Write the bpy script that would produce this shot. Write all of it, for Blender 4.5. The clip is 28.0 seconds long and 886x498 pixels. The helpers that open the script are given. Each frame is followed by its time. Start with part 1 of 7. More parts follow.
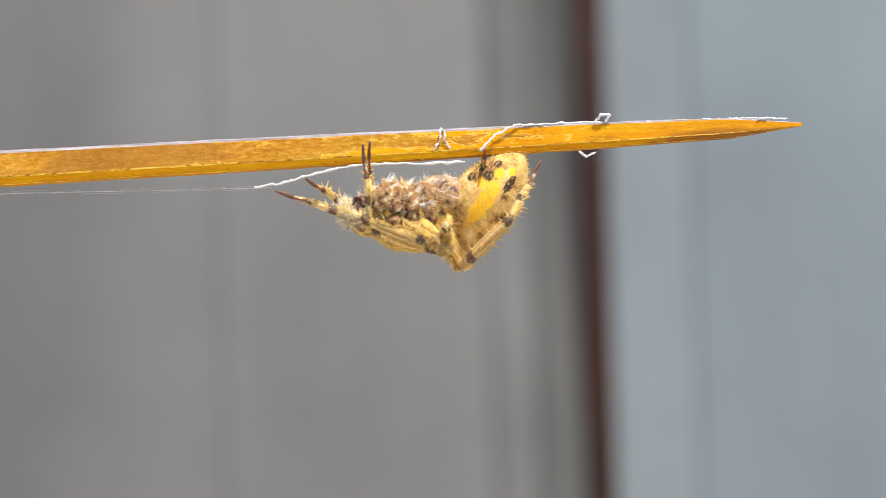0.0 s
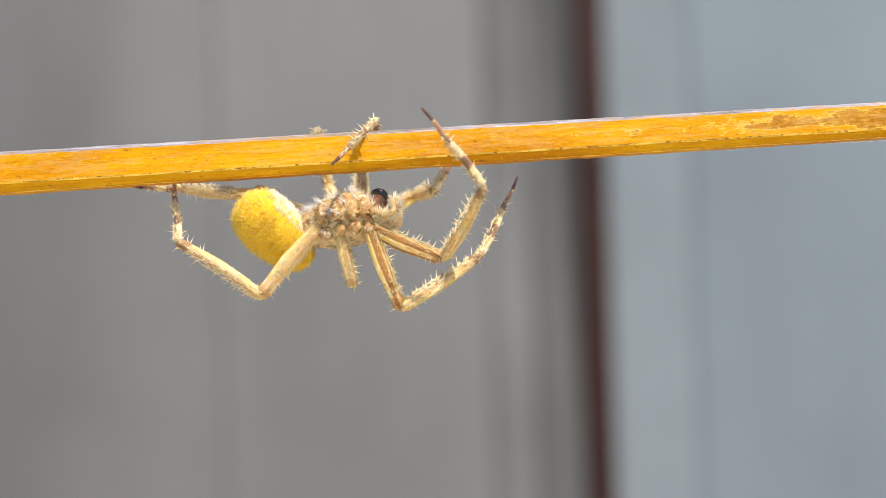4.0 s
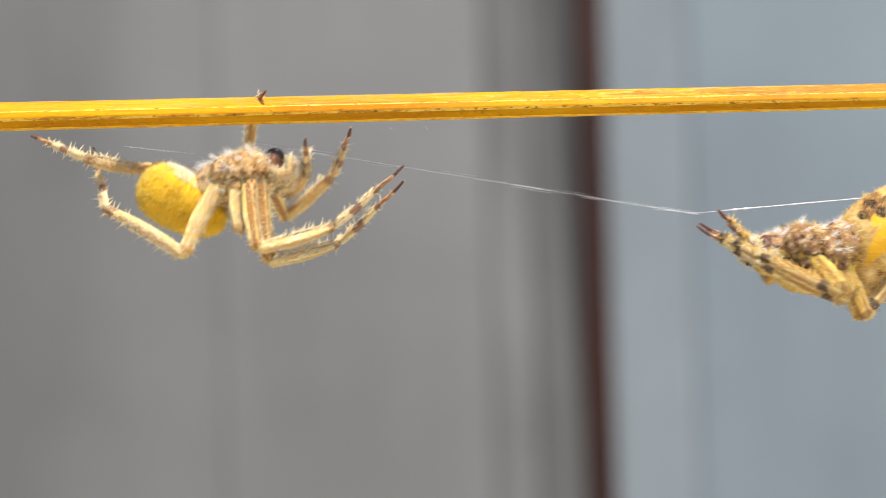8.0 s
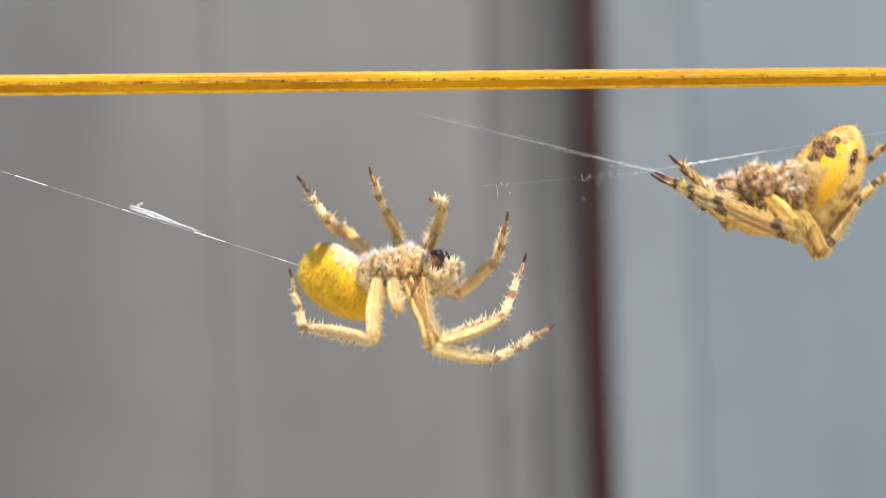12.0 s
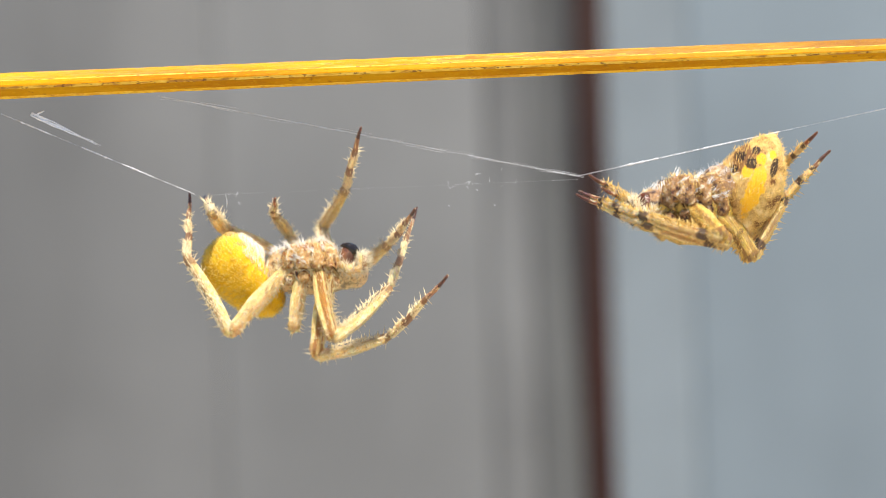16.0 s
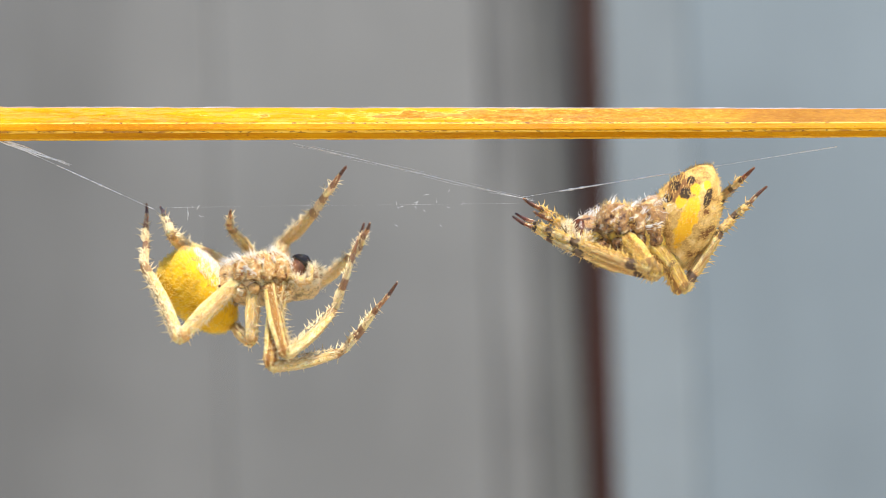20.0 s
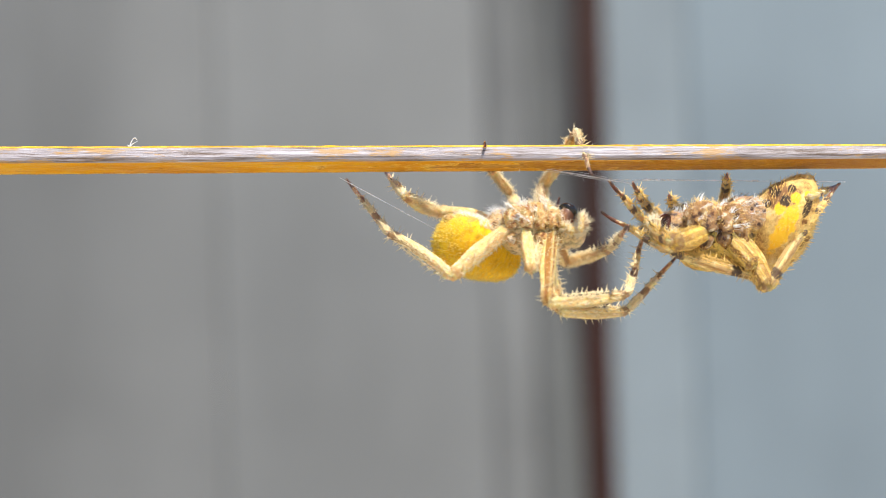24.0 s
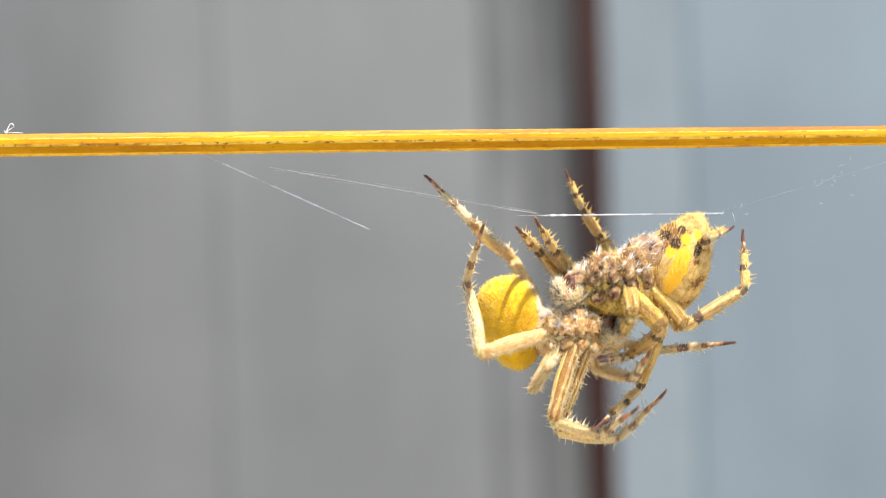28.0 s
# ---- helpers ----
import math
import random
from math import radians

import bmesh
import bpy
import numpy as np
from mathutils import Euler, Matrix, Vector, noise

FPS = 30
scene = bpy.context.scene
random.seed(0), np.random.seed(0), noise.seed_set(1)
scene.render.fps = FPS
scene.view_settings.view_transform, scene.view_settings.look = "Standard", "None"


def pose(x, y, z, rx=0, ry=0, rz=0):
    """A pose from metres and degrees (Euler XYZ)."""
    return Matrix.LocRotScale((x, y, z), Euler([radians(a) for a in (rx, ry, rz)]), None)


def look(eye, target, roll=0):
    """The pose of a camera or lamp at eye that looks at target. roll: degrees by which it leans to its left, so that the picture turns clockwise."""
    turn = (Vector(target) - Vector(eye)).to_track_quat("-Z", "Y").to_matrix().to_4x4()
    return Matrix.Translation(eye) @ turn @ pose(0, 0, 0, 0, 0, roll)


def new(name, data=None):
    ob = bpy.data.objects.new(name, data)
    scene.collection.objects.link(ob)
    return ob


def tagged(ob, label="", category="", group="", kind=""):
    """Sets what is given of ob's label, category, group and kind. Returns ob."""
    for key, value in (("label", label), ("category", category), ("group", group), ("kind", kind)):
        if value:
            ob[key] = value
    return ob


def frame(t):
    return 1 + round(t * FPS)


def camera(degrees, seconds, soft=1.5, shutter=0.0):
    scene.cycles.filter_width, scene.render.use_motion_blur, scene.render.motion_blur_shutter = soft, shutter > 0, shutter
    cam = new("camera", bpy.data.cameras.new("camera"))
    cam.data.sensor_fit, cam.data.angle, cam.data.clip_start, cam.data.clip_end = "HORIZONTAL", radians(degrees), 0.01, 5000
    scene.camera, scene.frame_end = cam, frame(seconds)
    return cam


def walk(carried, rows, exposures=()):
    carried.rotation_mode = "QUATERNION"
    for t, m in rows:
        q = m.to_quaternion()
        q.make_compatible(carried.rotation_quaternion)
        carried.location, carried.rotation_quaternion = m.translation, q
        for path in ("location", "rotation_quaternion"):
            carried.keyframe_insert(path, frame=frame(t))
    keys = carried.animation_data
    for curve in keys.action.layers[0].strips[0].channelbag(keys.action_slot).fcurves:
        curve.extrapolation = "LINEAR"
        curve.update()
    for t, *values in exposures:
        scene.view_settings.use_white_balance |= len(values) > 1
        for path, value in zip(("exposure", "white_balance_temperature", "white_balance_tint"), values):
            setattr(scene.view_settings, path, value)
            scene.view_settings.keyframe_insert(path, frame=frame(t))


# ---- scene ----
# Everything small is written in millimetres; HUB is the middle of the picture's subject in the world.
MM = 0.001
HUB = Vector((0.0, 0.0, 1.2))

# ---- camera ----
cam = camera(40, 28.0, soft=0.65, shutter=0.3)
cam.data.dof.use_dof = True
cam.data.dof.focus_distance = 0.117
cam.data.dof.aperture_fstop = 13.5
walk(cam, [(0.0, pose(0, -0.11847, 1.2, 90, 0, 0)), (28.0, pose(0, -0.11847, 1.2, 90, 0, 0))], exposures=[(0.0, 0.57, 6500, 12), (12.0, 0.56, 6480, 11.5), (15.0, 0.62, 6450, 11), (18.0, 0.63, 6430, 11.5), (20.5, 0.64, 6380, 10), (24.2, 0.68, 6280, 9.5), (25.0, 0.62, 6420, 11), (26.0, 0.75, 6260, 9.5), (28.0, 0.82, 6280, 10)])

# ---- light ----
SUN_UP, SUN_SIDE = 71, 34
world = bpy.data.worlds.new("sky")
scene.world = world
world.use_nodes = True
sky = world.node_tree.nodes.new("ShaderNodeTexSky")
sky.sky_type, sky.sun_disc = "NISHITA", False
sky.sun_elevation, sky.sun_rotation = radians(SUN_UP), radians(180 - SUN_SIDE)
back = world.node_tree.nodes["Background"]
back.inputs["Strength"].default_value = 0.12
world.node_tree.links.new(sky.outputs[0], back.inputs[0])
sun = new("sun", bpy.data.lights.new("sun", "SUN"))
sun.data.energy, sun.data.angle, sun.data.color = 4.2, radians(0.53), (1.0, 0.94, 0.84)
toward = Vector((math.sin(radians(SUN_SIDE)) * math.cos(radians(SUN_UP)), -math.cos(radians(SUN_SIDE)) * math.cos(radians(SUN_UP)), math.sin(radians(SUN_UP))))
sun.matrix_world = look(HUB + toward * 3, HUB)


# ---- materials ----
class Nodes:
    """A short way to write a node material."""

    def __init__(self, name, rough=0.5, metal=0.0, spec=0.5):
        self.mat = bpy.data.materials.new(name)
        self.mat.use_nodes = True
        self.tree = self.mat.node_tree
        self.bsdf = self.tree.nodes["Principled BSDF"]
        self.bsdf.inputs["Roughness"].default_value = rough
        self.bsdf.inputs["Metallic"].default_value = metal
        self.bsdf.inputs["Specular IOR Level"].default_value = spec

    def add(self, kind, **values):
        node = self.tree.nodes.new("ShaderNode" + kind)
        for key, value in values.items():
            node.inputs[key.replace("_", " ")].default_value = value
        return node

    def join(self, a, b):
        self.tree.links.new(a, b)

    def coords(self, which="Object", scale=(1, 1, 1), shift=(0, 0, 0)):
        tex = self.add("TexCoord")
        mapping = self.add("Mapping")
        mapping.inputs["Scale"].default_value = scale
        mapping.inputs["Location"].default_value = shift
        self.join(tex.outputs[which], mapping.inputs["Vector"])
        return mapping.outputs[0]

    def noise(self, vec, scale, detail=4.0, rough=0.6):
        node = self.add("TexNoise", Scale=scale, Detail=detail, Roughness=rough)
        self.join(vec, node.inputs["Vector"])
        return node.outputs["Fac"]

    def ramp(self, fac, stops):
        node = self.add("ValToRGB")
        ramp = node.color_ramp
        while len(ramp.elements) < len(stops):
            ramp.elements.new(0.5)
        for element, (at, colour) in zip(ramp.elements, stops):
            element.position, element.color = at, (*colour, 1) if len(colour) == 3 else colour
        self.join(fac, node.inputs[0])
        return node.outputs[0]

    def mix(self, fac, a, b, kind="MIX"):
        node = self.add("Mix")
        node.data_type, node.blend_type = "RGBA", kind
        for value, slot in ((fac, 0), (a, 6), (b, 7)):
            if isinstance(value, (int, float)):
                node.inputs[slot].default_value = value
            elif isinstance(value, tuple):
                node.inputs[slot].default_value = (*value, 1)
            else:
                self.join(value, node.inputs[slot])
        return node.outputs[2]

    def math(self, kind, a, b):
        node = self.add("Math")
        node.operation = kind
        for value, slot in ((a, 0), (b, 1)):
            if isinstance(value, (int, float)):
                node.inputs[slot].default_value = value
            else:
                self.join(value, node.inputs[slot])
        return node.outputs[0]

    def split(self, vec):
        node = self.add("SeparateXYZ")
        self.join(vec, node.inputs[0])
        return node.outputs

    def colour(self, value):
        if isinstance(value, tuple):
            self.bsdf.inputs["Base Color"].default_value = (*value, 1)
        else:
            self.join(value, self.bsdf.inputs["Base Color"])

    def rough(self, value):
        self.join(value, self.bsdf.inputs["Roughness"])

    def bump(self, height, strength, distance):
        node = self.add("Bump", Strength=strength, Distance=distance)
        self.join(height, node.inputs["Height"])
        self.join(node.outputs[0], self.bsdf.inputs["Normal"])

    def skin(self, amount, colour_radius, scale):
        self.bsdf.inputs["Subsurface Weight"].default_value = amount
        self.bsdf.inputs["Subsurface Radius"].default_value = colour_radius
        self.bsdf.inputs["Subsurface Scale"].default_value = scale


def sheet_material(name, low, high, scale, spec=0.5):
    n = Nodes(name, 0.7, spec=spec)
    streak = n.noise(n.coords(scale=(1, 1, 0.12)), scale, 5)
    blot = n.noise(n.coords(), scale * 0.35, 3)
    n.colour(n.mix(n.ramp(blot, ((0.35, (0, 0, 0)), (0.68, (0.75, 0.75, 0.75)))), n.ramp(streak, ((0.3, low), (0.7, high))), tuple(0.75 * c for c in low)))
    n.bump(streak, 0.3, 0.002)
    return n.mat


def twig_material(name="twig_wood", skin=0.0, deep=1.0):
    """Waxy amber rind; skin: how much of the dry brown outer skin still clings to it; deep: how dark the amber is."""
    n = Nodes(name, 0.4, spec=0.06)
    n.bsdf.inputs["Coat Weight"].default_value = 0.03
    n.bsdf.inputs["Coat Roughness"].default_value = 0.22
    fibre = n.noise(n.coords(scale=(0.06, 1, 1)), 2600, 5, 0.65)
    wide = n.noise(n.coords(scale=(0.2, 1, 1)), 300, 4)
    fine = n.noise(n.coords(scale=(0.45, 1, 1)), 3200, 5, 0.7)
    pits = n.noise(n.coords(scale=(0.5, 1, 1), shift=(0.2, 0, 0)), 1900, 5, 0.75)
    base = n.ramp(wide, ((0.34, (0.62 * deep, 0.235 * deep, 0.002)), (0.50, (0.76 * deep, 0.33 * deep, 0.002)), (0.66, (0.86 * deep, 0.43 * deep, 0.004))))
    base = n.mix(n.ramp(fibre, ((0.50, (0, 0, 0)), (0.66, (0.4, 0.4, 0.4)))), base, (0.50 * deep, 0.18 * deep, 0.004))
    base = n.mix(n.ramp(fine, ((0.52, (0, 0, 0)), (0.66, (0.4, 0.4, 0.4)))), base, (0.93 * deep, 0.52 * deep, 0.012))
    base = n.mix(n.ramp(pits, ((0.61, (0, 0, 0)), (0.66, (0.6, 0.6, 0.6)))), base, (0.22, 0.075, 0.01))
    along = n.split(n.coords())[0]
    stain = n.noise(n.coords(scale=(0.3, 1, 1), shift=(0.3, 0, 0)), 420, 5)
    if skin:
        # dry mottled skin in a long torn band, with pale lifted edges
        across = n.math("MULTIPLY", n.math("ABSOLUTE", n.math("SUBTRACT", n.split(n.coords())[1], 0.00022), 0.0), 520.0)
        reach = n.math("MULTIPLY", n.math("ABSOLUTE", n.math("ADD", along, 0.070), 0.0), 14.0)
        torn = n.math("MULTIPLY", n.math("SUBTRACT", n.noise(n.coords(scale=(0.3, 1, 1), shift=(0.7, 0, 0)), 900, 6, 0.7), 0.5), 1.5)
        edge = n.math("ADD", n.math("ADD", n.math("MULTIPLY", across, 0.55), reach), torn)
        dry = n.ramp(fine, ((0.36, (0.18, 0.07, 0.016)), (0.48, (0.34, 0.15, 0.025)), (0.58, (0.44, 0.22, 0.045)), (0.70, (0.60, 0.38, 0.12))))
        base = n.mix(n.ramp(edge, ((0.60, (skin, skin, skin)), (0.64, (0, 0, 0)))), base, dry)
        base = n.mix(n.ramp(edge, ((0.595, (0, 0, 0)), (0.615, (0.5, 0.5, 0.5)), (0.65, (0.5, 0.5, 0.5)), (0.675, (0, 0, 0)))), base, (0.94, 0.66, 0.14))
        # one stretch where the skin is whole and dark
        whole = n.math("ADD", n.math("MULTIPLY", n.math("ADD", along, 0.0745), 30.0), n.math("MULTIPLY", torn, 0.35))
        base = n.mix(n.ramp(whole, ((0.0, (0, 0, 0)), (0.03, (0.5, 0.5, 0.5)), (0.50, (0.5, 0.5, 0.5)), (0.56, (0, 0, 0)))), base, n.ramp(wide, ((0.36, (0.22, 0.085, 0.014)), (0.62, (0.36, 0.16, 0.03)))))
        # farther along, silvery flakes of the same skin
        n.bsdf.inputs["Coat Weight"].default_value = 0.04
        n.bsdf.inputs["Coat IOR"].default_value = 1.6
        n.bsdf.inputs["Coat Roughness"].default_value = 0.14
        ridge = n.add("Bump", Strength=0.5, Distance=0.00012)
        n.join(n.noise(n.coords(scale=(0.05, 1, 1)), 2400, 4), ridge.inputs["Height"])
        n.join(ridge.outputs[0], n.bsdf.inputs["Coat Normal"])
        flake = n.ramp(n.noise(n.coords(scale=(0.16, 1, 1), shift=(0.1, 0, 0)), 1700, 6, 0.75), ((0.50, (0, 0, 0)), (0.56, (0.65, 0.65, 0.65))))
        base = n.mix(n.math("MULTIPLY", flake, n.ramp(n.math("MULTIPLY", along, -8.0), ((0.55, (0, 0, 0)), (0.85, (0.3, 0.3, 0.3))))), base, (0.66, 0.46, 0.20))
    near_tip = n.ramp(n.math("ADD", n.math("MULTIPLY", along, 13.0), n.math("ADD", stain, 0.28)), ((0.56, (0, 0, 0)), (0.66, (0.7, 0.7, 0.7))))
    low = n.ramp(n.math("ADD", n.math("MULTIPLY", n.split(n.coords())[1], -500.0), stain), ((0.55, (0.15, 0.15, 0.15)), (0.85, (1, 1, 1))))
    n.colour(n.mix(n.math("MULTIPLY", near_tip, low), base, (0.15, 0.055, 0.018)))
    n.rough(n.ramp(fine, ((0.3, (0.28, 0.28, 0.28)), (0.7, (0.55, 0.55, 0.55)))))
    n.bump(n.math("ADD", n.math("MULTIPLY", fibre, 0.5), n.math("ADD", fine, n.math("MULTIPLY", pits, -0.8))), 0.5, 0.00012)
    n.skin(0.15, (1.0, 0.5, 0.05), 0.0004)
    return n.mat


def flake_material():
    """The rib's rough side: amber under torn, curling scraps of pale and brown skin."""
    n = Nodes("flaked_twig_skin", 0.5, spec=0.25)
    scrap = n.noise(n.coords(scale=(0.28, 1, 1), shift=(0.9, 0, 0)), 1700, 6, 0.75)
    grain = n.noise(n.coords(scale=(0.5, 1, 1)), 3600, 4, 0.7)
    wide = n.noise(n.coords(scale=(0.12, 1, 1), shift=(0.4, 0, 0)), 380, 4)
    base = n.ramp(wide, ((0.36, (0.62, 0.27, 0.01)), (0.50, (0.80, 0.40, 0.008)), (0.64, (0.88, 0.50, 0.01))))
    base = n.mix(n.ramp(grain, ((0.52, (0, 0, 0)), (0.64, (0.4, 0.4, 0.4)))), base, (0.30, 0.12, 0.015))
    base = n.mix(n.ramp(scrap, ((0.51, (0, 0, 0)), (0.535, (0.7, 0.7, 0.7)), (0.57, (0.7, 0.7, 0.7)), (0.60, (0.15, 0.15, 0.15)))), base, (0.92, 0.60, 0.06))
    base = n.mix(n.ramp(scrap, ((0.58, (0, 0, 0)), (0.63, (0.45, 0.45, 0.45)))), base, (0.70, 0.42, 0.09))
    base = n.mix(n.ramp(scrap, ((0.36, (0.5, 0.5, 0.5)), (0.41, (0, 0, 0)))), base, (0.20, 0.075, 0.012))
    n.colour(base)
    n.bump(n.math("ADD", scrap, n.math("MULTIPLY", grain, 0.3)), 0.9, 0.0003)
    return n.mat


def edge_material():
    """The worn corner between two sides: bright yellow, broken by dark pits and brown scraps."""
    n = Nodes("worn_twig_edge", 0.4, spec=0.3)
    gap = n.noise(n.coords(scale=(0.22, 1, 1)), 1500, 5, 0.75)
    pit = n.noise(n.coords(scale=(0.6, 1, 1), shift=(0.5, 0, 0)), 2600, 4, 0.7)
    base = n.ramp(gap, ((0.40, (0.46, 0.20, 0.02)), (0.50, (0.80, 0.46, 0.03)), (0.62, (0.88, 0.60, 0.10))))
    n.colour(n.mix(n.ramp(pit, ((0.56, (0, 0, 0)), (0.61, (0.85, 0.85, 0.85)))), base, (0.17, 0.06, 0.012)))
    n.bump(n.math("ADD", gap, n.math("MULTIPLY", pit, -0.8)), 0.7, 0.0002)
    return n.mat


def rind_sheen_material():
    """Silvery waxed skin of the rib's narrow side, in fine lengthwise ridges; its paleness includes painted sky sheen.
    """
    n = Nodes("twig_rind_sheen", 0.35, spec=0.4)
    fibre = n.noise(n.coords(scale=(0.05, 1, 1)), 2600, 5, 0.7)
    worn = n.noise(n.coords(scale=(0.2, 1, 1)), 900, 6, 0.75)
    base = n.ramp(fibre, ((0.36, (0.13, 0.085, 0.06)), (0.46, (0.28, 0.235, 0.225)), (0.56, (0.38, 0.335, 0.345)), (0.68, (0.54, 0.50, 0.53))))
    n.colour(n.mix(n.ramp(worn, ((0.53, (0, 0, 0)), (0.60, (0.8, 0.8, 0.8)))), base, (0.44, 0.24, 0.06)))
    n.bump(n.math("ADD", fibre, worn), 0.8, 0.0002)
    return n.mat


RINGS = {}  # where the dark rings of each leg skin lie; no pale hair grows there


def leg_material(name, pale, dark, rings, amount, stripe=0.35, light=(0.91, 0.77, 0.46), groove=None, depth=0.4, band=0.28):
    """Pale segment with darker rings at the given parts of its length, flecks, and grooves between its ribs."""
    RINGS[name] = rings
    n = Nodes(name, 0.38)
    wobble = n.noise(n.coords(), 1400, 3)
    along = n.math("ADD", n.split(n.coords("Generated"))[0], n.math("MULTIPLY", n.math("SUBTRACT", wobble, 0.5), 0.14))
    stops = [(0.0, (0, 0, 0))]
    for at, half in rings:
        stops += [(max(0.002, at - half - 0.02), (0, 0, 0)), (max(0.004, at - half), (amount,) * 3), (min(0.996, at + half), (amount,) * 3), (min(0.999, at + half + 0.03), (0, 0, 0))]
    ring = n.ramp(along, stops)
    streak = n.noise(n.coords(scale=(0.08, 1, 1)), 2200, 4)
    fleck = n.noise(n.coords(scale=(0.5, 1, 1)), 4200, 4, 0.75)
    tone = groove or tuple(0.3 * p + 0.7 * d for p, d in zip(pale, dark))
    base = n.mix(n.ramp(streak, ((0.48, (0, 0, 0)), (0.56, (stripe,) * 3))), pale, tone)
    base = n.mix(n.ramp(n.noise(n.coords(scale=(0.4, 1, 1), shift=(0.01, 0, 0)), 3600, 4, 0.7), ((0.52, (0, 0, 0)), (0.60, (0.9, 0.9, 0.9)))), base, light)
    # five ribs run along the segment; the skin between them is darker
    x, y, z = n.split(n.coords())
    valley = n.math("COSINE", n.math("ADD", n.math("MULTIPLY", n.math("ARCTAN2", z, y), 5.0), n.math("MULTIPLY", n.math("SUBTRACT", streak, 0.5), 4.0)), 0.0)
    base = n.mix(n.ramp(n.math("MULTIPLY", n.math("ADD", valley, 1.0), 0.5), ((band, (depth,) * 3), (band + 0.2, (0, 0, 0)))), base, tone)
    base = n.mix(n.ramp(fleck, ((0.55, (0, 0, 0)), (0.62, (0.75, 0.75, 0.75)))), base, tuple(0.22 * p + 0.78 * d for p, d in zip(pale, dark)))
    n.colour(n.mix(ring, base, dark))
    n.bump(n.math("ADD", fleck, streak), 0.8, 0.0003)
    n.skin(0.7, (1.0, 0.68, 0.34), 0.0011)
    return n.mat


def patterned(n, base, marks):
    """Lays uneven patches of colour on a skin; each: colour, place along and up in mm, half sizes in mm."""
    x, y, z = n.split(n.coords())
    wobble = n.math("MULTIPLY", n.math("SUBTRACT", n.noise(n.coords(), 1500, 4, 0.7), 0.5), 1.3)
    for colour, px, pz, rx, rz in marks:
        a = n.math("MULTIPLY", n.math("SUBTRACT", x, px * MM), 1 / (rx * MM))
        b = n.math("MULTIPLY", n.math("SUBTRACT", z, pz * MM), 1 / (rz * MM))
        far = n.math("SQRT", n.math("ADD", n.math("MULTIPLY", a, a), n.math("MULTIPLY", b, b)), 0.0)
        base = n.mix(n.ramp(n.math("MULTIPLY", n.math("ADD", far, wobble), 0.5), ((0.42, (0.95, 0.95, 0.95)), (0.54, (0, 0, 0)))), base, colour)
    return base


LEMON, SAFFRON, INK, RUSSET, CHALK = (0.92, 0.58, 0.02), (0.90, 0.49, 0.015), (0.03, 0.016, 0.01), (0.20, 0.09, 0.03), (0.62, 0.50, 0.36)


def yellow_belly():
    n = Nodes("yellow_skin", 0.8, spec=0.15)
    pile = n.noise(n.coords(scale=(1, 1, 0.35)), 3600, 4)
    patch = n.noise(n.coords(), 520, 4)
    base = n.ramp(patch, ((0.3, (0.70, 0.38, 0.008)), (0.55, (0.90, 0.55, 0.015)), (0.75, (0.95, 0.65, 0.05))))
    base = n.mix(n.ramp(pile, ((0.5, (0, 0, 0)), (0.68, (0.6, 0.6, 0.6)))), base, (0.50, 0.25, 0.02))
    up = n.math("ADD", n.math("MULTIPLY", n.split(n.coords())[2], 209.0), n.math("MULTIPLY", n.noise(n.coords(), 900, 4), 0.8))
    base = n.mix(n.ramp(up, ((0.80, (0, 0, 0)), (0.92, (0.85, 0.85, 0.85)))), base, (0.44, 0.25, 0.12))
    n.colour(patterned(n, base, ((LEMON, -1.4, 1.9, 0.6, 0.45), (LEMON, 0.3, 2.2, 0.5, 0.4), (CHALK, 1.0, 2.9, 2.0, 0.4), (INK, 1.6, 2.6, 0.35, 0.3))))
    n.bump(pile, 0.6, 0.0001)
    n.skin(0.35, (1.0, 0.6, 0.1), 0.0006)
    return n.mat


def brown_belly():
    n = Nodes("mottled_skin", 0.7, spec=0.25)
    patch = n.noise(n.coords(), 620, 5)
    fine = n.noise(n.coords(), 2600, 4)
    base = n.ramp(patch, ((0.37, (0.18, 0.075, 0.02)), (0.46, (0.56, 0.34, 0.10)), (0.55, (0.72, 0.48, 0.16)), (0.7, (0.88, 0.70, 0.38))))
    base = n.mix(n.ramp(fine, ((0.50, (0, 0, 0)), (0.62, (0.5, 0.5, 0.5)))), base, (0.36, 0.20, 0.06))
    n.colour(patterned(n, base, ((RUSSET, -2.6, 2.4, 1.7, 0.8), (SAFFRON, 0.2, 0.55, 2.7, 0.8), (SAFFRON, -1.25, 1.75, 0.7, 0.45), (SAFFRON, -2.9, 0.9, 0.65, 0.5), (SAFFRON, -3.7, -0.1, 0.5, 0.4), (INK, -2.55, 2.6, 0.6, 0.45), (INK, -2.2, 1.65, 0.65, 0.5), (INK, -1.1, 2.9, 0.45, 0.35), (INK, -2.55, -0.5, 1.1, 0.35), (INK, -3.6, 1.5, 0.5, 0.35))))
    n.bump(fine, 0.6, 0.0001)
    n.skin(0.3, (1.0, 0.6, 0.15), 0.0005)
    return n.mat


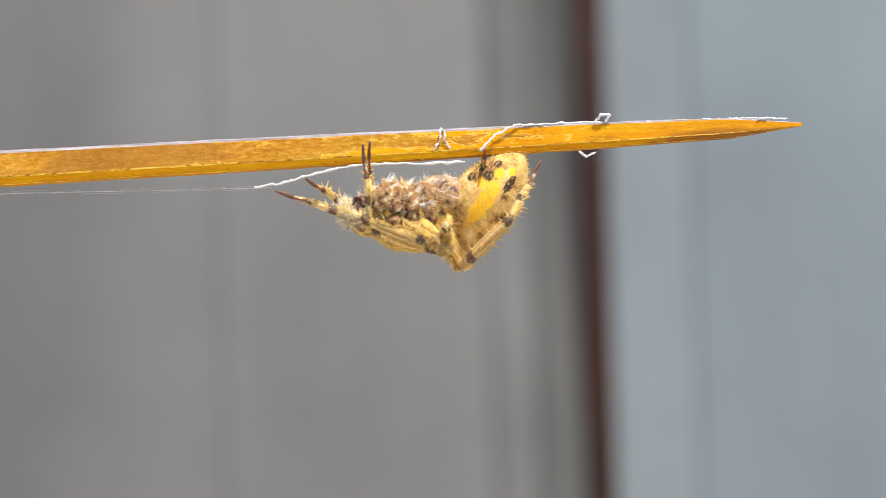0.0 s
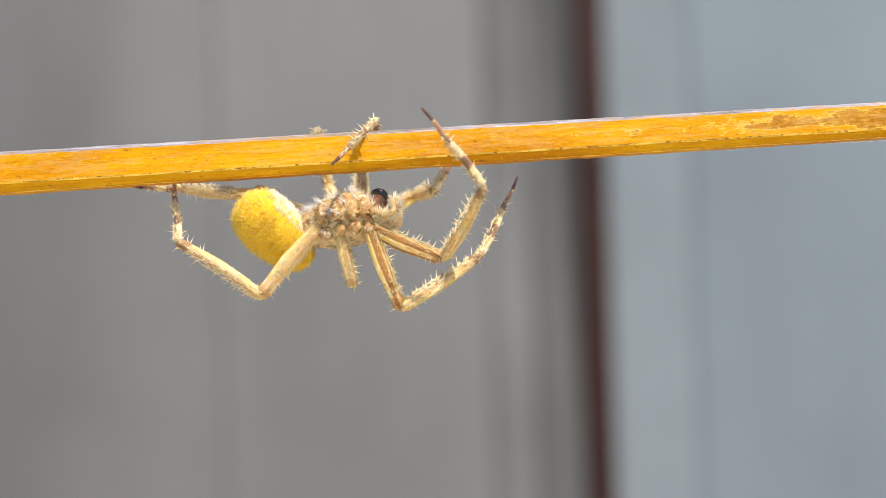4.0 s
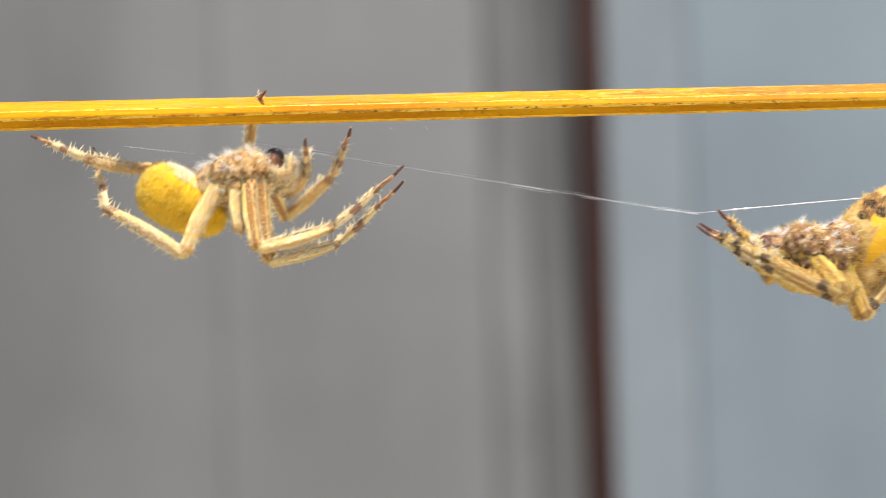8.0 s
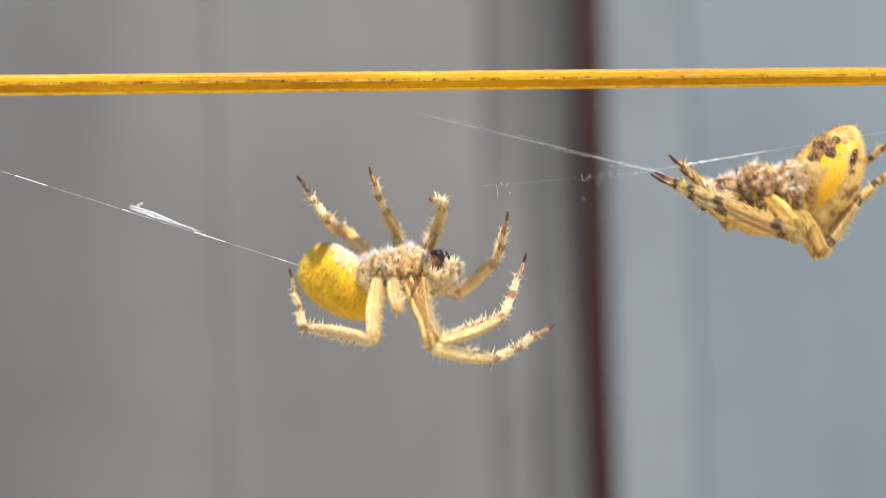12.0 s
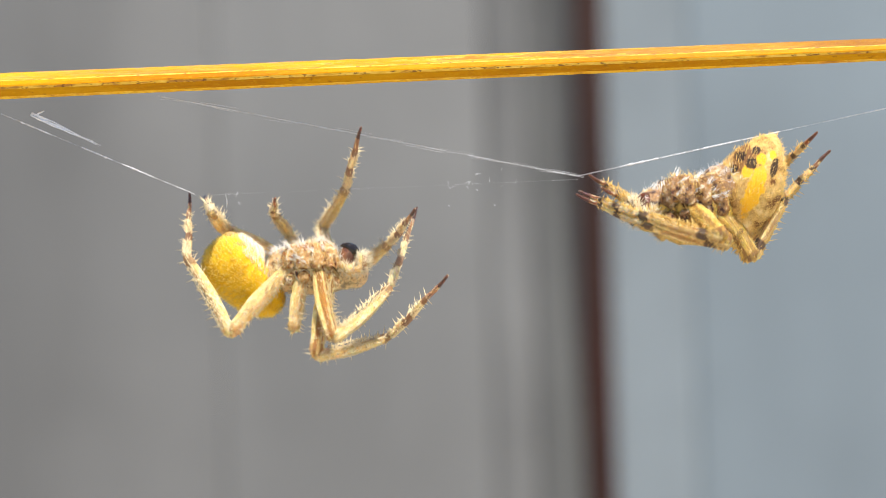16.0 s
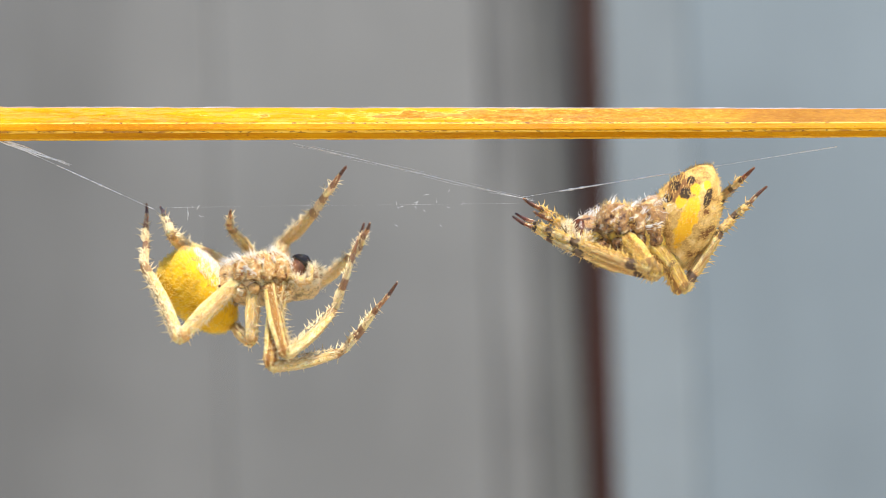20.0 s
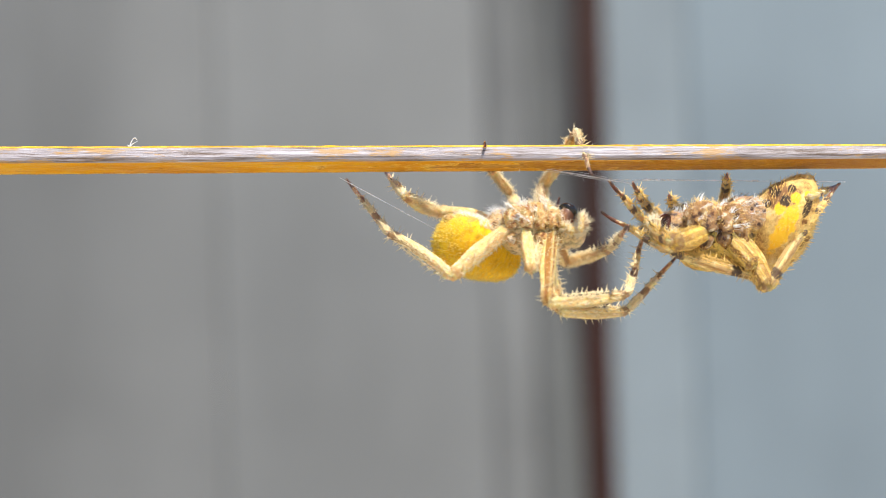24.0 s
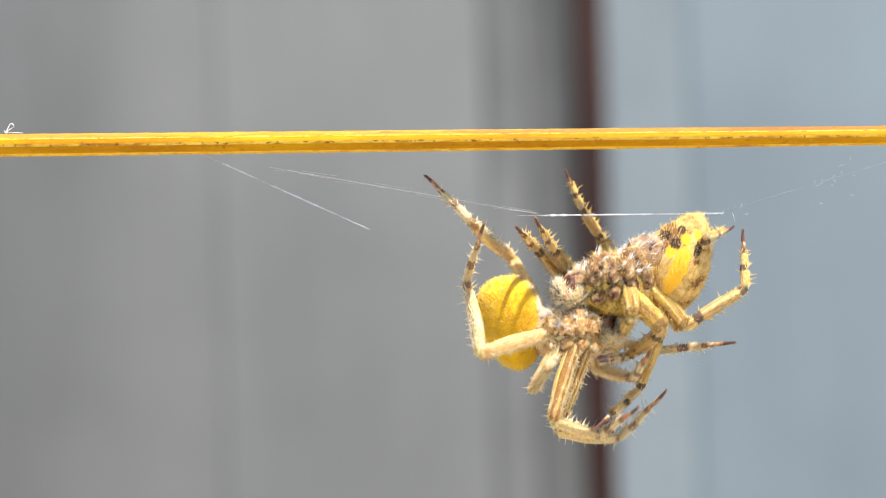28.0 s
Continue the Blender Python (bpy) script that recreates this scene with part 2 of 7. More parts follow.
def speckled(name, low, mid, high, scale, rough=0.5, dorsal=None):
    """Blotched horn; dorsal: the colour of the back, which hangs down."""
    n = Nodes(name, rough)
    a = n.noise(n.coords(), scale, 5)
    b = n.noise(n.coords(), scale * 4, 3)
    base = n.ramp(a, ((0.38, low), (0.46, mid), (0.55, mid), (0.61, high)))
    if dorsal:
        height = n.math("ADD", n.math("MULTIPLY", n.split(n.coords())[2], -400.0), n.math("MULTIPLY", a, 0.9))
        gold = n.ramp(a, ((0.40, tuple(0.4 * c for c in dorsal)), (0.48, dorsal), (0.62, dorsal), (0.70, high)))
        base = n.mix(n.ramp(height, ((0.35, (0, 0, 0)), (0.60, (1, 1, 1)))), base, gold)
    n.colour(n.mix(n.ramp(b, ((0.5, (0, 0, 0)), (0.66, (0.75, 0.75, 0.75)))), base, low))
    n.bump(n.math("ADD", a, b), 0.8, 0.0002)
    n.skin(0.3, (1.0, 0.5, 0.2), 0.0004)
    return n.mat


def plain(name, colour, rough, scale=3000.0):
    n = Nodes(name, rough)
    fac = n.noise(n.coords(), scale, 3)
    n.colour(n.ramp(fac, ((0.3, tuple(0.8 * c for c in colour)), (0.7, colour))))
    return n.mat


M_LEFT = sheet_material("weathered_cement", (0.155, 0.154, 0.148), (0.225, 0.223, 0.214), 7)
M_MIDDLE = sheet_material("paler_cement", (0.166, 0.166, 0.160), (0.240, 0.239, 0.230), 7)
# next three: strips beside the post, its soft shade put into their colour
M_SHADE_PALE = sheet_material("cement_shade_pale", (0.151, 0.150, 0.144), (0.218, 0.217, 0.208), 12)
M_SHADE_DARK = sheet_material("cement_shade_dark", (0.066, 0.065, 0.063), (0.094, 0.093, 0.090), 12)
M_SHADE_MID = sheet_material("cement_shade_mid", (0.110, 0.110, 0.104), (0.160, 0.160, 0.152), 12)
M_RIGHT = sheet_material("blue_grey_sheet", (0.203, 0.244, 0.268), (0.266, 0.318, 0.346), 6)
M_LAP = sheet_material("grey_lapped_sheet", (0.205, 0.236, 0.252), (0.262, 0.303, 0.322), 8)
M_POST = sheet_material("brown_paint", (0.022, 0.0088, 0.0066), (0.035, 0.0135, 0.0095), 30, 0.12)
M_GROUND = sheet_material("bare_ground", (0.42, 0.37, 0.29), (0.54, 0.48, 0.385), 3)
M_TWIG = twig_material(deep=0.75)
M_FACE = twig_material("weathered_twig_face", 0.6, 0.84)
M_RIND_SHEEN = rind_sheen_material()
M_FLAKE = flake_material()
M_ARRIS = edge_material()
M_SILK = plain("silk", (0.82, 0.83, 0.85), 0.3)
M_BLACK = plain("black_chitin", (0.012, 0.008, 0.006), 0.12)
M_HAIR = plain("pale_hair", (0.82, 0.70, 0.46), 0.5)
M_WHITE = plain("white_hair", (0.88, 0.85, 0.80), 0.4)
M_PALE = plain("warm_white_hair", (0.92, 0.83, 0.70), 0.4)
M_CREAM = plain("cream_hair", (0.92, 0.74, 0.42), 0.45)
M_HAIR_Y = plain("yellow_hair", (0.95, 0.66, 0.10), 0.5)
M_HAIR_B = plain("tan_hair", (0.88, 0.57, 0.15), 0.5)


# ---- mesh helpers ----
def part(name, data, material, parent, label="", kind=""):
    """Links a bmesh or (verts, faces) as one mesh object under a thing or under a part."""
    mesh = bpy.data.meshes.new(name)
    if isinstance(data, tuple):
        mesh.from_pydata(data[0], [], data[1])
    else:
        data.to_mesh(mesh)
        data.free()
    mesh.materials.append(material)
    mesh.shade_smooth()
    ob = new(name, mesh)
    ob.parent = parent
    return tagged(ob, label=label, kind=kind)


def tube(stations, sides=10, bm=None):
    """A round body through stations of (centre, radius across, radius along z); closed at both ends."""
    bm = bm or bmesh.new()
    rings = []
    count = len(stations)
    for i, (c, ra, rb) in enumerate(stations):
        a, b = Vector(stations[max(0, i - 1)][0]), Vector(stations[min(count - 1, i + 1)][0])
        axis = (b - a).normalized()
        side = axis.cross(Vector((0, 0, 1)))
        side = side.normalized() if side.length > 0.05 else Vector((0, 1, 0))
        up = side.cross(axis)
        rings.append([bm.verts.new(Vector(c) + side * ra * math.cos(2 * math.pi * k / sides) + up * rb * math.sin(2 * math.pi * k / sides)) for k in range(sides)])
    for r, s in zip(rings, rings[1:]):
        for k in range(sides):
            bm.faces.new((r[k], r[(k + 1) % sides], s[(k + 1) % sides], s[k]))
    bm.faces.new(list(reversed(rings[0])))
    bm.faces.new(rings[-1])
    return bm


def blob(centre, radii, turn=None, rough=0.0, segments=20, bm=None, seed=0, freq=400.0):
    """A rounded, slightly uneven lump."""
    bm = bm or bmesh.new()
    made = bmesh.ops.create_uvsphere(bm, u_segments=segments, v_segments=max(6, segments * 2 // 3), radius=1.0)["verts"]
    m = Matrix.Translation(centre) @ (turn or Matrix.Identity(4)) @ Matrix.Diagonal((*radii, 1))
    for v in made:
        v.co = m @ v.co
        if rough:
            v.co += (v.co - Vector(centre)) * rough * noise.noise(v.co * freq + Vector((seed, seed, 0)))
    return bm


def hairs(roots, length, thick, rng, lean=0.5, toward=Vector((0, 0, 0))):
    """Many thin tapered bristles; roots are (place, normal)."""
    verts, faces = [], []
    for place, normal in roots:
        d = (normal + toward * lean + Vector((rng.uniform(-1, 1), rng.uniform(-1, 1), rng.uniform(-1, 1))) * 0.35).normalized()
        size = length * rng.uniform(0.5, 1.15)
        side = d.orthogonal().normalized() * thick
        other = d.cross(side)
        i = len(verts)
        verts += [place + side, place - side * 0.5 + other * 0.87, place - side * 0.5 - other * 0.87, place + d * size]
        faces += [(i, i + 1, i + 3), (i + 1, i + 2, i + 3), (i + 2, i, i + 3)]
    return verts, faces


def skin_roots(ob, count, rng, keep=None):
    """Places and normals spread over a mesh."""
    polys = ob.data.polygons
    areas = np.cumsum([p.area for p in polys])
    out = []
    while len(out) < count:
        p = polys[int(np.searchsorted(areas, rng.random() * areas[-1]))]
        vs = [ob.data.vertices[i] for i in p.vertices]
        w = [rng.random() ** 2 + 0.01 for _ in vs]
        place = sum((v.co * k for v, k in zip(vs, w)), Vector()) / sum(w)
        if keep is None or keep(place):
            out.append((place, sum((v.normal * k for v, k in zip(vs, w)), Vector()).normalized()))
    return out


# ---- the place ----
def ground_and_walls():
    bm = bmesh.new()
    bmesh.ops.create_grid(bm, x_segments=60, y_segments=60, size=60)
    for v in bm.verts:
        v.co.z = 0.01 * noise.noise(v.co * 0.9)
    tagged(part("ground", bm, M_GROUND, None), "bare pale earth ground", "ground", kind="structure")

    def wavy(x0, x1, y, deep, pitch, lean, phase, bow=0.0, flare=0.0):
        """An upright sheet with shallow flutes, leaning a little, with thickness."""
        bm = bmesh.new()
        count = int((x1 - x0) / 0.008)
        levels = (-0.02, 0.6, 0.9, 1.0, 1.06, 1.12, 1.18, 1.24, 1.30, 1.36, 1.42, 1.46)
        front, rear = [], []
        for z in levels:
            row, row2 = [], []
            for i in range(count + 1):
                x = x0 + (x1 + flare * (1.2 - z) - x0) * i / count
                wave = deep * 0.35 * math.sin(2 * math.pi * x / pitch + phase) + deep * 1.6 * noise.noise(Vector((x * 11, phase, z * 1.1)))
                wave *= max(0.0, min(1.0, (x - x0) / 0.05, (x1 - x) / 0.05))
                wave += min(0.16, bow * (x - x1) ** 2)
                row.append(bm.verts.new((x - lean * (z - 1.2), y + wave, z)))
                row2.append(bm.verts.new((x - lean * (z - 1.2), y + wave + 0.05, z)))
            front.append(row)
            rear.append(row2)
        for a in range(len(levels) - 1):
            for i in range(count):
                bm.faces.new((front[a][i], front[a][i + 1], front[a + 1][i + 1], front[a + 1][i]))
                bm.faces.new((rear[a][i + 1], rear[a][i], rear[a + 1][i], rear[a + 1][i + 1]))
            bm.faces.new((rear[a][0], front[a][0], front[a + 1][0], rear[a + 1][0]))
            bm.faces.new((front[a][-1], rear[a][-1], rear[a + 1][-1], front[a + 1][-1]))
        for i in range(count):
            bm.faces.new((front[-1][i], front[-1][i + 1], rear[-1][i + 1], rear[-1][i]))
        return bm

    tagged(part("wall_west", wavy(-2.2, -0.185, 0.880, 0.0034, 0.105, 0.03, 0.6, 0.28), M_LEFT, None), "weathered grey cement wall with faint upright flutes", "wall", kind="structure")
    tagged(part("wall_middle", wavy(-0.185, 0.036, 0.8803, 0.0030, 0.105, 0.03, 0.6), M_MIDDLE, None), "paler strip of weathered grey cement wall", "wall", kind="structure")
    # three strips step darker towards the post, carrying its shade as colour
    tagged(part("wall_shade_pale", wavy(0.036, 0.073, 0.8808, 0.0010, 0.080, 0.03, 0.6), M_SHADE_PALE, None), "slightly darker strip of grey cement wall, soft shade painted in", "wall", kind="structure")
    tagged(part("wall_shade_mid", wavy(0.073, 0.101, 0.8812, 0.0010, 0.080, 0.03, 0.2, 0.0, 0.07), M_SHADE_MID, None), "darker strip of grey wall, shade beside the post painted in", "wall", kind="structure")
    tagged(part("wall_shade_dark", wavy(0.078, 0.1245, 0.8836, 0.0010, 0.080, 0.03, 0.9), M_SHADE_DARK, None), "dark strip at the joint between two grey walls, shade beside the post painted in", "wall", kind="structure")
    tagged(part("wall_lap", wavy(0.1245, 0.205, 0.8855, 0.0010, 0.150, 0.03, 1.1), M_LAP, None), "grey lapped edge of the blue-grey metal sheet", "wall", kind="structure")
    tagged(part("wall_east", wavy(0.205, 2.2, 0.886, 0.0020, 0.150, 0.03, 2.1), M_RIGHT, None), "pale blue-grey metal sheet wall", "wall", kind="structure")
    post = bmesh.new()
    bmesh.ops.create_cube(post, size=1.0)
    for v in post.verts:
        z = -0.02 if v.co.z < 0 else 1.47
        v.co = Vector((0.1250 - 0.03 * (z - 1.2) + v.co.x * 0.0240, 0.8830 + v.co.y * 0.0130, z))
    bmesh.ops.bevel(post, geom=[e for e in post.edges if abs(e.verts[0].co.z - e.verts[1].co.z) > 1], offset=0.0025, segments=3, affect="EDGES")
    tagged(part("brown_post", post, M_POST, None), "thin upright brown painted steel post by the wall", "post")


ground_and_walls()


# ---- the twig ----
def twig_half(s):
    """Half the greater width of the twig at s millimetres from its tip."""
    at = (0, 7, 22, 44, 78, 143, 192)
    wide = (0.33, 2.0, 2.6, 3.08, 3.45, 3.8, 4.2)
    return 0.5 * float(np.interp(s, at, wide))


def make_twig():
    bm = bmesh.new()
    # a flat-sided rib: two broad faces and two narrow ones, with worn corners
    outline = ((-1.0, 0.26), (-0.95, 0.32), (-0.64, 0.435), (-0.55, 0.465), (0.76, 0.455), (0.93, 0.40), (1.0, 0.26), (1.0, -0.26), (0.90, -0.40), (0.0, -0.48), (-0.92, -0.40), (-1.0, -0.24), (-1.0, 0.12))
    rings = []
    for i in range(330):
        s = 0.05 + 300 * (i / 329) ** 1.25
        half = twig_half(s) * (1 + 0.02 * noise.noise(Vector((s * 0.22, 3, 0))))
        ring = []
        for k, (a, b) in enumerate(outline):
            wear = 0.035 * noise.noise(Vector((s * 0.8, k * 1.7, 0))) + 0.02 * noise.noise(Vector((s * 3.1, k * 2.3, 5)))
            ring.append(bm.verts.new(Vector((-s, a * half * (1 + wear), b * half * (1 + wear))) * MM))
        rings.append(ring)
    n = len(outline)
    for r, q in zip(rings, rings[1:]):
        for k in range(n):
            # k 4 to 6: pale rind, its whiteness also paints the sky's sheen
            bm.faces.new((r[k], q[k], q[(k + 1) % n], r[(k + 1) % n])).material_index = 1 if k in (4, 5, 6) else 2 if k == 3 else 3 if k in (2, 12) else 4 if k in (7, 8, 9, 10) else 0
    bm.faces.new(rings[0])
    bm.faces.new(list(reversed(rings[-1])))
    for r, q in zip(rings, rings[1:]):
        for k in (1, 2, 3, 4, 5, 6, 8, 10, 11, 12, 0):
            edge = bm.edges.get((r[k], q[k]))
            edge.smooth = False
    bmesh.ops.recalc_face_normals(bm, faces=bm.faces)
    base = new("twig")
    tagged(base, "long golden-brown palm-rib twig with a dark pointed tip", "twig")
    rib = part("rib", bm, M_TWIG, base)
    rib.data.materials.append(M_RIND_SHEEN)
    rib.data.materials.append(M_FACE)
    rib.data.materials.append(M_ARRIS)
    rib.data.materials.append(M_FLAKE)
    return base, rib


twig, rib = make_twig()


def thread_mesh(length, thick, rng, knots=6, sag=0.0, twins=0):
    """A silk line along +x with tiny beads on it, in metres."""
    stations = []
    steps = 12
    for i in range(steps + 1):
        f = i / steps
        stations.append(((length * (f - 0.5), 0.00002 * rng.uniform(-1, 1), -sag * 4 * f * (1 - f)), thick * rng.uniform(0.7, 1.2), thick * rng.uniform(0.7, 1.2)))
    bm = tube(stations, 5)
    for _ in range(twins):
        y, a, b = rng.uniform(-0.3, 0.3) * MM, rng.uniform(-0.28, 0.28) * MM, rng.uniform(-0.28, 0.28) * MM
        thin = thick * rng.uniform(0.25, 0.5)
        tube([((length * (f - 0.5), y, a + (b - a) * f), thin, thin) for f in (rng.uniform(0, 0.25), 0.5, rng.uniform(0.75, 1.0))], 4, bm)
    for _ in range(knots):
        f = rng.random()
        blob((length * (f - 0.5), 0, -sag * 4 * f * (1 - f)), (thick * rng.uniform(3, 7), thick * 1.8, thick * 1.8), segments=6, bm=bm)
    return bm


def make_silk():
    """Three long silk lines, each of short rigid pieces that slide along one another."""
    rng = random.Random(5)
    lines = []
    for whole, count, thick, label in ((0.056, 12, 0.000023, "taut white silk line under the twig"), (0.032, 8, 0.000058, "fine silk guy line above the brown spider"), (0.030, 9, 0.00004, "thin silk dragline of the yellow spider"), (0.040, 16, 0.000007, "faint silk footline between the two spiders")):
        line = tagged(new("silk_thread"), label, "silk thread", group="silk lines")
        pieces = []
        for i in range(count):
            bm = thread_mesh(whole / count, thick * rng.choice((0.3, 0.5, 0.8, 1.2) if count < 16 else (0.2, 0.3, 0.4, 0.9)), rng, rng.choice((0, 1, 1, 3)), 0.0, 2 if count == 12 else 0)
            if count == 16 and i in (1, 11, 12):
                # loose silk fluff caught on the line
                for _ in range(3 if i == 1 else 7):
                    x, z, a = rng.gauss(0, 1.1) * MM, rng.gauss(-0.3, 0.7) * MM, rng.uniform(-1.5, 1.5)
                    step = Vector((math.cos(a), 0, math.sin(a))) * rng.uniform(0.1, 0.3) * MM
                    bend = Vector((rng.uniform(-0.15, 0.15), 0, rng.uniform(-0.15, 0.15))) * MM
                    spot = Vector((x, 0, z))
                    tube([(spot, 0.008 * MM, 0.008 * MM), (spot + step + bend, 0.02 * MM, 0.02 * MM), (spot + step * 2, 0.008 * MM, 0.008 * MM)], 5, bm)
                if i == 1:
                    tube([((0, 0, 0), 0.03 * MM, 0.03 * MM), ((0.1 * MM, 0, -0.6 * MM), 0.045 * MM, 0.045 * MM), ((0.05 * MM, 0, -1.3 * MM), 0.02 * MM, 0.02 * MM)], 5, bm)
            ob = part("silk_piece", bm, M_SILK, line)
            pieces.append((ob, (i + 0.5) / count))
        lines.append(pieces)
    return lines


bridge_pieces, guy_pieces, drag_pieces, foot_pieces = make_silk()


def make_tuft():
    """A frayed white wisp of silk, pointed to the right."""
    rng = random.Random(21)
    bm = bmesh.new()
    for i in range(9):
        y, z = rng.uniform(-0.12, 0.12), rng.uniform(-0.16, 0.16)
        stations = [((x * MM, y * (1 - f) * MM, (z * (1 - f) + 0.12 * math.sin(5 * f + i)) * MM), r * MM, r * MM) for x, f, r in ((-0.4, 0, 0.03), (0.6, 0.1, 0.07), (2.0, 0.35, 0.06), (3.8, 0.6, 0.035), (5.6 + rng.uniform(0, 1.5), 1.0, 0.012))]
        tube(stations, 5, bm)
    tube([((0.1 * MM, 0, 0), 0.1 * MM, 0.1 * MM), ((0.3 * MM, 0, 0.35 * MM), 0.09 * MM, 0.09 * MM), ((0.65 * MM, 0, 0.75 * MM), 0.04 * MM, 0.04 * MM)], 6, bm)
    return tagged(part("silk_wisp", bm, M_SILK, None), "frayed white silk wisp on the dragline", "silk wisp")


wisp = make_tuft()


def make_curl():
    """A small white curl of silk that stands on the twig's upper edge."""
    bm = bmesh.new()
    for bend, tall, thick in ((0.35, 0.95, 0.075), (0.75, 0.7, 0.06), (-0.3, 0.35, 0.06)):
        tube([((bend * f * f * MM, 0.1 * f * MM, (tall * f - 0.08) * MM), thick * (1 - 0.5 * f) * MM, thick * (1 - 0.5 * f) * MM) for f in (0, 0.25, 0.5, 0.75, 1)], 6, bm)
    tube([((x * MM, 0, z * MM), 0.05 * MM, 0.05 * MM) for x, z in ((0.3, 0.86), (0.55, 0.92), (0.72, 0.72))], 6, bm)
    tube([((x * MM, 0, z * MM), 0.05 * MM, 0.04 * MM) for x, z in ((-0.2, 0.02), (0.6, 0.05), (1.6, 0.0))], 6, bm)
    return tagged(part("silk_curl", bm, M_SILK, None), "small white silk curl standing on the twig", "silk curl")


curl = make_curl()


def silk_on_twig():
    """White strands and curls that stick to the twig near its tip."""
    rng = random.Random(11)
    level = Matrix.Rotation(radians(-78), 3, "X")

    def strand_part(points, thick):
        stations = []
        for a, b in zip(points, points[1:]):
            for i in range(8):
                p = level @ Vector(a).lerp(Vector(b), i / 8) + Vector((rng.uniform(-1, 1), rng.uniform(-1, 1), rng.uniform(-1, 1))) * 0.09
                r = thick * rng.uniform(0.5, 1.4)
                stations.append((p * MM, r * MM, r * MM))
        stations.append((level @ Vector(points[-1]) * MM, thick * 0.4 * MM, thick * 0.4 * MM))
        part("silk_strand", tube(stations, 6), M_SILK, twig, "white silk stuck to the wood")

    strand_part(((-53.4, -1.2, -3.3), (-50, -1.4, -2.9), (-48.4, -1.2, -2.4), (-44, -1.3, -1.7), (-39.6, -1.2, -1.75), (-33, -1.0, -1.9)), 0.13)
    strand_part(((-31.5, -1.1, -1.0), (-30, -1.0, 0.5), (-28, -0.6, 1.4), (-24, -0.2, 1.42), (-19.5, -0.1, 1.3)), 0.1)
    strand_part(((-35.9, -0.9, -0.6), (-35.3, -0.95, 0.4), (-35.2, -0.6, 1.5), (-34.8, -0.5, 1.3), (-34.9, -0.9, 0.3), (-34.3, -0.9, -0.5)), 0.09)
    strand_part(((-20.4, -0.6, 1.2), (-19.6, -0.7, 1.9), (-18.8, -0.5, 1.9), (-19.2, -0.5, 1.2)), 0.12)
    strand_part(((-22, -1.3, -1.5), (-21.4, -1.5, -2.1), (-20.4, -1.4, -1.7)), 0.1)
    for x in range(9):
        a = -26 + x * 2.7
        strand_part(((a, -0.3 + 0.2 * rng.random(), 0.5 * twig_half(-a) + 0.45), (a + 1.6, -0.1, 0.5 * twig_half(-a) + 0.38), (a + 3.0, 0.1, 0.5 * twig_half(-a) + 0.36)), 0.09)


silk_on_twig()



# ---- spiders ----
YELLOW_LEGS = {}  # knee, ankle and foot of every leg in mm, in the body's own space
YELLOW_LEGS[0] = (((3.8, -4.6, -9.4), (12.1, -1.2, -5.8), (17.2, 3.1, 1.2)), ((8.4, -2.1, -5.5), (13.2, -8.1, 0.3), (8.9, -9.0, 8.2)), ((-0.4, -2.7, -6.6), (-1.2, 2.6, -4.0), (-0.1, -2.3, -1.7)), ((-9.0, -4.1, -6.1), (-16.4, -1.3, 0.4), (-16.5, 2.3, 7.5)), ((6.7, 10.0, 1.5), (8.9, 0.7, 1.3), (13.2, 6.7, 7.5)), ((1.6, 9.6, 5.1), (4.3, 1.3, 9.0), (-0.2, -5.3, 4.9)), ((-1.9, 6.8, 3.8), (-1.9, 6.1, 9.7), (-2.7, 1.8, 6.3)), ((-10.2, -0.1, 4.2), (-17.0, 7.3, 6.3), (-20.0, -0.1, 6.6)))
YELLOW_LEGS[4] = (((3.8, -4.6, -9.4), (12.1, -1.2, -5.8), (17.2, 3.1, 1.2)), ((8.4, -2.1, -5.5), (13.2, -8.1, 0.3), (8.9, -9.0, 8.2)), ((-0.4, -2.7, -6.6), (-1.2, 2.6, -4.0), (-0.1, -2.3, -1.7)), ((-9.0, -4.1, -6.1), (-16.4, -1.3, 0.4), (-16.5, 2.3, 7.5)), ((6.7, 10.0, 1.5), (8.9, 0.7, 1.3), (13.2, 6.7, 7.5)), ((1.6, 9.6, 5.1), (4.3, 1.3, 9.0), (-0.2, -5.3, 4.9)), ((-1.9, 6.8, 3.8), (-1.9, 6.1, 9.7), (-2.7, 1.8, 6.3)), ((-10.2, -0.1, 4.2), (-17.0, 7.3, 6.3), (-20.0, -0.1, 6.6)))
YELLOW_LEGS[4.5] = (((3.8, -4.6, -9.4), (12.1, -1.2, -5.8), (17.2, 3.1, 1.2)), ((8.4, -2.1, -5.5), (13.2, -8.1, 0.3), (8.9, -9.0, 8.2)), ((-0.4, -2.7, -6.6), (-1.2, 2.6, -4.0), (-0.1, -2.3, -1.7)), ((-9.0, -4.1, -6.1), (-16.4, -1.3, 0.4), (-16.5, 2.3, 7.5)), ((6.7, 10.0, 1.5), (8.9, 0.7, 1.3), (13.2, 6.7, 7.5)), ((1.6, 9.6, 5.1), (4.3, 1.3, 9.0), (-0.2, -5.3, 4.9)), ((-1.9, 6.8, 3.8), (-1.9, 6.1, 9.7), (-2.7, 1.8, 6.3)), ((-10.2, -0.1, 4.2), (-17.0, 7.3, 6.3), (-20.0, -0.1, 6.6)))
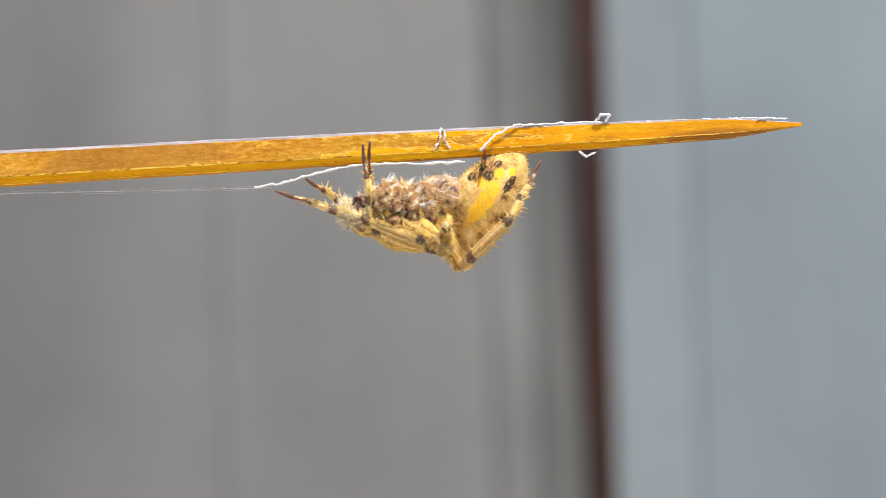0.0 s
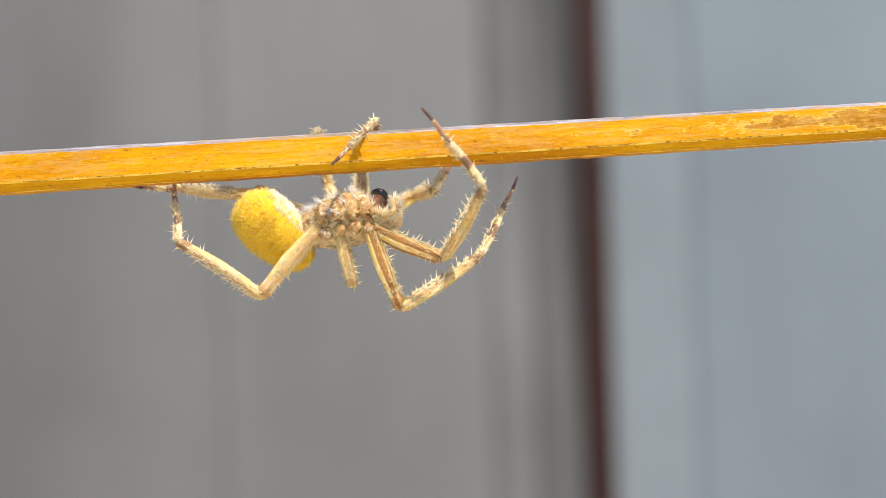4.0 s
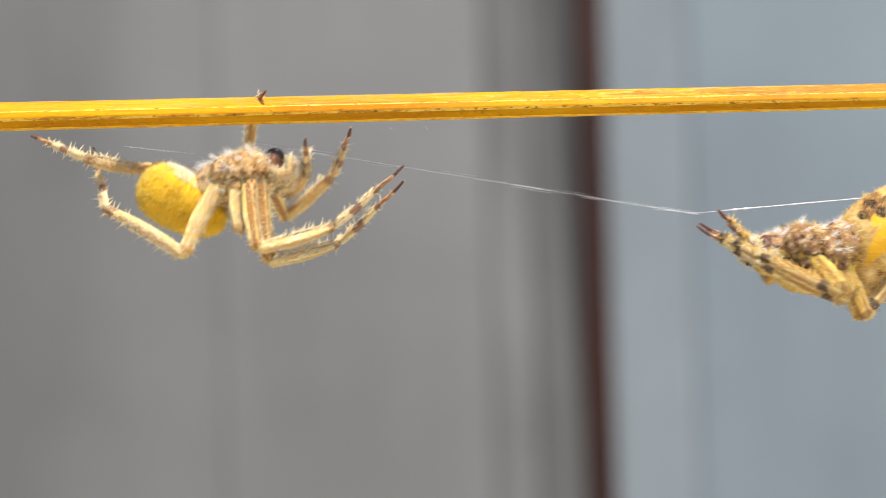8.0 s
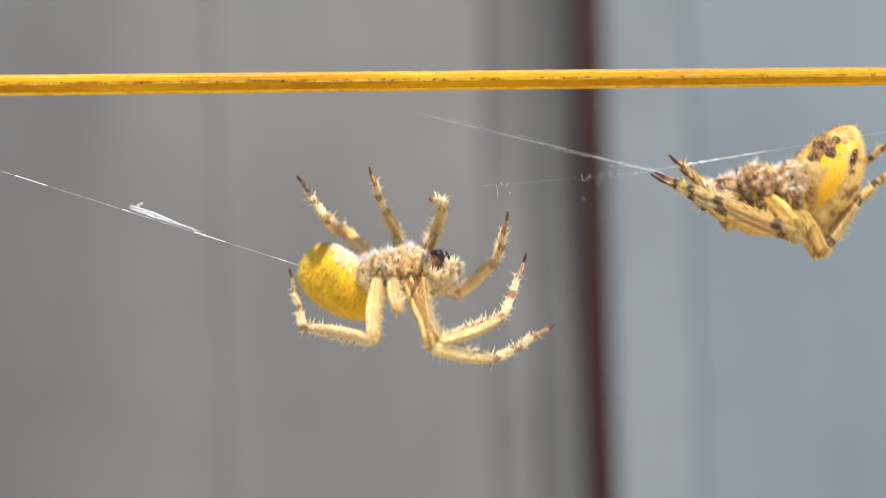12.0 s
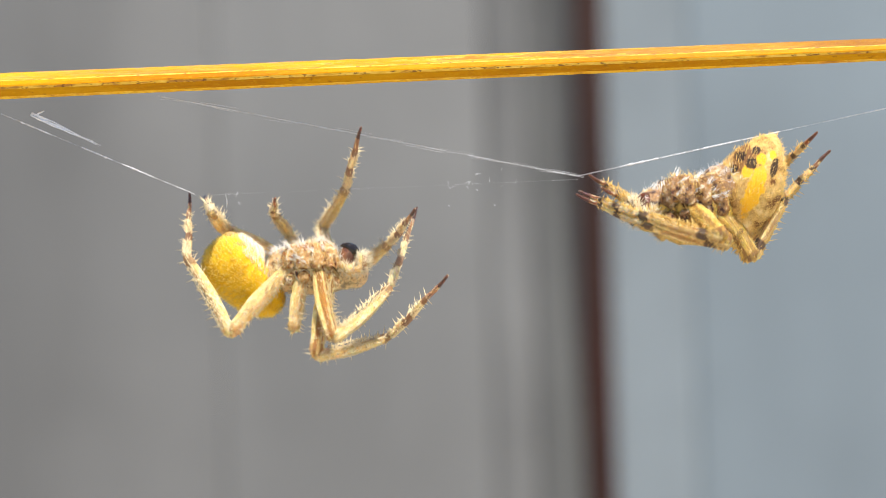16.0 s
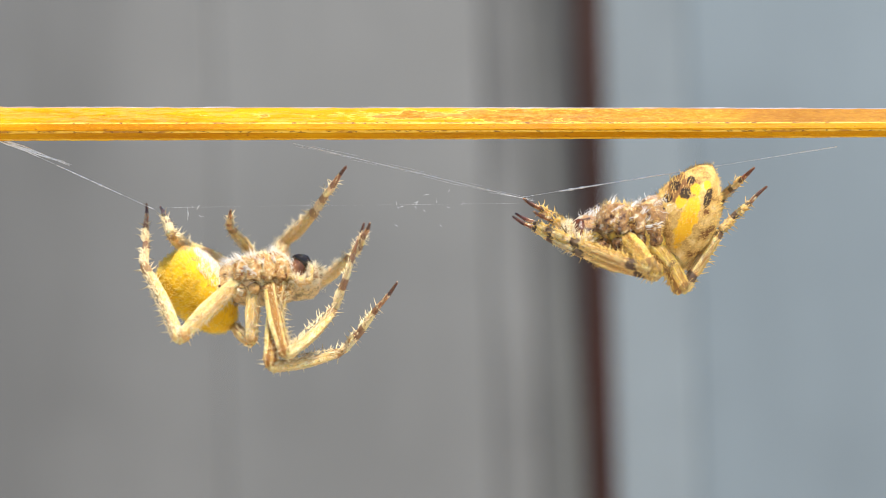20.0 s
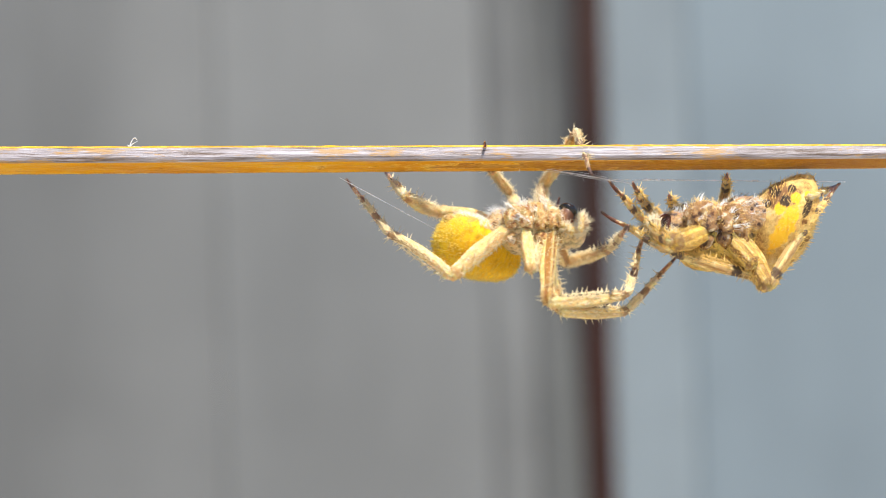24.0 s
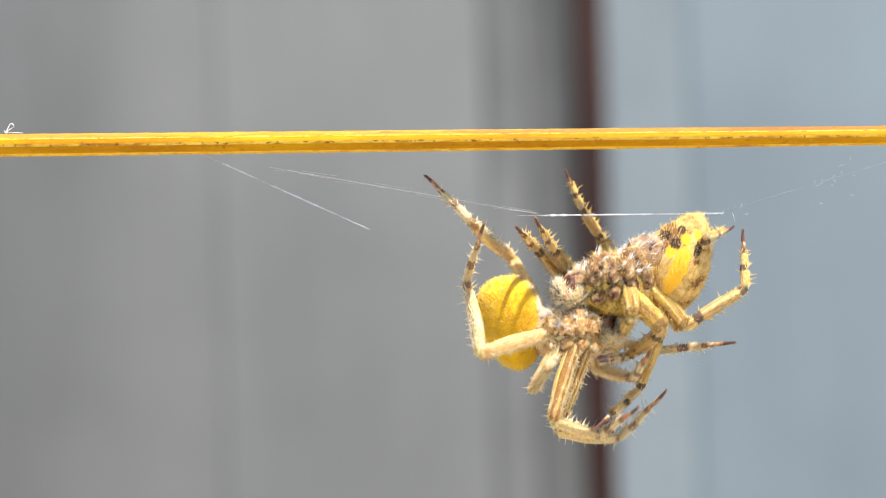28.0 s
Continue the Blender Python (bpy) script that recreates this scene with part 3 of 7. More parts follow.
YELLOW_LEGS[6.5] = (((1.9, -3.8, -9.8), (10.3, 0.8, -9.0), (17.3, 0.0, -2.3)), ((1.1, -6.4, -8.5), (8.3, -0.2, -7.3), (15.5, -1.1, -1.9)), ((-0.6, -5.8, -5.3), (-1.3, -0.6, -2.6), (-2.1, 4.3, -0.2)), ((-6.1, -6.1, -7.4), (-14.6, -4.3, -2.1), (-15.8, -1.3, 5.2)), ((4.4, 9.9, -4.9), (10.7, 5.2, 0.6), (12.1, -4.0, 3.3)), ((4.2, 10.7, -0.3), (6.3, 1.6, 2.0), (7.0, -7.3, 3.3)), ((0.2, 6.5, 4.2), (-0.2, 2.4, 8.6), (4.2, -0.9, 8.8)), ((-10.9, 0.2, 2.4), (-19.4, 5.3, 5.2), (-21.4, -2.3, 6.2)))
YELLOW_LEGS[7] = (((1.9, -2.1, -10.0), (10.5, 2.1, -9.2), (17.5, 1.1, -2.6)), ((1.3, -5.7, -8.8), (8.5, 0.4, -7.2), (15.4, -0.8, -1.6)), ((-0.3, -5.8, -5.4), (-1.2, -0.6, -2.5), (-1.8, 4.3, -0.0)), ((-5.9, -6.5, -7.4), (-14.5, -5.2, -2.0), (-15.5, -2.6, 5.4)), ((4.7, 9.4, -5.6), (10.6, 4.5, 0.2), (12.0, -4.5, 3.4)), ((4.3, 10.5, -1.9), (6.2, 1.4, 0.7), (6.6, -7.3, 3.1)), ((1.0, 6.4, 4.0), (0.0, 3.0, 8.8), (3.5, -1.3, 8.7)), ((-11.1, 0.4, 2.1), (-18.9, 6.6, 4.5), (-22.4, -0.2, 6.9)))
YELLOW_LEGS[8] = (((1.7, -6.7, -8.6), (8.3, 0.2, -7.7), (15.2, -4.6, -2.8)), ((0.9, -8.0, -7.3), (8.0, -1.8, -6.1), (15.5, -2.6, -1.2)), ((-0.6, -5.5, -5.5), (-1.4, -0.5, -2.5), (-2.4, 2.1, 2.3)), ((-5.8, -7.0, -7.0), (-13.1, -2.3, -1.5), (-14.2, 2.3, 4.9)), ((3.1, 10.6, -4.1), (8.7, 3.5, -0.8), (10.9, -5.2, 2.8)), ((3.7, 10.7, -1.7), (6.3, 1.6, -0.1), (6.6, -7.1, 2.1)), ((0.4, 7.4, 3.0), (1.6, 3.2, 7.0), (3.4, -1.9, 7.7)), ((-10.3, 5.2, 2.5), (-13.9, -4.3, 3.3), (-19.5, 0.3, 6.6)))
YELLOW_LEGS[8.5] = (((4.3, -7.7, -7.6), (13.8, -7.2, -6.2), (20.0, -2.1, -0.8)), ((4.9, -6.0, -7.5), (10.9, 1.1, -5.3), (15.2, -3.0, 1.4)), ((2.1, -4.2, -5.5), (0.6, 0.6, -2.4), (0.8, -3.8, 0.9)), ((-5.6, -10.3, -1.6), (-9.3, -2.1, 3.3), (-8.5, -2.9, 11.2)), ((4.3, 11.1, -1.1), (8.9, 2.8, 0.4), (11.5, -6.1, 3.3)), ((3.8, 10.4, 2.4), (6.1, 1.3, 4.0), (7.0, -7.7, 4.8)), ((-0.1, 6.6, 4.1), (2.2, 2.3, 7.6), (2.7, -3.1, 7.4)), ((-8.6, 7.7, 2.7), (-9.5, -2.5, 2.8), (-13.9, 3.6, 5.6)))
YELLOW_LEGS[9] = (((1.7, -8.6, -7.1), (10.3, -5.6, -4.1), (14.6, -2.1, 3.8)), ((6.8, -4.0, -7.0), (10.9, -12.6, -6.4), (18.3, -14.6, -1.7)), ((-0.4, -8.0, -2.3), (1.2, -3.7, 1.5), (2.1, -0.5, 5.8)), ((-7.4, -9.4, 0.7), (-7.9, -0.9, 6.5), (-5.2, 5.2, 10.9)), ((9.4, 8.0, -1.2), (10.7, -0.6, 3.0), (10.5, -6.9, 10.3)), ((8.2, 7.5, 0.7), (7.0, -1.8, 2.7), (4.6, -10.4, 3.9)), ((2.5, 6.2, 3.4), (1.2, 0.7, 5.2), (0.8, -4.4, 7.1)), ((-9.2, 7.7, -0.9), (-11.7, 16.6, 3.5), (-11.3, 10.7, 8.8)))
YELLOW_LEGS[9.5] = (((-0.6, -8.4, -6.9), (8.4, -9.0, -3.5), (5.8, -15.6, 3.1)), ((1.9, -9.8, -5.3), (11.4, -9.9, -4.6), (16.1, -16.1, 0.1)), ((3.7, -5.9, -2.8), (0.5, -10.5, -0.8), (4.2, -7.6, 2.1)), ((-9.5, -7.1, -2.3), (-6.0, 0.9, 3.1), (-4.2, 6.2, 8.8)), ((11.0, 4.3, 2.4), (4.7, -2.8, 4.1), (-2.0, -7.8, 8.9)), ((9.3, 4.6, 2.4), (4.4, -3.6, 2.6), (-1.7, -10.2, 3.4)), ((-2.8, 7.9, 0.6), (-0.8, 12.8, 3.4), (-4.1, 8.8, 5.2)), ((-4.3, 9.5, -5.0), (-5.5, 18.4, -0.1), (-6.9, 15.6, 7.3)))
YELLOW_LEGS[10] = (((-3.3, -8.2, -5.2), (5.4, -10.1, -1.6), (0.4, -17.2, 2.9)), ((-2.6, -9.7, -4.4), (3.6, -16.5, -1.7), (9.7, -22.8, 0.6)), ((0.1, -7.9, -2.4), (5.1, -6.2, 0.2), (1.9, -9.2, 3.5)), ((-9.8, -6.4, -2.4), (-4.5, 0.8, 2.5), (-0.0, 5.8, 6.8)), ((11.1, 4.4, 2.0), (3.1, -0.7, 3.6), (-4.7, -6.4, 3.7)), ((9.1, 5.0, 2.6), (0.8, 0.3, 3.1), (-6.7, -4.7, 3.1)), ((-5.1, 6.6, -0.7), (-5.9, 6.5, 5.2), (-8.4, 8.0, 9.9)), ((-5.3, 8.6, -5.7), (-4.0, 16.5, 0.5), (-5.3, 12.8, 7.5)))
YELLOW_LEGS[10.5] = (((-0.1, -8.8, -6.5), (8.9, -5.6, -5.4), (13.4, -6.4, 3.1)), ((4.5, -8.9, -5.3), (10.8, -1.7, -5.0), (10.9, -8.3, 1.2)), ((-0.1, -7.9, -2.5), (0.3, -2.1, -1.5), (3.4, 1.6, 1.2)), ((-7.5, -9.1, -2.3), (-12.7, -1.4, 2.0), (-13.0, 6.1, 4.7)), ((7.4, 9.0, -3.9), (10.5, 0.8, 0.2), (10.6, -8.2, 3.6)), ((1.9, 11.0, 2.0), (2.8, 2.0, 5.2), (3.9, -5.9, 9.4)), ((-3.8, 6.4, 3.1), (-5.0, 2.1, 7.1), (-4.9, -1.4, 11.3)), ((-10.7, 2.6, 3.4), (-13.5, 12.2, 5.3), (-19.2, 12.2, 10.9)))
YELLOW_LEGS[11] = (((0.7, -9.3, -6.2), (8.6, -3.8, -5.6), (16.6, -1.4, -0.8)), ((4.9, -6.7, -7.1), (11.0, -1.7, -1.8), (11.9, 6.8, 1.2)), ((-1.3, -8.1, -1.9), (-0.3, -2.8, 0.5), (-0.7, 0.6, 4.8)), ((-9.1, -7.8, 0.8), (-15.3, -1.0, 5.3), (-20.0, 3.1, 10.3)), ((5.4, 10.6, -2.4), (9.6, 2.6, 1.0), (12.0, -4.5, 7.2)), ((5.2, 10.1, -1.7), (6.4, 1.1, 1.5), (6.3, -7.5, 4.0)), ((-1.0, 6.6, 4.1), (0.1, 2.3, 8.1), (1.9, -2.0, 11.0)), ((-9.8, 6.7, 1.3), (-13.6, -2.0, 5.1), (-16.1, 5.0, 8.0)))
YELLOW_LEGS[11.5] = (((5.5, -6.6, -7.9), (10.6, 1.0, -4.9), (13.8, 7.6, 1.4)), ((3.1, -7.6, -7.3), (6.5, 1.3, -6.2), (7.5, 8.8, -1.2)), ((0.2, -7.3, -3.7), (-1.1, -1.5, -2.9), (-2.2, 3.8, -2.3)), ((-7.0, -9.5, -1.8), (-15.8, -6.2, 2.2), (-21.0, -6.8, 8.3)), ((2.0, 10.7, -3.9), (8.9, 4.5, -1.5), (15.4, -2.1, 1.3)), ((0.6, 11.1, 2.0), (6.5, 4.1, 4.9), (10.8, -3.3, 7.7)), ((-3.0, 7.2, 2.7), (-0.4, 3.7, 6.8), (0.4, -1.0, 9.5)), ((-6.4, 9.3, 3.2), (-7.1, -0.4, 6.3), (-10.5, -2.6, 13.1)))
YELLOW_LEGS[12] = (((4.4, -8.7, -6.6), (9.2, -0.5, -8.2), (14.2, 7.2, -5.2)), ((4.8, -8.0, -6.1), (9.7, 0.0, -4.2), (11.2, 6.6, 1.7)), ((1.0, -7.3, -3.4), (-0.4, -1.8, -1.5), (-2.2, 3.4, -0.8)), ((-1.0, -9.0, -6.1), (-9.3, -3.1, -5.3), (-12.2, 1.9, 0.2)), ((3.5, 11.1, -2.5), (8.6, 3.8, 1.2), (10.7, -4.5, 5.7)), ((1.2, 10.3, 4.1), (3.7, 1.4, 6.7), (3.9, -7.6, 6.9)), ((-2.1, 7.0, 3.5), (-2.4, 1.7, 6.2), (-3.0, -2.0, 10.2)), ((-7.9, 7.6, 4.1), (-7.3, -2.5, 5.3), (-11.6, 2.6, 9.6)))
YELLOW_LEGS[12.5] = (((3.3, -6.7, -8.5), (9.4, 0.4, -6.6), (13.9, 5.8, 0.1)), ((5.6, -5.9, -7.1), (9.0, 3.0, -6.0), (15.5, 3.3, 0.2)), ((1.2, -4.1, -5.9), (-0.2, 0.8, -3.0), (2.3, -4.0, -2.3)), ((-4.7, -8.6, -6.0), (-11.1, -2.4, -1.0), (-12.1, 0.1, 6.5)), ((2.4, 11.4, 0.1), (8.3, 3.9, 1.1), (13.3, -4.2, 2.5)), ((-0.9, 9.1, 5.7), (4.3, 1.0, 6.3), (6.6, -7.2, 3.6)), ((-2.9, 5.4, 4.7), (-4.0, 0.3, 7.4), (-3.3, -4.8, 5.4)), ((-8.9, 6.8, 3.6), (-8.2, -3.4, 4.4), (-10.3, 3.8, 7.0)))
YELLOW_LEGS[14.5] = (((2.1, -8.9, -6.8), (8.1, -1.6, -5.0), (11.5, 4.5, 1.7)), ((3.1, -8.7, -6.2), (6.7, -0.3, -3.4), (10.0, -0.6, 5.0)), ((0.0, -6.8, -4.4), (-0.5, -2.1, -0.8), (-1.1, 1.7, 3.2)), ((-5.3, -9.6, -4.2), (-10.2, -3.0, 1.9), (-11.2, 2.0, 8.0)), ((3.9, 11.2, -1.2), (7.6, 2.6, 1.0), (10.4, -5.5, 5.5)), ((1.5, 10.5, 3.5), (4.8, 2.2, 6.7), (7.5, -5.0, 11.5)), ((-3.8, 6.2, 3.3), (-3.6, 0.9, 6.0), (-2.1, -4.3, 6.8)), ((-9.5, 5.8, 3.6), (-8.6, -4.0, 6.3), (-10.2, 3.6, 8.3)))
YELLOW_LEGS[15] = (((1.8, -8.5, -7.2), (7.5, -1.0, -5.3), (12.9, 4.0, 1.1)), ((3.5, -8.7, -6.1), (8.0, -1.3, -2.1), (10.1, 2.6, 5.8)), ((0.2, -6.7, -4.5), (-1.0, -2.0, -1.0), (-1.3, 1.4, 3.3)), ((-5.8, -9.3, -4.3), (-10.5, -2.0, 1.1), (-10.9, 1.0, 8.5)), ((4.7, 10.9, -1.7), (8.1, 2.3, 0.7), (10.8, -5.7, 5.4)), ((1.3, 10.7, 3.0), (5.0, 2.6, 6.5), (7.9, -4.9, 10.5)), ((-3.9, 6.1, 3.4), (-3.6, 0.7, 5.7), (-1.9, -4.5, 6.7)), ((-9.8, 5.3, 3.7), (-8.3, -4.6, 5.7), (-10.2, 2.7, 8.3)))
YELLOW_LEGS[16] = (((1.0, -7.3, -8.2), (7.4, -0.2, -6.9), (13.1, -5.3, -0.8)), ((2.7, -8.6, -6.5), (7.5, -1.6, -2.1), (10.0, 2.1, 5.7)), ((-1.4, -4.5, -6.0), (-1.5, 1.0, -3.9), (-1.3, -3.3, -0.5)), ((-6.8, -7.1, -6.2), (-12.0, -1.8, 0.8), (-12.7, 3.0, 7.2)), ((3.9, 11.2, -0.2), (7.3, 2.6, 2.2), (10.0, -6.2, 5.3)), ((-0.2, 10.3, 4.0), (3.1, 2.1, 7.8), (5.0, -5.1, 13.0)), ((-3.1, 7.0, 2.8), (-4.1, 1.6, 5.0), (-3.2, -3.6, 6.4)), ((-9.4, 6.3, 3.4), (-9.2, -3.8, 5.1), (-11.4, 3.7, 6.9)))
YELLOW_LEGS[16.5] = (((2.4, -8.0, -7.7), (7.7, -0.0, -6.6), (13.6, -3.5, 0.2)), ((4.0, -8.4, -6.2), (7.7, -0.7, -1.9), (10.7, 0.9, 6.5)), ((-0.5, -4.7, -6.0), (-0.6, 0.6, -3.3), (-0.6, -3.9, -0.2)), ((-6.2, -8.0, -5.8), (-11.5, -3.0, 1.4), (-12.3, 2.1, 7.5)), ((5.4, 10.8, 0.4), (8.2, 1.9, 2.8), (10.3, -7.1, 5.6)), ((1.0, 10.2, 4.3), (3.9, 2.5, 9.2), (5.3, -4.9, 14.2)), ((-2.8, 6.8, 3.4), (-3.8, 1.4, 5.5), (-2.9, -3.8, 7.2)), ((-9.3, 6.0, 3.9), (-8.8, -4.2, 5.4), (-11.2, 3.2, 7.3)))
YELLOW_LEGS[17] = (((2.4, -8.0, -7.7), (7.7, -0.0, -6.6), (13.6, -3.5, 0.2)), ((4.0, -8.4, -6.2), (7.7, -0.7, -1.9), (10.7, 0.9, 6.5)), ((-0.5, -4.7, -6.0), (-0.6, 0.6, -3.3), (-0.6, -3.9, -0.2)), ((-6.2, -8.0, -5.8), (-11.5, -3.0, 1.4), (-12.3, 2.1, 7.5)), ((5.4, 10.8, 0.4), (8.2, 1.9, 2.8), (10.3, -7.1, 5.6)), ((1.0, 10.2, 4.3), (3.9, 2.5, 9.2), (5.3, -4.9, 14.2)), ((-2.8, 6.8, 3.4), (-3.8, 1.4, 5.5), (-2.9, -3.8, 7.2)), ((-9.3, 6.0, 3.9), (-8.8, -4.2, 5.4), (-11.2, 3.2, 7.3)))
YELLOW_LEGS[18] = (((2.4, -6.0, -9.0), (8.2, 1.4, -7.1), (13.7, -2.5, -0.1)), ((4.3, -7.5, -6.9), (7.7, -0.1, -1.8), (10.3, 3.0, 6.2)), ((-0.5, -2.1, -6.6), (-0.6, -7.2, -3.5), (-0.8, -1.9, -1.9)), ((-5.7, -7.4, -6.7), (-11.3, -2.4, 0.3), (-12.0, 0.7, 7.6)), ((4.9, 11.0, 0.5), (8.1, 2.1, 2.4), (10.5, -6.8, 5.3)), ((0.5, 10.1, 4.3), (4.2, 1.9, 7.4), (7.9, -5.1, 11.8)), ((-3.1, 6.3, 3.8), (-3.9, 0.6, 5.4), (-2.8, -4.7, 6.5)), ((-10.1, 5.1, 3.2), (-8.9, -5.0, 4.7), (-11.1, 2.2, 7.4)))
YELLOW_LEGS[19] = (((1.8, -7.9, -7.7), (9.5, -2.8, -4.9), (14.7, 3.1, 0.8)), ((3.3, -9.2, -5.5), (8.1, -1.7, -2.1), (11.7, 2.8, 4.8)), ((0.7, -6.8, -4.2), (-0.6, -1.8, -1.3), (-1.8, 2.9, 1.4)), ((-6.3, -9.8, -2.5), (-10.5, -3.8, 4.8), (-10.6, 1.6, 10.6)), ((5.5, 10.8, 0.2), (9.0, 1.8, 0.2), (11.3, -6.8, 3.9)), ((4.3, 10.4, 1.7), (6.6, 1.3, 3.5), (9.6, -6.7, 6.4)), ((-2.6, 7.1, 3.0), (-3.1, 1.7, 5.3), (-1.5, -3.1, 7.5)), ((-9.4, 4.5, 4.8), (-8.2, -5.6, 6.0), (-9.3, 1.3, 10.0)))
YELLOW_LEGS[20] = (((1.5, -7.6, -8.0), (7.4, -0.1, -7.3), (13.0, -4.1, -0.4)), ((3.0, -8.1, -6.9), (6.7, -0.1, -3.2), (9.7, -1.6, 5.2)), ((-0.7, -4.3, -6.2), (-3.3, 0.8, -4.7), (-4.0, -2.9, -0.7)), ((-6.7, -7.8, -5.6), (-11.4, -1.8, 1.1), (-12.4, 3.3, 7.2)), ((4.1, 11.2, -0.9), (8.3, 3.0, 2.1), (10.5, -5.9, 5.1)), ((0.3, 10.6, 3.4), (4.7, 2.8, 6.7), (8.2, -4.6, 10.4)), ((-2.3, 7.8, 1.8), (-4.0, 3.0, 4.8), (-3.0, -2.1, 6.4)), ((-9.0, 7.2, 2.8), (-8.6, -2.9, 4.2), (-11.2, 4.1, 6.9)))
YELLOW_LEGS[21] = (((2.8, -7.5, -8.0), (9.1, -0.6, -5.8), (13.3, 6.0, -0.0)), ((5.9, -7.1, -6.1), (9.3, 0.8, -1.9), (10.6, -2.4, 6.4)), ((0.5, -3.9, -6.2), (-1.0, 0.9, -3.0), (-0.6, -4.3, -1.4)), ((-5.0, -9.0, -5.4), (-10.2, -3.3, 1.3), (-11.0, 0.4, 8.3)), ((4.2, 11.2, -0.1), (7.5, 2.6, 2.9), (10.7, -6.1, 5.3)), ((-1.7, 9.9, 4.1), (1.0, 1.0, 6.4), (3.5, -7.1, 9.3)), ((-2.9, 6.5, 3.6), (-4.7, 1.8, 6.7), (-2.2, -3.0, 7.3)), ((-9.8, 5.9, 3.0), (-9.3, -4.1, 5.0), (-10.5, 3.1, 8.2)))
YELLOW_LEGS[21.2] = (((2.8, -7.5, -8.0), (9.1, -0.6, -5.8), (13.3, 6.0, -0.0)), ((5.9, -7.1, -6.1), (9.3, 0.8, -1.9), (10.6, -2.4, 6.4)), ((0.5, -3.9, -6.2), (-1.0, 0.9, -3.0), (-0.6, -4.3, -1.4)), ((-5.0, -9.0, -5.4), (-10.2, -3.3, 1.3), (-11.0, 0.4, 8.3)), ((4.2, 11.2, -0.1), (7.5, 2.6, 2.9), (10.7, -6.1, 5.3)), ((-1.7, 9.9, 4.1), (1.0, 1.0, 6.4), (3.5, -7.1, 9.3)), ((-2.9, 6.5, 3.6), (-4.7, 1.8, 6.7), (-2.2, -3.0, 7.3)), ((-9.8, 5.9, 3.0), (-9.3, -4.1, 5.0), (-10.5, 3.1, 8.2)))
YELLOW_LEGS[21.5] = (((2.9, -6.4, 8.3), (8.5, -0.6, 3.0), (8.0, 8.8, 5.0)), ((5.0, -6.7, 6.6), (10.3, -0.1, 2.1), (10.3, 2.0, 10.9)), ((-4.5, 2.8, 1.6), (-8.8, 6.6, 3.2), (-12.5, 7.8, 7.1)), ((-10.2, -5.2, 2.9), (-13.4, 3.0, -2.4), (-12.7, 10.0, 1.4)), ((-1.3, -7.2, -2.7), (3.6, -4.0, -10.3), (4.1, -3.9, -0.6)), ((3.0, 4.9, -8.8), (2.2, 6.3, 0.6), (-0.2, 6.0, 9.3)), ((-3.5, -3.6, -1.7), (-7.2, -5.0, -6.1), (-7.2, -4.1, -0.7)), ((-6.2, 8.1, -5.7), (-5.9, 6.0, 4.3), (-4.6, 10.9, -1.9)))
YELLOW_LEGS[23.5] = (((1.9, -8.6, -7.2), (9.2, -2.3, -6.8), (11.9, 1.4, 1.7)), ((2.2, -8.6, -6.6), (9.5, -2.5, -5.7), (11.8, 2.8, 1.2)), ((0.1, -7.3, -3.6), (0.8, -1.9, -1.4), (1.4, 1.9, 2.6)), ((-5.3, -9.0, -5.1), (-12.2, -3.6, 0.2), (-13.9, 2.3, 5.2)), ((4.0, 10.6, -3.6), (7.5, 1.7, -4.1), (10.2, -7.0, -0.7)), ((3.7, 10.8, 0.6), (5.8, 1.6, 2.0), (5.8, -7.1, 4.4)), ((-2.4, 5.2, 5.0), (-0.9, 1.6, 9.5), (2.7, -2.4, 8.2)), ((-10.0, 6.5, 1.1), (-10.9, -3.6, 2.6), (-11.5, 3.7, 5.8)))
YELLOW_LEGS[24] = (((0.9, -8.6, -7.1), (8.9, -3.2, -6.5), (11.6, 3.4, 0.1)), ((2.1, -7.2, -7.9), (9.2, -0.8, -8.2), (15.0, 3.5, -2.8)), ((-0.5, -6.9, -4.3), (0.9, -2.1, -1.1), (2.9, 1.3, 2.8)), ((-7.8, -7.6, -4.8), (-13.7, -0.3, -0.8), (-18.2, 3.2, 4.7)), ((4.4, 10.5, -3.7), (7.9, 1.7, -2.2), (8.2, -7.8, -0.1)), ((1.9, 10.0, 4.4), (4.7, 2.4, 9.5), (5.3, -5.2, 4.6)), ((-1.5, 7.2, 3.3), (-4.0, 2.5, 5.9), (-4.6, -2.6, 8.0)), ((-9.1, 7.6, 1.6), (-12.3, -2.0, 2.9), (-14.5, 5.2, 5.6)))
YELLOW_LEGS[25] = (((-1.6, -6.2, -8.1), (6.0, -0.6, -10.1), (9.7, 3.6, -2.2)), ((-0.6, -6.4, -8.4), (6.3, 0.0, -9.9), (12.7, 4.6, -5.4)), ((-2.2, -7.0, -3.9), (0.3, -2.4, -1.1), (3.1, 1.0, 2.2)), ((-8.2, -8.3, -3.0), (-12.9, 0.2, 0.3), (-18.6, 2.0, 5.6)), ((4.8, 10.2, -4.1), (6.5, 1.2, -1.1), (6.2, -8.0, 2.0)), ((1.9, 10.9, 2.2), (3.2, 1.5, 3.4), (4.8, -7.3, 4.1)), ((0.0, 6.6, 4.1), (-1.6, 1.1, 5.6), (0.4, -1.4, 10.0)), ((-4.8, 9.7, 3.9), (-7.4, -0.2, 4.7), (-7.6, 5.9, 9.8)))
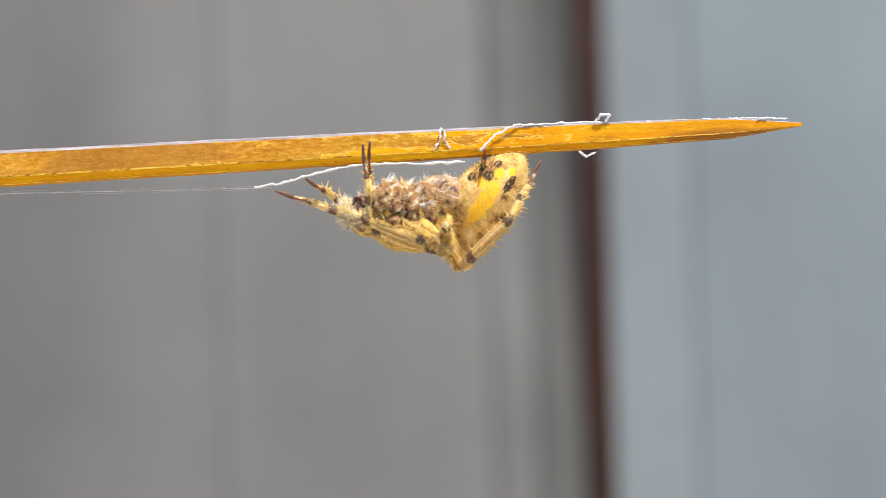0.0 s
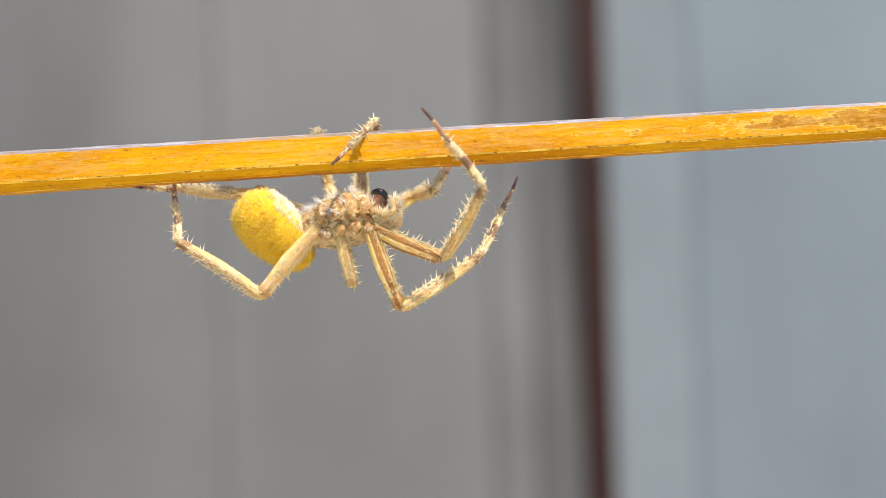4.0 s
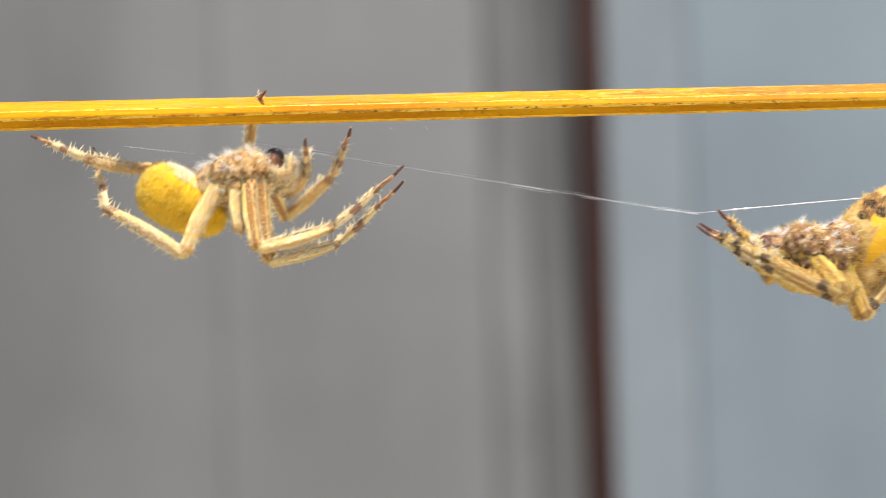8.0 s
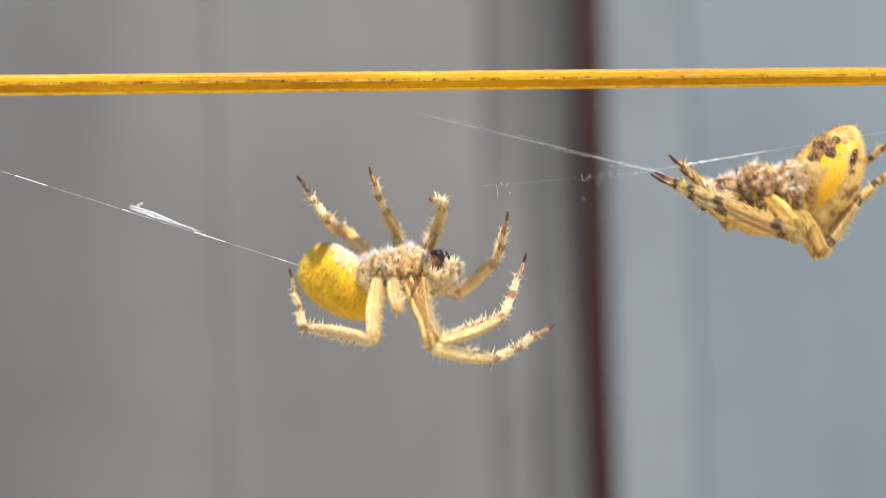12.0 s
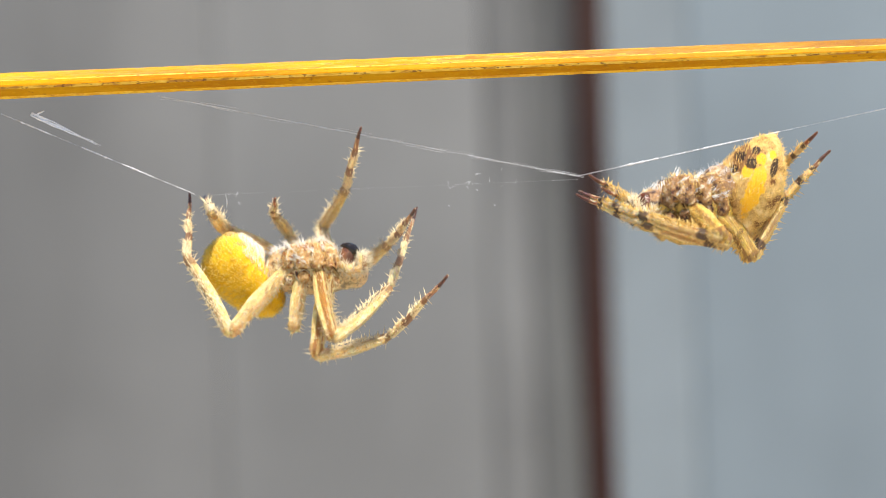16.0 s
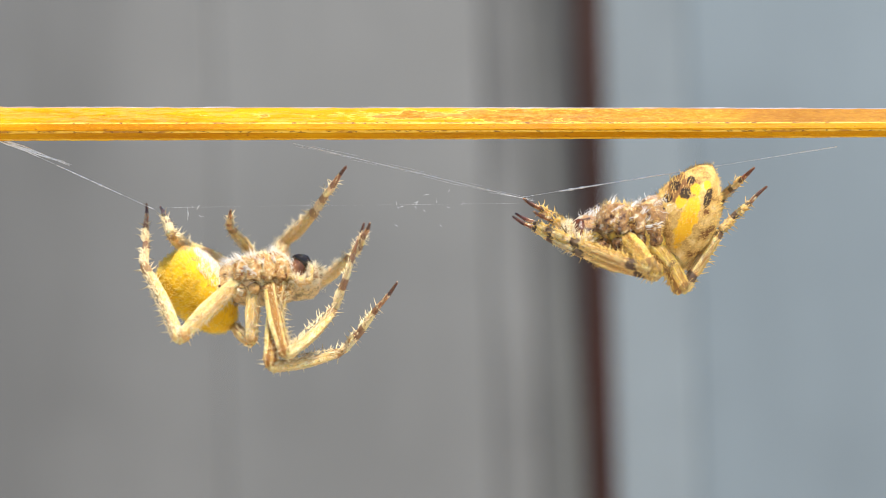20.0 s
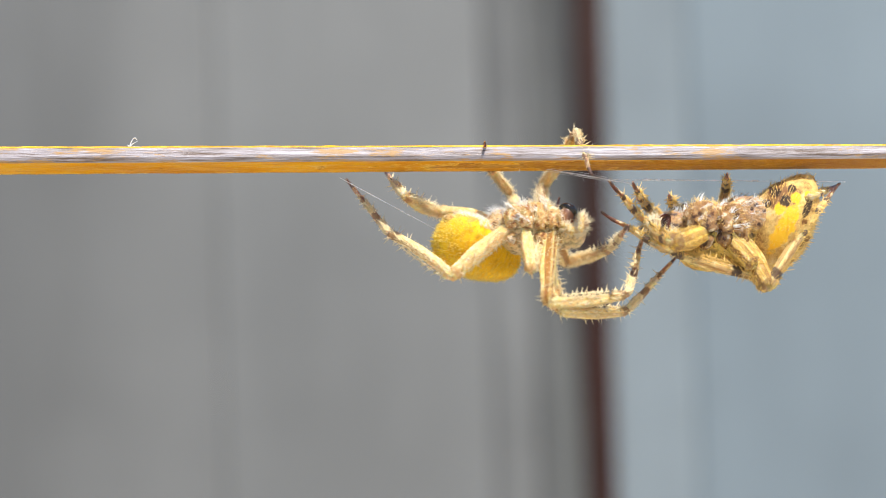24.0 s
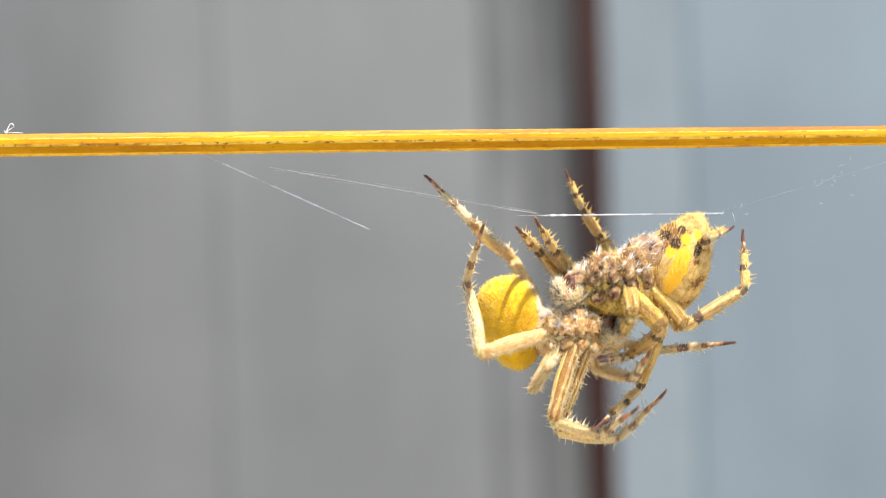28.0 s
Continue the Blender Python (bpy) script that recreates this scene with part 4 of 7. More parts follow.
YELLOW_LEGS[25.5] = (((-4.0, -5.4, -7.0), (3.9, -3.5, -12.2), (11.2, 2.7, -10.5)), ((-2.3, -6.6, -7.8), (2.5, 1.2, -10.5), (2.7, -7.8, -10.6)), ((-1.8, -6.7, -4.4), (1.3, -1.7, -3.3), (4.0, 2.9, -2.1)), ((-8.0, -8.0, -3.9), (-13.2, 0.3, -0.9), (-19.0, 2.6, 4.1)), ((5.0, 10.2, -3.8), (6.9, 0.8, -3.8), (5.6, -8.7, -2.9)), ((4.4, 10.1, -3.2), (4.6, 0.7, -1.1), (3.6, -8.1, 0.2)), ((-1.2, 5.1, 5.3), (-0.1, 1.1, 9.6), (1.7, -3.9, 8.0)), ((-7.3, 8.4, 3.8), (-10.1, -1.4, 4.2), (-9.8, 6.4, 5.8)))
YELLOW_LEGS[26] = (((-0.3, -7.1, -8.0), (8.0, -2.9, -10.7), (13.7, 2.6, -5.2)), ((0.1, -9.1, -6.2), (6.6, -3.1, -9.9), (10.9, 4.3, -7.2)), ((-1.2, -6.9, -4.3), (1.2, -2.0, -1.9), (3.5, 2.5, 0.3)), ((-7.4, -8.9, -2.9), (-9.4, -0.5, 2.5), (-10.8, -7.0, 7.0)), ((6.7, 10.1, -2.0), (6.9, 0.5, -1.3), (5.1, -9.0, -0.7)), ((4.8, 10.4, 0.6), (5.4, 1.0, -1.5), (5.4, -7.9, -0.6)), ((-0.2, 7.1, 3.5), (-3.6, 2.8, 5.7), (-5.0, -2.6, 5.8)), ((-8.2, 8.1, 2.9), (-11.1, -1.7, 2.9), (-11.9, 6.1, 4.3)))
YELLOW_LEGS[26.5] = (((-1.5, -7.4, -7.4), (7.6, -4.6, -9.2), (14.1, -2.1, -2.4)), ((1.3, -7.6, -7.7), (9.8, -3.5, -9.6), (15.1, 1.1, -3.9)), ((-0.7, -7.1, -4.0), (3.2, -3.1, -2.1), (7.4, -3.1, 1.5)), ((-8.7, -8.3, -0.2), (-11.3, 0.0, 5.1), (-11.5, -7.4, 8.2)), ((7.2, 8.9, -4.2), (9.1, 0.2, -0.8), (6.1, -8.7, 1.6)), ((6.7, 8.8, -2.5), (6.5, -0.6, -0.8), (10.6, 7.0, 1.7)), ((-1.5, 7.7, 2.4), (-3.2, 3.1, 5.8), (-3.9, -2.0, 7.7)), ((-7.6, 9.2, -0.2), (-12.5, 0.3, 0.6), (-13.8, 6.8, 5.0)))
YELLOW_LEGS[27] = (((0.6, -5.3, -9.2), (9.4, -1.8, -7.6), (15.3, 0.5, -0.3)), ((1.5, -7.2, -8.0), (8.6, -0.8, -7.4), (14.9, 2.2, -1.7)), ((-1.3, -7.2, -3.9), (2.0, -2.5, -2.2), (5.0, 1.7, -0.5)), ((-9.2, -7.8, -0.1), (-12.1, 0.8, 4.7), (-13.1, -6.0, 8.7)), ((6.9, 9.2, -4.0), (7.9, -0.2, -2.5), (6.1, -9.6, -0.7)), ((6.1, 9.6, -0.6), (5.3, 0.3, 1.4), (4.0, -8.6, 2.4)), ((-0.9, 7.7, 2.5), (-1.6, 2.2, 4.7), (-1.6, -3.0, 6.3)), ((-8.5, 8.3, 1.4), (-13.4, -0.6, 2.3), (-16.3, 6.1, 5.4)))
YELLOW_LEGS[27.5] = (((-0.1, -6.6, -8.4), (7.7, -1.5, -6.1), (12.0, 5.2, -0.6)), ((0.3, -8.2, -7.2), (6.7, -1.2, -5.7), (9.3, 5.9, -0.9)), ((-2.2, -6.5, -4.4), (0.1, -1.7, -1.8), (2.0, 2.0, 1.8)), ((-8.8, -8.1, -1.5), (-11.3, -0.5, 4.8), (-10.1, 4.9, 10.5)), ((6.2, 10.2, -2.5), (9.2, 1.0, -2.1), (18.0, 4.2, 0.2)), ((5.5, 9.2, -3.7), (7.3, -0.2, -3.8), (12.1, 7.2, -1.9)), ((2.1, 7.0, 2.6), (1.9, 1.3, 4.3), (1.7, -4.1, 5.3)), ((-5.8, 8.9, 4.5), (-11.4, 0.7, 7.0), (-15.3, 6.9, 10.0)))
YELLOW_LEGS[28] = (((-1.5, -2.7, -9.3), (5.2, 3.9, -11.1), (8.8, -3.1, -5.4)), ((-2.3, -6.4, -7.9), (2.9, 1.3, -10.4), (5.6, -6.5, -6.6)), ((-4.0, -2.4, -5.7), (-2.8, -7.5, -2.8), (-1.1, -2.4, -1.7)), ((-9.0, -7.8, -1.7), (-10.2, 0.2, 4.7), (-8.6, -5.2, 10.3)), ((4.2, 11.1, -1.6), (9.3, 3.0, -2.2), (15.0, -4.8, -0.8)), ((3.4, 9.8, -4.5), (6.2, 0.7, -4.7), (6.4, -7.7, -1.3)), ((0.7, 7.1, 3.3), (1.8, 1.4, 4.6), (2.2, -3.9, 5.8)), ((-5.4, 6.6, 7.1), (-9.9, -1.9, 10.7), (-14.3, 2.9, 15.3)))

BROWN_LEGS = {}  # knee, ankle and foot of every leg in mm, in the body's own space
BROWN_LEGS[0] = (((-3.5, 4.9, -3.2), (4.0, 2.6, -0.9), (12.1, 3.8, 1.5)), ((-4.3, 4.7, -3.9), (3.0, 2.2, -1.9), (4.0, 3.0, 6.1)), ((-4.3, 2.0, -3.4), (-4.0, 6.0, -1.6), (-4.6, 1.9, -0.4)), ((-5.7, 1.8, -5.5), (-10.1, 5.0, -0.7), (-12.9, 3.9, 4.7)), ((1.3, -8.6, -0.8), (5.5, -1.6, 0.3), (9.1, 5.7, 2.6)), ((1.8, -8.6, -1.4), (3.4, -0.8, -1.0), (3.4, 2.4, 6.4)), ((-3.5, -5.1, -2.5), (-2.4, -1.5, -0.4), (-1.8, 2.5, 1.1)), ((-6.4, -5.0, -3.6), (-7.3, -1.2, 2.5), (-7.6, 4.1, 5.7)))
BROWN_LEGS[3.5] = (((-3.5, 4.9, -3.2), (4.0, 2.6, -0.9), (12.1, 3.8, 1.5)), ((-4.3, 4.7, -3.9), (3.0, 2.2, -1.9), (4.0, 3.0, 6.1)), ((-4.3, 2.0, -3.4), (-4.0, 6.0, -1.6), (-4.6, 1.9, -0.4)), ((-5.7, 1.8, -5.5), (-10.1, 5.0, -0.7), (-12.9, 3.9, 4.7)), ((1.3, -8.6, -0.8), (5.5, -1.6, 0.3), (9.1, 5.7, 2.6)), ((1.8, -8.6, -1.4), (3.4, -0.8, -1.0), (3.4, 2.4, 6.4)), ((-3.5, -5.1, -2.5), (-2.4, -1.5, -0.4), (-1.8, 2.5, 1.1)), ((-6.4, -5.0, -3.6), (-7.3, -1.2, 2.5), (-7.6, 4.1, 5.7)))
BROWN_LEGS[6.5] = (((-2.3, 5.6, -4.2), (5.5, 4.8, -1.7), (10.8, -1.1, 1.5)), ((-1.2, 7.7, -3.5), (5.7, 4.6, -0.9), (10.5, -1.4, 1.8)), ((-4.0, 2.7, -3.6), (-3.5, -0.9, -1.1), (-1.9, 3.1, -1.7)), ((-5.2, 2.5, -5.8), (-9.2, 0.6, -0.0), (-13.4, 1.9, 4.3)), ((0.2, -8.3, -1.6), (5.5, -2.5, 0.9), (10.1, 4.4, 3.0)), ((1.4, -8.2, -2.8), (4.5, -1.5, 0.0), (9.2, 5.0, 1.8)), ((-4.5, -1.2, -3.0), (-3.9, -4.7, -0.5), (-2.2, -1.5, 1.7)), ((-7.5, -3.0, -3.3), (-10.0, -2.1, 3.4), (-11.8, 3.2, 6.0)))
BROWN_LEGS[20] = (((-2.3, 5.6, -4.2), (5.5, 4.8, -1.7), (10.8, -1.1, 1.5)), ((-1.2, 7.7, -3.5), (5.7, 4.6, -0.9), (10.5, -1.4, 1.8)), ((-4.0, 2.7, -3.6), (-3.5, -0.9, -1.1), (-1.9, 3.1, -1.7)), ((-5.2, 2.5, -5.8), (-9.2, 0.6, -0.0), (-13.4, 1.9, 4.3)), ((0.2, -8.3, -1.6), (5.5, -2.5, 0.9), (10.1, 4.4, 3.0)), ((1.4, -8.2, -2.8), (4.5, -1.5, 0.0), (9.2, 5.0, 1.8)), ((-4.5, -1.2, -3.0), (-3.9, -4.7, -0.5), (-2.2, -1.5, 1.7)), ((-7.5, -3.0, -3.3), (-10.0, -2.1, 3.4), (-11.8, 3.2, 6.0)))
BROWN_LEGS[21] = (((-2.3, 5.6, -4.2), (5.5, 4.8, -1.7), (10.8, -1.1, 1.5)), ((-1.2, 7.7, -3.5), (5.7, 4.6, -0.9), (10.5, -1.4, 1.8)), ((-4.0, 2.7, -3.6), (-3.5, -0.9, -1.1), (-1.9, 3.1, -1.7)), ((-5.2, 2.5, -5.8), (-9.2, 0.6, -0.0), (-13.4, 1.9, 4.3)), ((0.2, -8.3, -1.6), (5.5, -2.5, 0.9), (10.1, 4.4, 3.0)), ((1.4, -8.2, -2.8), (4.5, -1.5, 0.0), (9.2, 5.0, 1.8)), ((-4.5, -1.2, -3.0), (-3.9, -4.7, -0.5), (-2.2, -1.5, 1.7)), ((-7.5, -3.0, -3.3), (-10.0, -2.1, 3.4), (-11.8, 3.2, 6.0)))
BROWN_LEGS[21.5] = (((-2.2, 5.9, -4.0), (5.1, 2.9, -1.7), (10.8, 7.6, 2.6)), ((-1.4, 7.4, -3.8), (3.9, 1.8, -1.7), (8.2, -4.1, 1.9)), ((-4.4, 4.2, -2.3), (-3.6, 0.9, 0.5), (-3.3, -3.3, 1.2)), ((-7.0, 2.6, -4.2), (-10.0, -0.8, 1.4), (-13.6, 0.8, 6.1)), ((-0.5, -7.8, -2.5), (3.7, -1.0, -0.5), (6.1, 6.7, 2.4)), ((0.0, -8.5, -1.9), (3.9, -1.9, 0.1), (6.0, 5.7, 2.0)), ((-5.1, -3.6, 0.9), (-4.5, -0.1, 3.4), (-4.8, -3.9, 5.2)), ((-8.3, -1.4, -1.6), (-9.8, -5.8, 4.0), (-11.4, -0.6, 6.8)))
BROWN_LEGS[23.5] = (((-3.9, 2.9, -3.9), (4.2, 1.8, -2.7), (10.3, -4.1, -1.8)), ((4.7, 7.2, -2.0), (6.6, -0.3, -0.1), (10.8, 5.9, 3.1)), ((-3.6, 4.6, -3.0), (-2.2, 0.8, -1.4), (-1.7, -3.3, -0.2)), ((-4.9, 4.5, -5.3), (-8.9, 1.8, 0.1), (-11.7, 3.1, 5.5)), ((3.1, -8.5, -1.3), (6.5, -1.7, 1.9), (8.7, 6.4, 3.3)), ((0.9, -8.8, 0.3), (3.8, -1.6, 2.1), (5.5, 6.4, 2.6)), ((-2.2, -5.5, 2.8), (-1.6, -1.6, 4.7), (-0.8, 2.4, 6.1)), ((-8.1, -3.7, -0.9), (-8.7, 1.7, 3.9), (-12.7, -2.4, 6.1)))
BROWN_LEGS[24] = (((-3.8, 3.2, -4.0), (4.2, 4.3, -2.4), (10.5, -0.3, 1.0)), ((4.8, 7.2, -1.6), (6.3, -0.3, 0.5), (10.8, 5.7, 3.7)), ((-3.4, 4.6, -3.2), (-2.4, 0.6, -1.6), (-0.4, 4.3, -0.7)), ((-4.9, 4.5, -5.3), (-8.5, 2.6, 0.7), (-12.1, 0.8, 5.3)), ((2.3, -8.7, 0.4), (6.2, -1.6, 2.2), (8.7, 6.4, 3.7)), ((0.2, -8.7, 0.5), (3.4, -1.7, 2.4), (5.2, 6.2, 2.8)), ((-2.4, -5.4, 2.7), (-1.7, -1.5, 4.4), (-0.8, 2.6, 5.4)), ((-8.2, -3.6, -0.1), (-8.6, 2.6, 3.6), (-12.6, -1.7, 5.3)))
BROWN_LEGS[25] = (((-3.6, 3.0, -4.3), (3.8, 6.6, -3.8), (6.6, -0.8, -0.7)), ((4.7, 7.5, -0.8), (6.7, -0.1, 0.4), (11.2, 6.2, 3.1)), ((-3.8, 2.7, -3.9), (-1.4, 5.9, -2.0), (-1.2, 1.8, -0.9)), ((-5.1, 3.9, -5.4), (-9.2, 1.3, 0.1), (-11.9, 0.2, 5.5)), ((2.5, -8.7, 0.2), (6.6, -1.7, 2.1), (9.2, 6.3, 3.3)), ((1.4, -8.8, 0.3), (3.6, -1.3, 2.2), (4.4, 6.7, 2.6)), ((-1.7, -5.7, 2.7), (-1.0, -1.6, 4.2), (-0.1, 2.5, 5.0)), ((-7.7, -4.7, 0.1), (-8.7, 1.4, 3.8), (-12.1, -3.4, 5.5)))
BROWN_LEGS[25.5] = (((-3.6, 2.9, -4.4), (1.5, 8.4, -7.8), (5.9, 1.2, -7.6)), ((-4.1, 3.1, -5.0), (2.1, 5.9, -9.2), (6.7, -0.5, -11.0)), ((-3.7, 2.6, -4.0), (-0.4, 5.4, -3.1), (-0.1, 1.3, -1.9)), ((-5.6, 2.6, -5.5), (-11.5, 1.3, -1.5), (-12.9, 0.3, 4.4)), ((2.3, -8.7, -0.1), (6.2, -1.5, 0.7), (9.6, 5.9, 3.2)), ((1.7, -8.6, 1.1), (4.8, -1.3, 1.8), (7.9, 5.9, 4.1)), ((-1.9, -4.9, 3.4), (-1.6, -0.8, 4.8), (-1.3, 3.5, 5.4)), ((-8.3, -3.3, -0.4), (-8.7, 3.0, 3.2), (-12.7, -1.6, 4.5)))
BROWN_LEGS[26] = (((-3.2, 2.9, -4.8), (-1.5, -3.3, -10.1), (4.2, 3.0, -9.4)), ((-1.5, 6.1, -5.2), (-0.0, 1.7, -11.7), (3.6, 2.2, -19.0)), ((-2.7, 5.2, -3.1), (-1.4, 1.2, -2.0), (-1.1, -3.0, -1.3)), ((-5.8, 2.6, -5.4), (-11.9, 4.4, -2.0), (-12.5, 2.2, 3.8)), ((2.1, -8.6, 0.6), (5.8, -1.6, 2.7), (7.7, 6.5, 4.8)), ((2.7, -8.2, 1.8), (7.0, -1.5, 2.1), (9.3, 6.1, 4.1)), ((-1.2, -5.2, 3.3), (-1.4, -1.1, 4.7), (-1.2, 3.1, 5.6)), ((-8.4, -0.5, -0.4), (-11.4, -5.6, 3.7), (-12.6, 0.4, 3.9)))
BROWN_LEGS[26.5] = (((-3.3, 2.9, -4.7), (2.2, 4.3, -10.6), (6.6, -1.1, -15.5)), ((-4.3, 3.2, -4.6), (-3.1, -2.2, -10.3), (1.4, 1.8, -15.7)), ((-0.8, 5.6, -3.4), (-0.2, 2.2, -6.0), (2.6, -1.1, -6.4)), ((-5.6, 3.5, -5.3), (-12.0, 1.8, -2.2), (-13.4, -0.9, 3.1)), ((3.4, -8.5, -1.2), (7.5, -2.4, 2.4), (9.8, 4.9, 6.3)), ((2.7, -8.5, -0.7), (6.6, -2.5, 2.9), (7.8, 4.7, 6.5)), ((-2.1, -5.8, 2.3), (-2.2, -1.8, 4.1), (-2.3, 2.2, 5.6)), ((-8.4, -0.6, -0.7), (-12.0, -5.9, 2.6), (-12.1, 0.2, 3.2)))
BROWN_LEGS[27] = (((-3.7, 2.9, -4.2), (-0.0, 2.8, -11.6), (4.2, -1.1, -17.9)), ((-4.0, 3.7, -4.8), (-0.3, -2.7, -7.7), (3.0, 4.7, -7.5)), ((1.0, 4.1, -4.2), (1.0, -0.2, -5.3), (2.1, 3.9, -4.7)), ((-5.8, 2.6, -5.3), (-11.8, -0.5, -2.6), (-11.1, 2.4, 2.8)), ((4.4, -8.1, -1.5), (8.1, -1.2, 1.1), (10.8, 5.3, 5.8)), ((4.0, -7.9, -0.4), (7.2, -1.0, 1.9), (8.7, 5.8, 6.1)), ((0.3, -5.7, 2.7), (-0.6, -1.5, 3.5), (-1.1, 2.5, 4.9)), ((-8.3, -0.1, -0.1), (-10.6, -6.3, 2.9), (-11.1, -0.2, 3.0)))
BROWN_LEGS[27.5] = (((-3.4, 2.9, -4.5), (-1.5, -1.9, -11.0), (4.3, 2.4, -15.6)), ((-3.2, 4.9, -4.9), (-0.4, -2.3, -6.9), (3.8, 4.6, -6.4)), ((0.4, 4.9, -3.9), (0.9, 0.7, -5.0), (0.8, -3.5, -4.5)), ((-5.7, 2.7, -5.5), (-11.9, 0.3, -2.6), (-12.9, -1.8, 3.1)), ((4.9, -8.1, -0.4), (8.1, -0.9, 2.2), (10.3, 6.8, 5.1)), ((4.2, -7.8, 0.1), (6.6, -0.6, 2.5), (8.3, 6.9, 5.3)), ((-0.6, -5.9, 2.6), (0.9, -2.7, 5.2), (1.1, 0.7, 7.8)), ((-8.3, -3.0, -0.1), (-7.9, 3.9, 2.2), (-11.7, -0.9, 3.2)))
BROWN_LEGS[28] = (((-3.2, 3.0, -4.8), (-0.3, -1.3, -11.3), (5.4, 4.8, -13.2)), ((-2.8, 5.1, -5.1), (0.1, -1.8, -7.9), (3.8, 5.5, -7.0)), ((-0.1, 5.5, -3.5), (0.7, 1.5, -5.3), (1.1, -2.7, -4.9)), ((-5.1, 2.8, -5.8), (-11.8, 1.7, -3.3), (-13.2, -0.5, 2.3)), ((4.1, -8.3, 0.4), (6.9, -1.6, 4.3), (9.0, 6.3, 6.8)), ((3.4, -8.1, 1.2), (5.3, -0.9, 3.9), (7.1, 6.4, 7.2)), ((-0.2, -5.1, 3.5), (1.5, -3.8, 7.3), (2.4, -3.7, 11.5)), ((-8.4, -2.8, -0.4), (-8.6, 3.9, 2.3), (-12.4, -0.9, 2.7)))

YELLOW_LENGTHS = ((9.79, 9.62, 9.68), (9.35, 9.57, 9.02), (6.38, 5.94, 5.5), (9.46, 10.23, 7.97), (9.79, 9.62, 9.68), (9.35, 9.57, 9.02), (6.38, 5.94, 5.5), (9.46, 10.23, 7.97))
BROWN_LENGTHS = ((7.04, 8.25, 8.53), (6.82, 7.97, 8.14), (4.84, 4.4, 4.29), (6.49, 7.26, 6.16), (7.04, 8.25, 8.53), (6.82, 7.97, 8.14), (4.84, 4.4, 4.29), (6.49, 7.26, 6.16))

def hang(x, z, tilt, turn, roll):
    """Pose of a spider: place in the picture's plane, tilt in it, turn about the upright, roll about its length."""
    return Matrix.Translation(HUB + Vector((x, 0, z)) * MM) @ Matrix.Rotation(radians(-tilt), 4, "Y") @ Matrix.Rotation(radians(turn), 4, "Z") @ Matrix.Rotation(radians(roll), 4, "X")


def belly(x, y, z, tilt, turn=0):
    return Matrix.Translation(Vector((x, y, z)) * MM) @ Matrix.Rotation(radians(turn), 4, "Z") @ Matrix.Rotation(radians(-tilt), 4, "Y")


def rod(x, z, slope, roll):
    return Matrix.Translation(HUB + Vector((x, 0, z)) * MM) @ Matrix.Rotation(radians(-slope), 4, "Y") @ Matrix.Rotation(radians(roll), 4, "X")


def strand(share, x0, z0, x1, z1):
    """Pose of a short silk piece whose middle lies at that share of the way between the line's ends."""
    a, b = Vector((x0, 0.3, z0)) * MM, Vector((x1, 0.3, z1)) * MM
    return Matrix.Translation(HUB + a.lerp(b, share)) @ Vector((1, 0, 0)).rotation_difference(b - a).to_matrix().to_4x4()


